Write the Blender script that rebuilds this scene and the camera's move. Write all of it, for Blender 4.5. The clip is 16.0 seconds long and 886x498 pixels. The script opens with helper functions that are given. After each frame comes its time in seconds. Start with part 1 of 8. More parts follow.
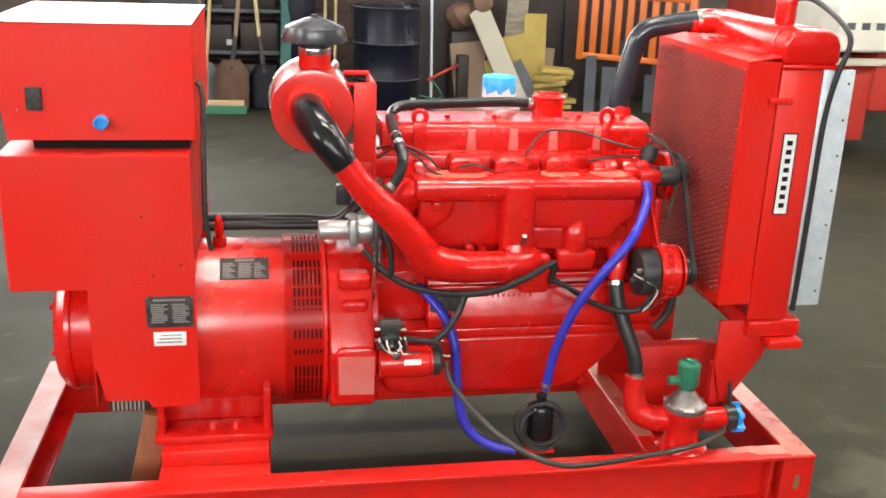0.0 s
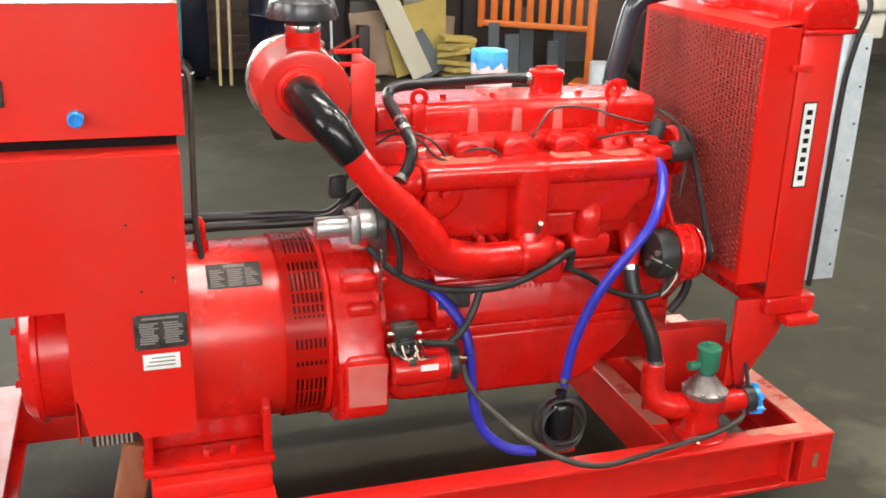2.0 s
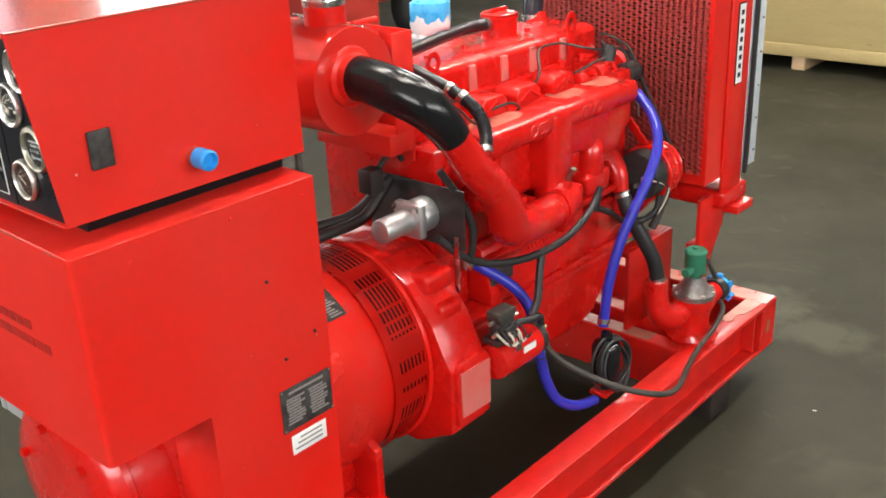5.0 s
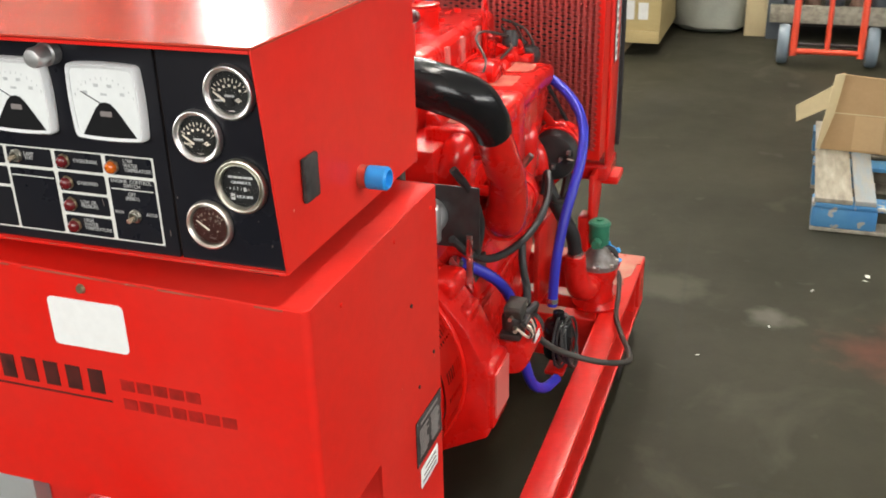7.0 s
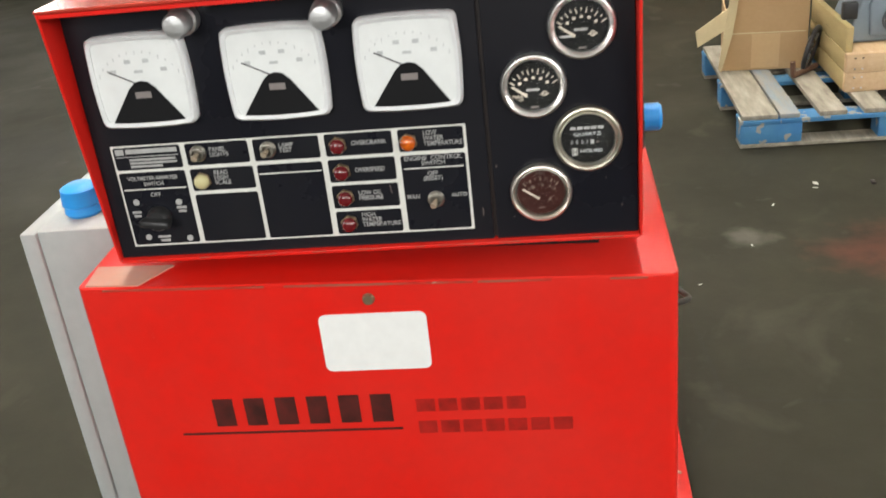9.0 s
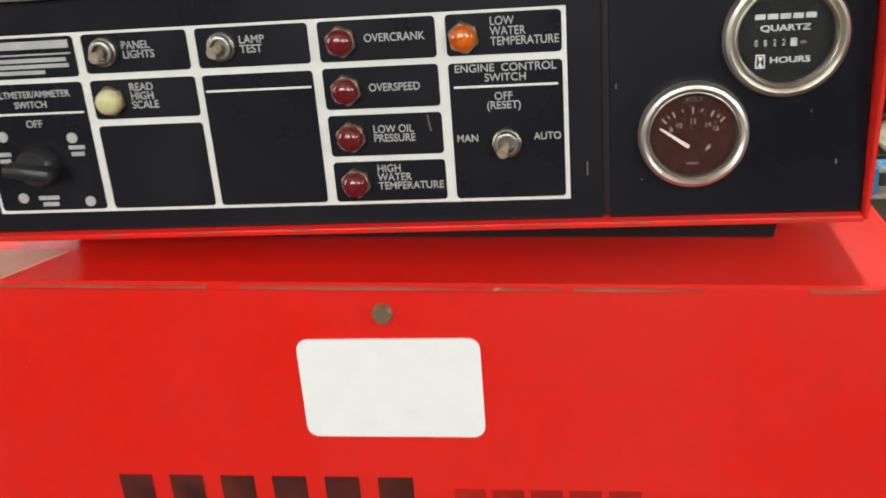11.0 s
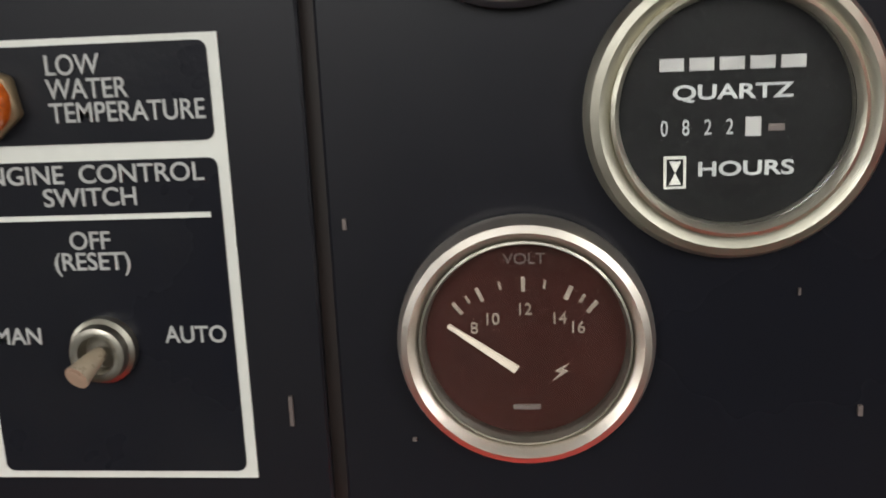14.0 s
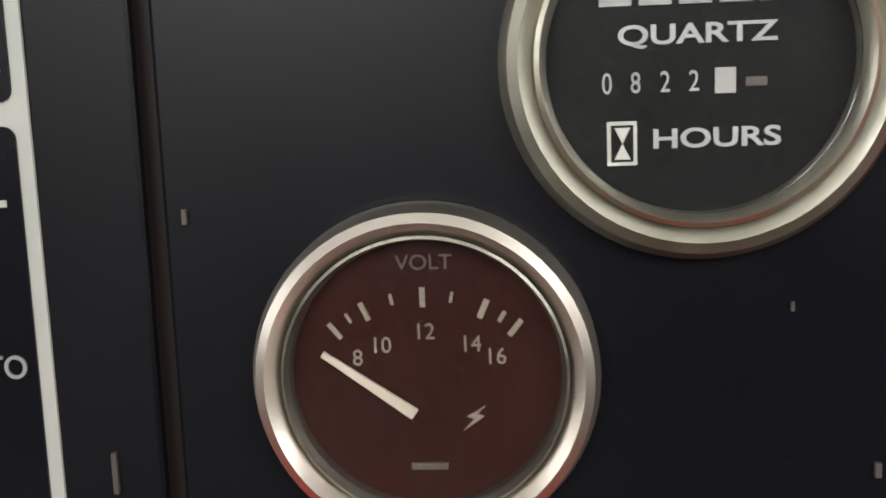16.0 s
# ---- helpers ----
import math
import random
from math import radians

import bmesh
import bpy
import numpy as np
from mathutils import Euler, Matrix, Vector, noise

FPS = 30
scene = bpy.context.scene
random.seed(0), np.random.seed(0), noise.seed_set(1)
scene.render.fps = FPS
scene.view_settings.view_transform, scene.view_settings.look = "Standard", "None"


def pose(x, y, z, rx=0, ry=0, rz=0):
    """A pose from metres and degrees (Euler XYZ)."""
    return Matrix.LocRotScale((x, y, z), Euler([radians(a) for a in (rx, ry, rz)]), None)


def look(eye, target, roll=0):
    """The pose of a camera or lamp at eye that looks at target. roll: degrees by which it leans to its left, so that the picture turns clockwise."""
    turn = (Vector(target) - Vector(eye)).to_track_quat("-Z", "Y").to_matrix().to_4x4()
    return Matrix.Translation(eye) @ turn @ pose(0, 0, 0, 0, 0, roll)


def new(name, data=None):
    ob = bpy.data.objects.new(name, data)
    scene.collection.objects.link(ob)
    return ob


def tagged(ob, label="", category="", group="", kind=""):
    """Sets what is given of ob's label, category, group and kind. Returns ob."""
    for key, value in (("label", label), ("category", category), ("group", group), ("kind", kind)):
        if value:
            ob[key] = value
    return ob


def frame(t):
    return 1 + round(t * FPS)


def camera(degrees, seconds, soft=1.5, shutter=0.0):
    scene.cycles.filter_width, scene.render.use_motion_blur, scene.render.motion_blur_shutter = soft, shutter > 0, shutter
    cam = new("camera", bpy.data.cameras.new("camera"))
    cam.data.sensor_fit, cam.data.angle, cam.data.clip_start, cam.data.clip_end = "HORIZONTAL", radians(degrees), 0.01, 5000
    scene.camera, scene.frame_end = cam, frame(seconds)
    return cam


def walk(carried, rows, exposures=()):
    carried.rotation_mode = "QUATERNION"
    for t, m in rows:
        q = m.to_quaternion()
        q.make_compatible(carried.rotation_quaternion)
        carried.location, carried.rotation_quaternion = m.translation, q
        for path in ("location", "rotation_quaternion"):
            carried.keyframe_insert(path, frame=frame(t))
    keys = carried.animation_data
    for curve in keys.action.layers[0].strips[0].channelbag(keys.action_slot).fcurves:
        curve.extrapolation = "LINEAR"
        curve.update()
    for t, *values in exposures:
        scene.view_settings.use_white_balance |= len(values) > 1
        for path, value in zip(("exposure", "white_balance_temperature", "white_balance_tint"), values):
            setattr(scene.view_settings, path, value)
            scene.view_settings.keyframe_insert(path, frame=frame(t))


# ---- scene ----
cam = camera(48.1, 16.0, soft=1.7, shutter=0.3)
METRES, EYE, TILT, LEAN, TURN = 3.82, 1.59, 0.0, 0.0, -10.2
ROWS = [
    (0.0, 0.0, 0.0, 0.0, 0.66, -18.24, -2.01),
    (0.5, -0.0216, 0.014, 0.0005, -1.72, -18.13, -1.23),
    (1.0, -0.0506, 0.022, -0.0029, -4.39, -18.33, -0.47),
    (1.5, -0.0674, 0.0381, -0.005, -6.09, -19.18, -1.55),
    (2.0, -0.0838, 0.0621, -0.0062, -7.17, -19.76, -1.56),
    (2.5, -0.1188, 0.084, -0.0066, -10.53, -20.19, -2.41),
    (3.0, -0.1716, 0.0994, -0.006, -16.5, -20.81, -1.42),
    (5.5, -0.3803, 0.2799, -0.0111, -43.47, -22.51, 1.34),
    (6.0, -0.4104, 0.3221, -0.006, -48.78, -22.09, 0.07),
    (6.5, -0.4474, 0.3687, -0.0071, -55.09, -23.13, 1.76),
    (7.0, -0.4604, 0.3999, -0.0072, -60.69, -23.97, 1.34),
    (7.5, -0.4627, 0.4354, -0.0073, -67.0, -23.08, 2.4),
    (8.0, -0.4697, 0.476, -0.0074, -72.45, -22.87, 1.04),
    (8.5, -0.4813, 0.5194, -0.008, -74.87, -23.79, 4.13),
    (9.0, -0.4818, 0.5477, -0.0213, -74.76, -25.95, 5.73),
    (11.5, -0.3758, 0.5883, -0.0826, -71.85, -19.64, 2.95),
    (12.0, -0.3585, 0.5925, -0.0849, -72.34, -16.7, 1.88),
    (12.5, -0.3471, 0.5927, -0.0888, -73.73, -16.11, 1.64),
    (13.0, -0.3377, 0.5834, -0.0928, -76.78, -13.83, 1.4),
    (13.5, -0.3268, 0.5808, -0.0936, -75.36, -13.64, 2.23),
    (14.0, -0.316, 0.5815, -0.098, -74.34, -13.37, 2.55),
    (14.5, -0.3104, 0.5796, -0.1005, -75.16, -12.9, 2.83),
    (15.0, -0.3072, 0.5784, -0.1003, -75.73, -11.39, 2.53),
    (15.5, -0.3043, 0.5788, -0.1039, -75.34, -9.71, 2.67),
    (16.0, -0.3017, 0.581, -0.1054, -75.49, -8.26, 2.11),
]
EXPOSURES = [(0.0, 0.42), (3.2, 0.40), (5.5, 0.24), (7.5, 0.08), (9.2, 0.0), (11.3, 0.02), (12.5, 0.0), (14.0, -0.24), (16.0, -0.48)]
walk(cam, [(t, pose(0, 0, EYE, TILT, LEAN, TURN) @ pose(METRES * x, METRES * y, METRES * z, 90 + pitch, roll, yaw)) for t, x, y, z, yaw, pitch, roll in ROWS], EXPOSURES)

# ---- light ----
world = bpy.data.worlds.new("world")
scene.world = world
world.use_nodes = True
sky = world.node_tree.nodes.new("ShaderNodeTexSky")
sky.sky_type, sky.sun_disc, sky.sun_elevation, sky.sun_rotation = "NISHITA", False, radians(40), radians(200)
world.node_tree.links.new(sky.outputs[0], world.node_tree.nodes["Background"].inputs[0])
world.node_tree.nodes["Background"].inputs[1].default_value = 0.10
TUBE = 54.0       # brightness of the ceiling tubes
SOUTH = 235.0     # daylight through each high window behind the walker
WEST = 290.0      # daylight through each high window facing the control panel
WIN = 14.0       # daylight through each high window
ROOM = (-6.5, 8.6, -6.0, 9.5, 5.2)   # x0, x1, y0, y1, height

# ---- mesh helpers ----
YC = 2.577        # centre line of the machine


def edges_of(verts):
    return list({e for v in verts for e in v.link_edges})


def add_box(bm, x0, x1, y0, y1, z0, z1, bev=0.0, seg=2, m=None):
    verts = bmesh.ops.create_cube(bm, size=1.0)["verts"]
    for v in verts:
        v.co = Vector(((x0 + x1) / 2 + v.co.x * (x1 - x0), (y0 + y1) / 2 + v.co.y * (y1 - y0), (z0 + z1) / 2 + v.co.z * (z1 - z0)))
        if m is not None:
            v.co = m @ v.co
    if bev:
        bmesh.ops.bevel(bm, geom=edges_of(verts), offset=bev, segments=seg, affect="EDGES", profile=0.5)
    return bm


def box(x0, x1, y0, y1, z0, z1, bev=0.0, seg=2, m=None):
    return add_box(bmesh.new(), x0, x1, y0, y1, z0, z1, bev, seg, m)


def frame_of(direction):
    return Vector(direction).to_track_quat("Z", "Y").to_matrix().to_4x4()


def add_cyl(bm, p0, p1, r0, r1=None, seg=24, bev=0.0):
    p0, p1 = Vector(p0), Vector(p1)
    m = Matrix.Translation((p0 + p1) / 2) @ frame_of(p1 - p0)
    verts = bmesh.ops.create_cone(bm, cap_ends=True, segments=seg, radius1=r0, radius2=r0 if r1 is None else r1, depth=(p1 - p0).length, matrix=m)["verts"]
    if bev:
        rim = [e for e in edges_of(verts) if any(len(f.verts) > 4 for f in e.link_faces)]
        bmesh.ops.bevel(bm, geom=rim, offset=bev, segments=2, affect="EDGES", profile=0.5)
    return bm


def cyl(p0, p1, r0, r1=None, seg=24, bev=0.0):
    return add_cyl(bmesh.new(), p0, p1, r0, r1, seg, bev)


def add_lathe(bm, origin, axis, prof, seg=32):
    """A turned body: prof is a run of (radius, distance along the axis)."""
    m = Matrix.Translation(origin) @ frame_of(axis)
    rings = []
    for r, d in prof:
        rings.append([bm.verts.new(m @ Vector((r * math.cos(2 * math.pi * i / seg), r * math.sin(2 * math.pi * i / seg), d))) for i in range(seg)])
    for a, b in zip(rings, rings[1:]):
        for i in range(seg):
            j = (i + 1) % seg
            bm.faces.new((a[i], a[j], b[j], b[i]))
    bm.faces.new(rings[0][::-1])
    bm.faces.new(rings[-1])
    return bm


def lathe(origin, axis, prof, seg=32):
    return add_lathe(bmesh.new(), origin, axis, prof, seg)


def add_prism(bm, pts, axis, a, b, bev=0.0, seg=2):
    """A flat outline pushed along an axis. Outline: (y, z) for x, (x, z) for y, (x, y) for z."""
    def at(p, h):
        return {"x": (h, p[0], p[1]), "y": (p[0], h, p[1]), "z": (p[0], p[1], h)}[axis]
    va, vb = [bm.verts.new(at(p, a)) for p in pts], [bm.verts.new(at(p, b)) for p in pts]
    n = len(pts)
    faces = [bm.faces.new(va), bm.faces.new(vb[::-1])] + [bm.faces.new((va[i], vb[i], vb[(i + 1) % n], va[(i + 1) % n])) for i in range(n)]
    bmesh.ops.recalc_face_normals(bm, faces=faces)
    if bev:
        bmesh.ops.bevel(bm, geom=edges_of(va + vb), offset=bev, segments=seg, affect="EDGES", profile=0.5)
    return bm


def prism(pts, axis, a, b, bev=0.0, seg=2):
    return add_prism(bmesh.new(), pts, axis, a, b, bev, seg)


def smooth_line(pts, n):
    pts = [Vector(p) for p in pts]
    if len(pts) < 3 or n < 2:
        return pts
    q = [2 * pts[0] - pts[1]] + pts + [2 * pts[-1] - pts[-2]]
    out = []
    for i in range(1, len(q) - 2):
        a, b, c, d = q[i - 1:i + 3]
        for k in range(n):
            t = k / n
            out.append(0.5 * (2 * b + (c - a) * t + (2 * a - 5 * b + 4 * c - d) * t * t + (3 * b - a - 3 * c + d) * t ** 3))
    return out + [pts[-1]]


def add_tube(bm, pts, r, seg=12, n=6):
    """A round tube along a smooth line; r may be one radius or one for each given point."""
    line = smooth_line(pts, n)
    rs = list(r) if isinstance(r, (list, tuple)) else [r] * len(pts)
    side, rings = None, []
    for i, p in enumerate(line):
        d = (line[min(i + 1, len(line) - 1)] - line[max(i - 1, 0)]).normalized()
        if side is None:
            side = d.cross(Vector((0.31, 0.17, 0.93))).normalized()
        side = (side - d * side.dot(d)).normalized()
        up = d.cross(side)
        f = i / max(len(line) - 1, 1) * (len(rs) - 1)
        k = min(int(f), len(rs) - 2) if len(rs) > 1 else 0
        rad = rs[k] + (rs[min(k + 1, len(rs) - 1)] - rs[k]) * (f - k)
        rings.append([bm.verts.new(p + rad * (math.cos(2 * math.pi * j / seg) * side + math.sin(2 * math.pi * j / seg) * up)) for j in range(seg)])
    for a, b in zip(rings, rings[1:]):
        for j in range(seg):
            bm.faces.new((a[j], a[(j + 1) % seg], b[(j + 1) % seg], b[j]))
    bm.faces.new(rings[0][::-1])
    bm.faces.new(rings[-1])
    return bm


def tube(pts, r, seg=12, n=6):
    return add_tube(bmesh.new(), pts, r, seg, n)


def add_ring(bm, centre, axis, r, thick, seg=28, sub=8):
    """A torus."""
    m = Matrix.Translation(centre) @ frame_of(axis)
    rows = []
    for i in range(seg):
        a = 2 * math.pi * i / seg
        rows.append([bm.verts.new(m @ Vector(((r + thick * math.cos(b)) * math.cos(a), (r + thick * math.cos(b)) * math.sin(a), thick * math.sin(b))))
                     for b in (2 * math.pi * j / sub for j in range(sub))])
    for i in range(seg):
        for j in range(sub):
            bm.faces.new((rows[i][j], rows[(i + 1) % seg][j], rows[(i + 1) % seg][(j + 1) % sub], rows[i][(j + 1) % sub]))
    return bm


def ring(centre, axis, r, thick, seg=28, sub=8):
    return add_ring(bmesh.new(), centre, axis, r, thick, seg, sub)


def mesh_ob(name, bm, material, soft=35):
    bmesh.ops.recalc_face_normals(bm, faces=bm.faces[:])
    me = bpy.data.meshes.new(name)
    bm.to_mesh(me)
    bm.free()
    me.materials.append(material)
    me.shade_smooth()
    me.set_sharp_from_angle(angle=radians(soft))
    return new(name, me)


def thing(name, label, category, base=(0, 0, 0), group="", kind=""):
    ob = new(name)
    ob.location = base
    ob.empty_display_size = 0.05
    return tagged(ob, label, category, group, kind)


def part(name, bm, material, parent, label="", soft=35):
    ob = mesh_ob(name, bm, material, soft)
    ob.parent = parent
    if parent.type == "EMPTY":
        ob.matrix_parent_inverse = Matrix.Translation(parent.location).inverted()
    return tagged(ob, label)


def pieces(name, bm, material, parent):
    """Each loose piece of a bmesh becomes a part of its own."""
    bm.verts.index_update()
    seen = set()
    for v0 in bm.verts:
        if v0 in seen:
            continue
        stack, island = [v0], []
        seen.add(v0)
        while stack:
            v = stack.pop()
            island.append(v)
            for e in v.link_edges:
                o = e.other_vert(v)
                if o not in seen:
                    seen.add(o)
                    stack.append(o)
        b_ = bmesh.new()
        copy = {v: b_.verts.new(v.co) for v in island}
        for f in {f for v in island for f in v.link_faces}:
            b_.faces.new([copy[v] for v in f.verts])
        part(name, b_, material, parent)
    bm.free()


def whole(name, bm, material, label, category, group="", kind="", soft=35):
    return tagged(mesh_ob(name, bm, material, soft), label, category, group, kind)


def letters(name, body, size, m, material, parent, align="LEFT", bold=0.0, wide=1.0, lift=0.0002):
    cu = bpy.data.curves.new(name, "FONT")
    cu.body, cu.size, cu.align_x, cu.extrude, cu.offset, cu.space_line = body, size, align, lift, bold, 0.83
    tmp = bpy.data.objects.new(name, cu)
    me = bpy.data.meshes.new_from_object(tmp)
    bpy.data.objects.remove(tmp)
    me.transform(m @ Matrix.Diagonal((wide, 1, 1, 1)))
    me.materials.clear()
    me.materials.append(material)
    ob = new(name, me)
    ob.parent = parent
    if parent.type == "EMPTY":
        ob.matrix_parent_inverse = Matrix.Translation(parent.location).inverted()
    return ob


# ---- materials ----
def material(name, colour, rough=0.5, metal=0.0, second=None, mix=0.5, big=3.0, fine=60.0, rvar=0.1, bump=0.0, bumpscale=120.0,
             speck=None, speckscale=40.0, speckat=0.72, coat=0.0, spec=0.5, glow=0.0, stretch=(1, 1, 1), trans=0.0, ior=1.45, dent=0.0):
    """Two scales of colour change, uneven gloss, fine relief and sparse specks (chips, dirt)."""
    ma = bpy.data.materials.new(name)
    ma.use_nodes = True
    nt = ma.node_tree
    n, l = nt.nodes, nt.links
    bsdf = n["Principled BSDF"]
    co = n.new("ShaderNodeTexCoord")
    mp = n.new("ShaderNodeMapping")
    mp.inputs["Scale"].default_value = stretch
    l.new(co.outputs["Object"], mp.inputs[0])

    def noise_at(scale, detail=5.0, rough_=0.6):
        t = n.new("ShaderNodeTexNoise")
        t.inputs["Scale"].default_value, t.inputs["Detail"].default_value, t.inputs["Roughness"].default_value = scale, detail, rough_
        l.new(mp.outputs[0], t.inputs["Vector"])
        return t

    def ramp(src, a, b):
        r = n.new("ShaderNodeMapRange")
        r.inputs[1].default_value, r.inputs[2].default_value = a, b
        l.new(src, r.inputs[0])
        return r.outputs[0]

    def blend(fac, a, b):
        x = n.new("ShaderNodeMix")
        x.data_type = "RGBA"
        if isinstance(fac, float):
            x.inputs[0].default_value = fac
        else:
            l.new(fac, x.inputs[0])
        for sock, c in ((x.inputs[6], a), (x.inputs[7], b)):
            if isinstance(c, tuple):
                sock.default_value = (*c, 1)
            else:
                l.new(c, sock)
        return x.outputs[2]

    second = second or tuple(c * 0.7 for c in colour)
    n1, n2 = noise_at(big), noise_at(fine, 3.0)
    f1 = ramp(n1.outputs[0], 0.35, 0.65)
    mul = n.new("ShaderNodeMath")
    mul.operation = "MULTIPLY"
    l.new(f1, mul.inputs[0])
    mul.inputs[1].default_value = mix
    c = blend(mul.outputs[0], colour, second)
    f2 = ramp(n2.outputs[0], 0.3, 0.7)
    mul2 = n.new("ShaderNodeMath")
    mul2.operation = "MULTIPLY"
    l.new(f2, mul2.inputs[0])
    mul2.inputs[1].default_value = 0.25 * mix + 0.05
    c = blend(mul2.outputs[0], c, tuple(v * 0.75 for v in second))
    if speck:
        n3 = noise_at(speckscale, 2.0)
        c = blend(ramp(n3.outputs[0], speckat, speckat + 0.03), c, speck)
    l.new(c, bsdf.inputs["Base Color"])
    rr = n.new("ShaderNodeMapRange")
    l.new(n1.outputs[0], rr.inputs[0])
    rr.inputs[1].default_value, rr.inputs[2].default_value = 0.3, 0.7
    rr.inputs[3].default_value, rr.inputs[4].default_value = max(rough - rvar, 0.02), min(rough + rvar, 1)
    l.new(rr.outputs[0], bsdf.inputs["Roughness"])
    bsdf.inputs["Metallic"].default_value = metal
    bsdf.inputs["Specular IOR Level"].default_value = spec
    bsdf.inputs["Coat Weight"].default_value = coat
    bsdf.inputs["Coat Roughness"].default_value = 0.12
    bsdf.inputs["Transmission Weight"].default_value = trans
    bsdf.inputs["IOR"].default_value = ior
    if bump:
        nb = noise_at(bumpscale, 4.0)
        b = n.new("ShaderNodeBump")
        b.inputs["Strength"].default_value, b.inputs["Distance"].default_value = bump, 0.004
        l.new(nb.outputs[0], b.inputs["Height"])
        if dent:
            nd = noise_at(4.5, 1.0)
            bd = n.new("ShaderNodeBump")
            bd.inputs["Strength"].default_value, bd.inputs["Distance"].default_value = dent, 0.02
            l.new(nd.outputs[0], bd.inputs["Height"])
            l.new(bd.outputs[0], b.inputs["Normal"])
        l.new(b.outputs[0], bsdf.inputs["Normal"])
    if glow:
        bsdf.inputs["Emission Color"].default_value = (*colour, 1)
        bsdf.inputs["Emission Strength"].default_value = glow
    return ma


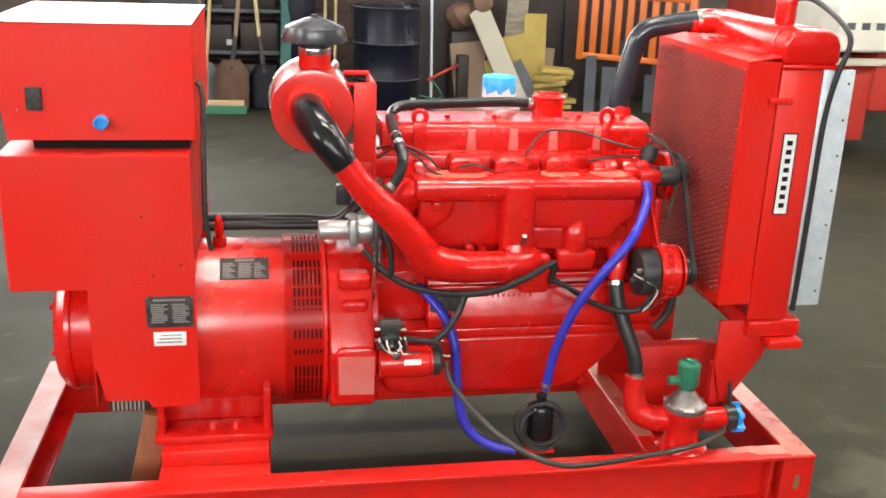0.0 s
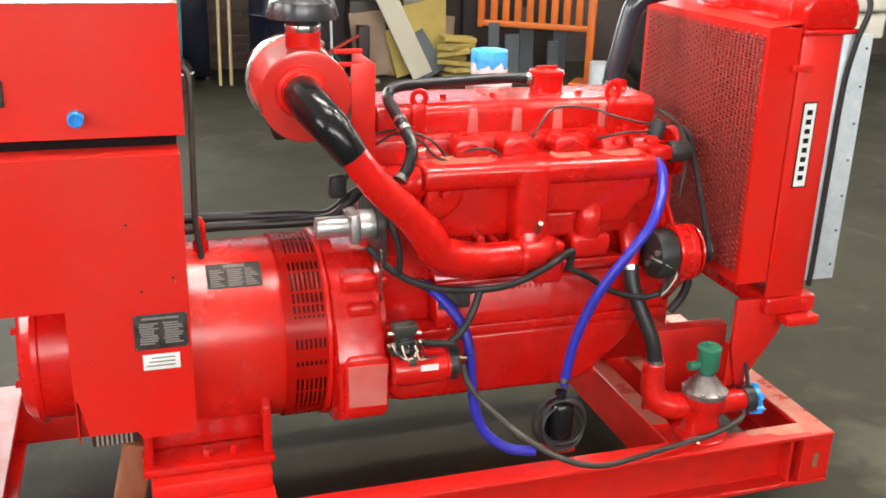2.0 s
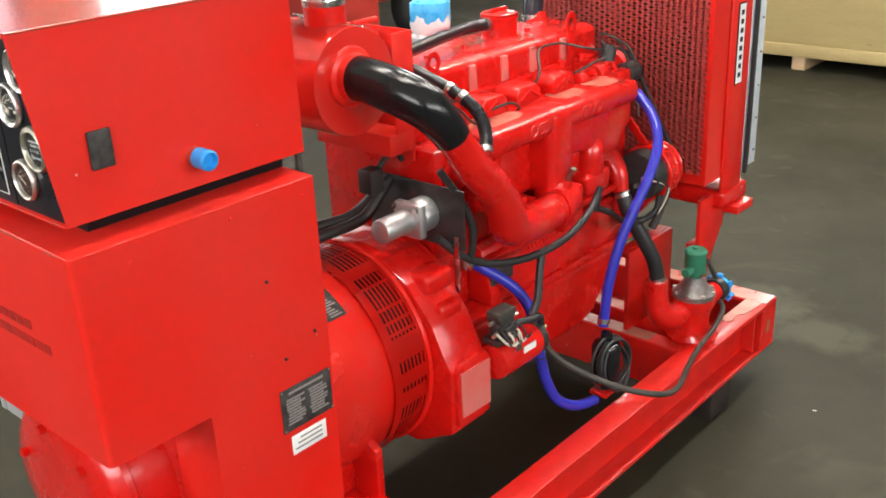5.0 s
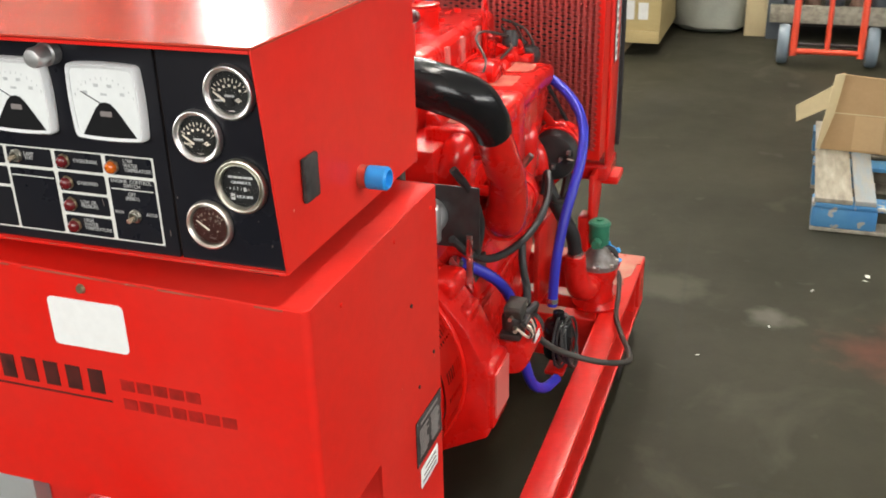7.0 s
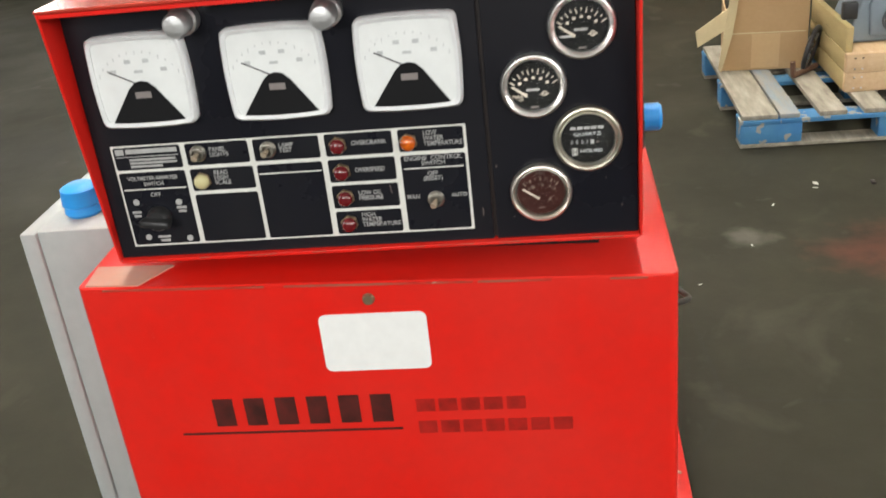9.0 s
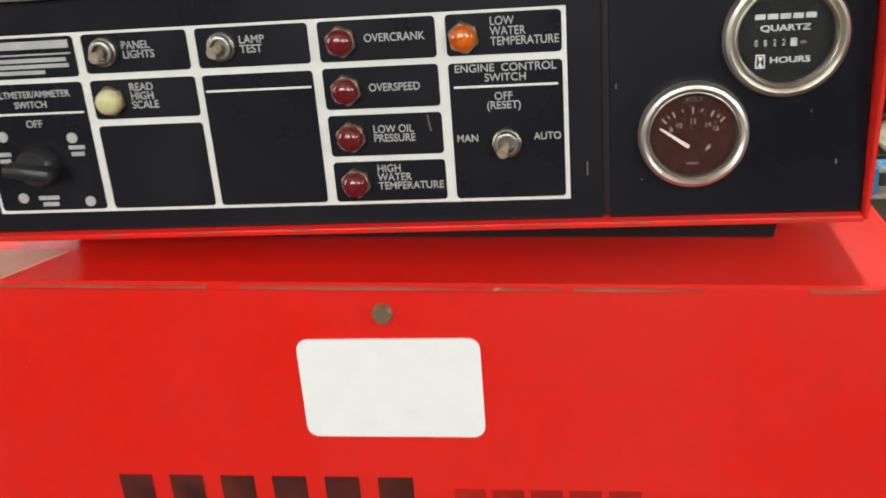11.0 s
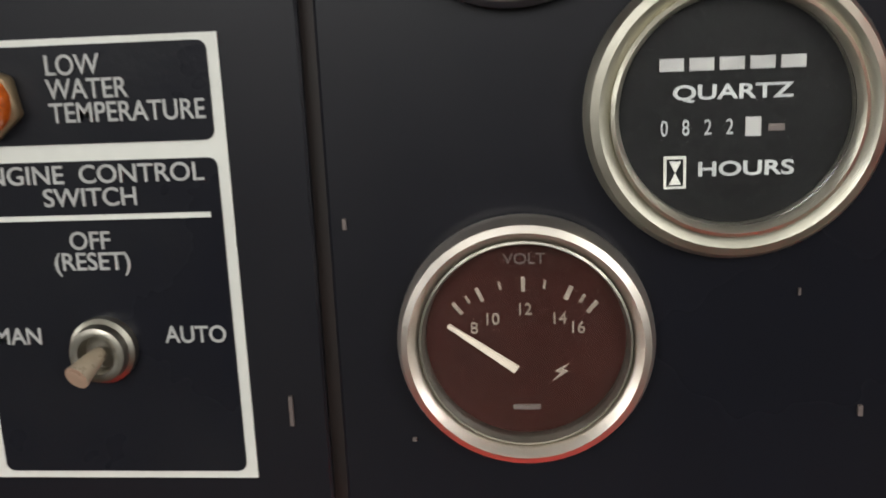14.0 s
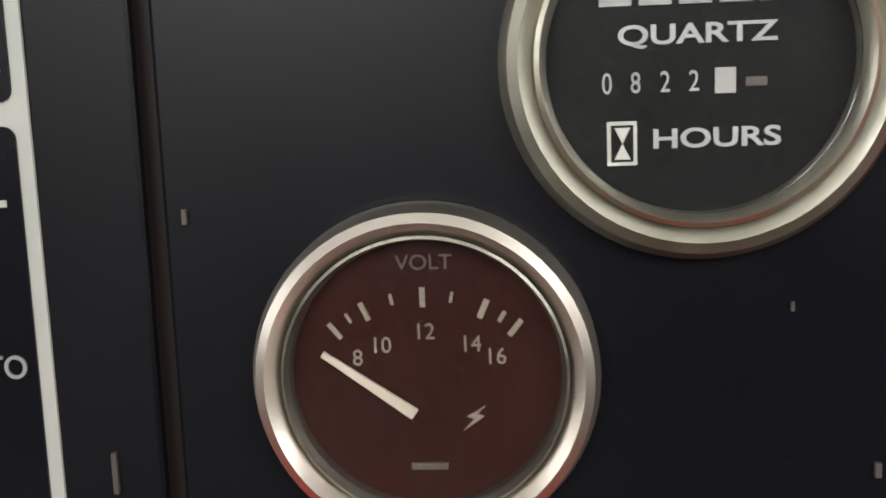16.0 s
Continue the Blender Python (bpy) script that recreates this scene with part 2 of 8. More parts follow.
RED = (0.74, 0.010, 0.005)
M = {
    "sheet": material("red_sheet_paint", RED, 0.36, second=(0.66, 0.036, 0.025), mix=0.7, big=2.3, rvar=0.09, dent=0.22, bump=0.05, bumpscale=220, coat=0.08, spec=0.34, speck=(0.75, 0.35, 0.30), speckscale=60, speckat=0.775),
    "canister": material("polished_red_canister_paint", (0.70, 0.020, 0.013), 0.20, second=(0.66, 0.040, 0.030), mix=0.6, big=4, rvar=0.05, dent=0.10, coat=1.0, spec=1.0),
    "shell": material("satin_red_shell_paint", RED, 0.29, second=(0.66, 0.050, 0.036), mix=0.7, big=2.3, rvar=0.06, dent=0.10, bump=0.05, bumpscale=260, spec=1.0, speck=(0.75, 0.35, 0.30), speckscale=60, speckat=0.79),
    "cast": material("red_cast_paint", (0.67, 0.009, 0.006), 0.26, second=(0.52, 0.008, 0.005), mix=0.6, big=9, bump=0.30, bumpscale=45, coat=0.4, rvar=0.10, spec=0.45, speck=(0.12, 0.01, 0.008), speckscale=32, speckat=0.80),
    "lid": material("red_lid_paint", (0.44, 0.035, 0.020), 0.25, second=(0.40, 0.06, 0.035), mix=0.5, big=2.5, fine=200, coat=0.35, rvar=0.03),
    "rail": material("red_rail_paint", RED, 0.44, second=(0.50, 0.016, 0.010), mix=0.7, big=6, bump=0.12, bumpscale=90, coat=0.15, speck=(0.35, 0.18, 0.12), speckscale=30, speckat=0.74),
    "dust": material("dusty_red_paint", (0.50, 0.070, 0.050), 0.34, second=(0.50, 0.26, 0.18), mix=0.9, big=14, bump=0.1, coat=0.5),
    "mesh": material("dusty_red_mesh_paint", (0.47, 0.050, 0.042), 0.46, second=(0.40, 0.058, 0.050), mix=0.8, big=9, fine=60, spec=0.6),
    "scuff": material("pale_scuffed_red_paint", (0.66, 0.10, 0.085), 0.42, second=(0.62, 0.19, 0.165), mix=0.9, big=11, fine=70, bump=0.06),
    "deckdust": material("tan_dust_on_red_paint", (0.42, 0.15, 0.105), 0.6, second=(0.48, 0.07, 0.05), mix=0.9, big=32, fine=120, bump=0.1, spec=0.2),
    "glarerail": material("pale_glare_rail_paint", (0.44, 0.24, 0.23), 0.42, second=(0.46, 0.15, 0.135), mix=0.8, big=9, fine=50, coat=0.1, bump=0.06),
    "tanpatch": material("tan_red_patch_paint", (0.56, 0.25, 0.17), 0.5, second=(0.52, 0.32, 0.24), mix=0.9, big=22, fine=80, bump=0.06),
    "shadedred": material("red_interior_with_shade", (0.085, 0.007, 0.006), 0.6, second=(0.04, 0.006, 0.005), big=30),
    "black": material("black_panel_paint", (0.0085, 0.009, 0.0135), 0.34, second=(0.012, 0.011, 0.013), big=5, bump=0.012, bumpscale=500, spec=0.32, speck=(0.20, 0.20, 0.20), speckscale=70, speckat=0.83),
    "cell": material("black_lacquer", (0.010, 0.0105, 0.0155), 0.30, second=(0.015, 0.015, 0.0165), big=12, spec=0.26, bump=0.03, bumpscale=400),
    "white": material("white_print", (0.76, 0.76, 0.71), 0.5, second=(0.64, 0.64, 0.59), big=30),
    "print": material("grey_white_print", (0.47, 0.47, 0.46), 0.55, second=(0.36, 0.36, 0.35), big=60, mix=0.7),
    "label": material("white_paper_label", (0.86, 0.86, 0.84), 0.45, second=(0.80, 0.80, 0.78), big=8),
    "ink": material("faded_black_ink", (0.035, 0.010, 0.008), 0.5, second=(0.12, 0.012, 0.008), big=40, mix=0.8),
    "fadedink": material("worn_ink", (0.26, 0.012, 0.008), 0.45, second=(0.48, 0.012, 0.007), big=60, mix=0.9),
    "rubber": material("black_rubber", (0.018, 0.018, 0.019), 0.42, second=(0.03, 0.03, 0.03), big=8, bump=0.08, bumpscale=200),
    "hose": material("black_hose_rubber", (0.012, 0.013, 0.016), 0.30, second=(0.02, 0.02, 0.022), big=8, rvar=0.08, bump=0.05, bumpscale=120),
    "tophose": material("glossy_blue_black_hose", (0.022, 0.025, 0.034), 0.22, second=(0.032, 0.035, 0.044), big=8, rvar=0.06, spec=0.7, bump=0.05, bumpscale=120),
    "dimprint": material("dim_print", (0.16, 0.13, 0.12), 0.5, big=60),
    "gloss": material("glossy_black_rubber", (0.008, 0.008, 0.009), 0.21, second=(0.012, 0.012, 0.013), big=10, spec=0.4, rvar=0.05, bump=0.04, bumpscale=90),
    "capblack": material("grey_black_moulded_plastic", (0.034, 0.036, 0.042), 0.24, second=(0.07, 0.07, 0.075), big=18, bump=0.06),
    "cable": material("grey_black_cable", (0.035, 0.033, 0.03), 0.5, second=(0.07, 0.06, 0.05), big=20),
    "blue": material("blue_silicone_hose", (0.034, 0.036, 0.44), 0.34, second=(0.028, 0.028, 0.34), big=15, rvar=0.06),
    "bluecap": material("blue_plastic_cap", (0.02, 0.27, 0.72), 0.38, second=(0.03, 0.36, 0.80), big=30),
    "wrap": material("blue_tape_wrap", (0.04, 0.40, 0.85), 0.30, second=(0.10, 0.55, 0.90), big=40, bump=0.5, bumpscale=60),
    "film": material("clear_wrap_film", (0.75, 0.78, 0.80), 0.25, second=(0.6, 0.65, 0.68), big=40, bump=0.5, bumpscale=60),
    "steel": material("bright_steel", (0.62, 0.61, 0.58), 0.28, metal=1.0, second=(0.45, 0.44, 0.42), big=30, bump=0.05),
    "cast_al": material("cast_aluminium", (0.60, 0.60, 0.60), 0.42, metal=0.85, second=(0.42, 0.42, 0.42), big=30, bump=0.2, bumpscale=150),
    "duller_al": material("dull_stained_aluminium", (0.36, 0.34, 0.33), 0.38, metal=0.7, second=(0.20, 0.17, 0.16), mix=0.8, big=35, bump=0.2, bumpscale=150),
    "lever": material("worn_cream_lever", (0.46, 0.38, 0.28), 0.32, metal=0.25, second=(0.36, 0.28, 0.19), big=120),
    "chrome": material("satin_chrome", (0.95, 0.93, 0.91), 0.33, metal=1.0, second=(0.84, 0.82, 0.79), big=50, rvar=0.02),
    "glass": material("clear_gauge_glass", (0.97, 0.97, 0.96), 0.05, trans=1.0, ior=1.47, rvar=0.02, big=40),
    "warmchrome": material("warm_worn_chrome", (0.92, 0.86, 0.79), 0.38, metal=1.0, second=(0.82, 0.73, 0.63), big=60, rvar=0.03),
    "dullbrass": material("worn_brass", (0.40, 0.38, 0.33), 0.42, metal=1.0, second=(0.30, 0.28, 0.235), big=160, bump=0.05),
    "scalemark": material("cream_scale_print", (0.34, 0.29, 0.24), 0.55, second=(0.25, 0.21, 0.17), big=220, mix=0.7),
    "tan_ring": material("dull_brass_chrome", (0.62, 0.60, 0.51), 0.42, metal=1.0, second=(0.52, 0.49, 0.40), big=70, bump=0.05),
    "brass": material("brass", (0.55, 0.40, 0.16), 0.35, metal=1.0, second=(0.35, 0.25, 0.10), big=50),
    "galv": material("galvanised_sheet", (0.74, 0.80, 0.84), 0.5, metal=0.25, second=(0.56, 0.63, 0.68), big=22, fine=90, mix=0.8),
    "dark": material("dark_metal", (0.020, 0.018, 0.018), 0.5, second=(0.05, 0.03, 0.025), big=20),
    "plate": material("engraved_plate", (0.030, 0.027, 0.026), 0.55, spec=0.2, second=(0.10, 0.09, 0.085), big=60),
    "plateprint": material("plate_silver_print", (0.26, 0.23, 0.22), 0.6, spec=0.2, second=(0.20, 0.18, 0.17), big=90),
    "green": material("green_valve_paint", (0.035, 0.20, 0.115), 0.42, second=(0.03, 0.15, 0.09), big=40, bump=0.1),
    "rotor": material("alternator_black", (0.02, 0.02, 0.02), 0.4, second=(0.05, 0.05, 0.05), big=30),
    "core": material("radiator_core", (0.24, 0.030, 0.024), 0.6, second=(0.20, 0.024, 0.020), big=20, stretch=(1, 1, 60)),
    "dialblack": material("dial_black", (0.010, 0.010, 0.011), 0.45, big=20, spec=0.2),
    "dialbrown": material("dial_brown", (0.040, 0.010, 0.008), 0.45, second=(0.028, 0.009, 0.008), big=12, spec=0.12),
    "faint": material("faint_scale_print", (0.45, 0.47, 0.47), 0.5, second=(0.60, 0.62, 0.62), big=90, mix=0.9),
    "needle": material("needle_cream", (0.75, 0.66, 0.55), 0.5, big=20),
    "meterface": material("meter_white_face", (0.82, 0.84, 0.83), 0.35, second=(0.76, 0.78, 0.77), big=18),
    "meterbezel": material("meter_white_bezel", (0.78, 0.79, 0.79), 0.30, second=(0.66, 0.67, 0.68), big=30),
    "redlens": material("red_lamp_lens", (0.115, 0.008, 0.011), 0.18, second=(0.16, 0.012, 0.014), big=90, coat=0.7),
    "amberlens": material("lit_amber_lens", (0.80, 0.16, 0.01), 0.12, second=(0.28, 0.045, 0.004), mix=0.9, big=190, glow=0.05, coat=0.8),
    "creamlens": material("cream_lamp_lens", (0.60, 0.55, 0.30), 0.2, second=(0.50, 0.45, 0.22), big=80),
    "nut": material("lamp_nut", (0.34, 0.26, 0.16), 0.4, metal=0.7, second=(0.24, 0.17, 0.10), big=80),
    "grey": material("light_grey_enclosure", (0.42, 0.44, 0.43), 0.42, second=(0.35, 0.37, 0.36), big=4, bump=0.05),
    "wood": material("raw_timber", (0.56, 0.40, 0.24), 0.7, second=(0.45, 0.30, 0.16), big=6, fine=40, stretch=(1, 8, 8), bump=0.2),
    "rustwood": material("red_stained_timber", (0.30, 0.12, 0.055), 0.75, second=(0.20, 0.07, 0.03), big=8, stretch=(6, 6, 1), bump=0.3),
    "ply": material("pale_plywood", (0.40, 0.31, 0.14), 0.7, second=(0.33, 0.25, 0.11), big=1.6, fine=25, mix=0.7, stretch=(1, 1, 5), bump=0.15, speck=(0.20, 0.14, 0.06), speckscale=12, speckat=0.74),
    "greywood": material("weathered_timber", (0.36, 0.33, 0.26), 0.8, second=(0.17, 0.15, 0.12), mix=0.8, big=5, stretch=(1, 6, 6), bump=0.3),
    "stainwood": material("blue_stained_timber", (0.20, 0.25, 0.29), 0.75, second=(0.30, 0.27, 0.22), mix=0.9, big=5, stretch=(1, 6, 6), bump=0.3),
    "bluewood": material("blue_pallet_paint", (0.03, 0.15, 0.34), 0.65, second=(0.07, 0.22, 0.38), mix=0.9, big=7, bump=0.2, speck=(0.30, 0.29, 0.25), speckscale=16, speckat=0.60),
    "card": material("brown_cardboard", (0.43, 0.285, 0.145), 0.8, second=(0.38, 0.245, 0.12), big=5, bump=0.06),
    "cardtape": material("taped_cardboard", (0.50, 0.345, 0.18), 0.55, second=(0.46, 0.31, 0.16), big=9),
    "cardpale": material("pale_cardboard", (0.54, 0.45, 0.26), 0.8, second=(0.52, 0.42, 0.26), big=6),
    "gearbox": material("grey_blue_machine_paint", (0.19, 0.235, 0.275), 0.4, second=(0.14, 0.18, 0.21), big=8, bump=0.2, bumpscale=60),
    "greywrap": material("blue_grey_plastic_wrap", (0.27, 0.32, 0.35), 0.28, second=(0.17, 0.21, 0.24), mix=0.9, big=14, fine=40, bump=0.7, bumpscale=28, coat=0.4),
    "orange": material("orange_plastic", (0.60, 0.15, 0.02), 0.42, second=(0.46, 0.10, 0.014), big=5, bump=0.05),
    "drumblue": material("dark_blue_drum_paint", (0.005, 0.006, 0.014), 0.36, spec=0.3, second=(0.008, 0.009, 0.017), big=4, bump=0.08, bumpscale=40, speck=(0.10, 0.08, 0.07), speckscale=15, speckat=0.76),
    "foam": material("yellow_foam_sheet", (0.44, 0.34, 0.10), 0.8, second=(0.34, 0.25, 0.07), big=6, bump=0.3),
    "whiteboard": material("cream_board", (0.47, 0.45, 0.37), 0.6, second=(0.40, 0.37, 0.29), big=4),
    "tan": material("tan_board", (0.26, 0.185, 0.13), 0.75, second=(0.20, 0.14, 0.10), big=5),
    "slate": material("grey_blue_steel", (0.085, 0.098, 0.112), 0.5, second=(0.055, 0.064, 0.074), big=6, bump=0.1),
    "teal": material("teal_paint", (0.015, 0.11, 0.105), 0.5, second=(0.012, 0.08, 0.08), big=5),
    "broom": material("green_bristle", (0.04, 0.17, 0.10), 0.8, second=(0.03, 0.11, 0.065), big=60, bump=0.6),
    "handle": material("pale_broom_handle", (0.42, 0.33, 0.18), 0.6, second=(0.42, 0.31, 0.15), big=15),
    "blade": material("rusty_shovel_blade", (0.20, 0.11, 0.07), 0.6, metal=0.3, second=(0.10, 0.07, 0.06), big=12, bump=0.2),
    "zinc": material("grey_shovel_blade", (0.22, 0.23, 0.24), 0.45, metal=0.5, second=(0.12, 0.13, 0.13), big=12),
    "truckwhite": material("cream_white_truck_paint", (0.66, 0.65, 0.58), 0.45, second=(0.55, 0.53, 0.46), big=4, bump=0.05, speck=(0.25, 0.20, 0.15), speckscale=12, speckat=0.75),
    "truckred": material("faded_red_truck_paint", (0.42, 0.035, 0.025), 0.5, second=(0.32, 0.03, 0.02), big=5),
    "tyre": material("tyre_rubber", (0.018, 0.018, 0.018), 0.75, second=(0.04, 0.038, 0.034), big=12, bump=0.3),
    "cart": material("orange_red_cart_paint", (0.68, 0.06, 0.02), 0.4, second=(0.52, 0.05, 0.02), big=10),
    "wallpaint": material("dingy_wall", (0.075, 0.072, 0.070), 0.8, second=(0.045, 0.043, 0.042), big=1.2, fine=14, mix=0.8, bump=0.2, bumpscale=30),
    "brickwall": material("dark_brick", (0.11, 0.085, 0.075), 0.85, second=(0.06, 0.05, 0.048), big=2, fine=25, mix=0.8, bump=0.3, bumpscale=40),
    "brick": material("sooty_red_brown_brick", (0.10, 0.060, 0.048), 0.85, second=(0.055, 0.040, 0.036), mix=0.9, big=4, fine=30, bump=0.35, bumpscale=50),
    "ceil": material("pale_ceiling", (0.55, 0.55, 0.52), 0.8, second=(0.45, 0.45, 0.42), big=1.5),
    "upperwall": material("faded_buff_wall", (0.30, 0.26, 0.21), 0.8, second=(0.22, 0.19, 0.15), big=1.0, fine=12, mix=0.8),
    "tubelight": material("lamp_diffuser", (1.0, 0.955, 0.86), 0.5, glow=TUBE),
    "fixture": material("white_lamp_housing", (0.75, 0.75, 0.73), 0.5, big=5),
    "sack": material("white_bulk_bag", (0.34, 0.35, 0.30), 0.6, second=(0.25, 0.26, 0.22), big=5, bump=0.4, bumpscale=18),
    "paper": material("white_paper", (0.60, 0.60, 0.57), 0.6, big=10),
}


def concrete():
    """Old workshop floor: oil-darkened, scuffed, with paler worn patches and hairline cracks."""
    ma = material("workshop_floor", (0.0328, 0.0306, 0.0176), 0.64, spec=0.22, second=(0.0222, 0.0211, 0.0128), mix=0.9, big=0.9, fine=9, rvar=0.10, bump=0.12, bumpscale=35,
                  speck=(0.042, 0.040, 0.030), speckscale=3.5, speckat=0.72)
    nt = ma.node_tree
    n, l = nt.nodes, nt.links
    bsdf = n["Principled BSDF"]
    src = bsdf.inputs["Base Color"].links[0].from_socket
    co = n.new("ShaderNodeTexCoord")

    def smear(scale, lo, hi, colour, amount, warp, prev):
        t = n.new("ShaderNodeTexNoise")
        t.inputs["Scale"].default_value, t.inputs["Detail"].default_value, t.inputs["Distortion"].default_value = scale, 7, warp
        l.new(co.outputs["Object"], t.inputs["Vector"])
        r = n.new("ShaderNodeMapRange")
        r.inputs[1].default_value, r.inputs[2].default_value, r.inputs[4].default_value = lo, hi, amount
        l.new(t.outputs[0], r.inputs[0])
        x = n.new("ShaderNodeMix")
        x.data_type = "RGBA"
        l.new(r.outputs[0], x.inputs[0])
        l.new(prev, x.inputs[6])
        x.inputs[7].default_value = (*colour, 1)
        return x.outputs[2]

    c = smear(1.7, 0.60, 0.74, (0.085, 0.082, 0.058), 0.40, 1.6, src)
    c = smear(6.0, 0.66, 0.74, (0.10, 0.098, 0.078), 0.20, 1.2, c)
    c = smear(0.6, 0.58, 0.70, (0.03, 0.03, 0.026), 0.6, 0.8, c)

    def blot(cx, cy, rx, ry, colour, amount, prev):
        """A worn patch with a ragged, faded edge."""
        mp = n.new("ShaderNodeMapping")
        mp.inputs["Location"].default_value, mp.inputs["Scale"].default_value = (-cx / rx, -cy / ry, 0), (1 / rx, 1 / ry, 0)
        l.new(co.outputs["Object"], mp.inputs[0])
        ln = n.new("ShaderNodeVectorMath")
        ln.operation = "LENGTH"
        l.new(mp.outputs[0], ln.inputs[0])
        t = n.new("ShaderNodeTexNoise")
        t.inputs["Scale"].default_value, t.inputs["Detail"].default_value = 9.0, 8
        l.new(co.outputs["Object"], t.inputs["Vector"])
        ad = n.new("ShaderNodeMath")
        ad.operation = "MULTIPLY_ADD"
        l.new(t.outputs[0], ad.inputs[0])
        ad.inputs[1].default_value = 1.6
        l.new(ln.outputs["Value"], ad.inputs[2])
        r = n.new("ShaderNodeMapRange")
        r.inputs[1].default_value, r.inputs[2].default_value, r.inputs[3].default_value, r.inputs[4].default_value = 1.2, 1.9, amount, 0.0
        l.new(ad.outputs[0], r.inputs[0])
        x = n.new("ShaderNodeMix")
        x.data_type = "RGBA"
        l.new(r.outputs[0], x.inputs[0])
        l.new(prev, x.inputs[6])
        x.inputs[7].default_value = (*colour, 1)
        return x.outputs[2]

    c = blot(1.47, 1.24, 0.24, 0.36, (0.125, 0.040, 0.027), 0.55, c)
    c = blot(1.76, 2.17, 0.14, 0.20, (0.10, 0.097, 0.070), 0.42, c)
    c = blot(1.86, 2.42, 0.20, 0.18, (0.10, 0.097, 0.070), 0.50, c)
    c = blot(1.62, 1.78, 0.08, 0.10, (0.15, 0.145, 0.12), 0.5, c)
    vor = n.new("ShaderNodeTexVoronoi")
    vor.feature = "DISTANCE_TO_EDGE"
    vor.inputs["Scale"].default_value = 0.35
    l.new(co.outputs["Object"], vor.inputs["Vector"])
    r = n.new("ShaderNodeMapRange")
    r.inputs[1].default_value, r.inputs[2].default_value, r.inputs[3].default_value, r.inputs[4].default_value = 0.0, 0.003, 0.25, 0.0
    l.new(vor.outputs[0], r.inputs[0])
    x = n.new("ShaderNodeMix")
    x.data_type = "RGBA"
    l.new(r.outputs[0], x.inputs[0])
    l.new(c, x.inputs[6])
    x.inputs[7].default_value = (0.03, 0.03, 0.026, 1)
    l.new(x.outputs[2], bsdf.inputs["Base Color"])
    return ma


M["floor"] = concrete()
M["wear"] = material("chipped_edge_paint", (0.52, 0.016, 0.009), 0.5, second=(0.36, 0.10, 0.06), mix=1.0, big=26, fine=90, speck=(0.45, 0.30, 0.22), speckscale=40, speckat=0.70)

# ---- the hall ----
X0, X1, Y0, Y1, HT = ROOM
whole("floor", box(X0 - 0.2, X1 + 0.2, Y0 - 4, Y1 + 0.2, -0.15, 0.0), M["floor"], "dark oil-stained concrete workshop floor with pale scuffs", "floor", kind="structure")
whole("ceiling", box(X0 - 0.2, X1 + 0.2, Y0 - 0.2, Y1 + 0.2, HT, HT + 0.15), M["ceil"], "pale workshop ceiling", "ceiling", kind="structure")


def wall_with_gaps(name, axis, at, thick, span, gaps, mat, label, foot=0.0, head=HT):
    """A wall along an axis with openings through it. gaps: (from, to, bottom, top)."""
    b_ = bmesh.new()
    lo, hi = span

    def slab(a, c, z0, z1):
        if c - a > 1e-4 and z1 - z0 > 1e-4:
            if axis == "x":
                add_box(b_, a, c, at, at + thick, z0, z1)
            else:
                add_box(b_, at, at + thick, a, c, z0, z1)
    cur = lo
    for a, c, z0, z1 in sorted(gaps):
        slab(cur, a, foot, head)
        slab(a, c, foot, z0)
        slab(a, c, z1, head)
        cur = c
    slab(cur, hi, foot, head)
    return whole(name, b_, M[mat], label, "wall", kind="structure")


def daylight(name, size, size_y, watts, eye, target, colour=(1.0, 0.985, 0.94)):
    la = bpy.data.lights.new(name, "AREA")
    la.shape, la.size, la.size_y, la.energy, la.color = "RECTANGLE", size, size_y, watts, colour
    o = new(name, la)
    o.matrix_world = look(eye, target)


def window(k, axis, at, a, c, z0, z1, watts, out):
    """A glazed opening with frame and bars; the sky's light comes through it."""
    w_ = thing("window_%d" % k, "high steel-framed workshop window, bright with daylight", "window", (0, 0, 0), kind="structure")
    bars = [(a, a + 0.05, z0, z1), (c - 0.05, c, z0, z1), (a + 0.05, c - 0.05, z0, z0 + 0.05), (a + 0.05, c - 0.05, z1 - 0.05, z1)]
    n_ = max(int((c - a) / 0.95), 1)
    bars += [(a + (c - a) * i / n_ - 0.02, a + (c - a) * i / n_ + 0.02, z0 + 0.05, z1 - 0.05) for i in range(1, n_)]
    for p, q, r, s in bars:
        part("window_frame", box(p, q, at + 0.06, at + 0.12, r, s) if axis == "x" else box(at + 0.06, at + 0.12, p, q, r, s), M["slate"], w_)
    mid, zc = (a + c) / 2, (z0 + z1) / 2
    o_ = at + 0.1 + 0.2 * out
    if axis == "x":
        daylight("window_daylight", c - a, z1 - z0, watts, (mid, o_, zc), (mid, o_ - 3 * out, zc))
    else:
        daylight("window_daylight", c - a, z1 - z0, watts, (o_, mid, zc), (o_ - 3 * out, mid, zc))


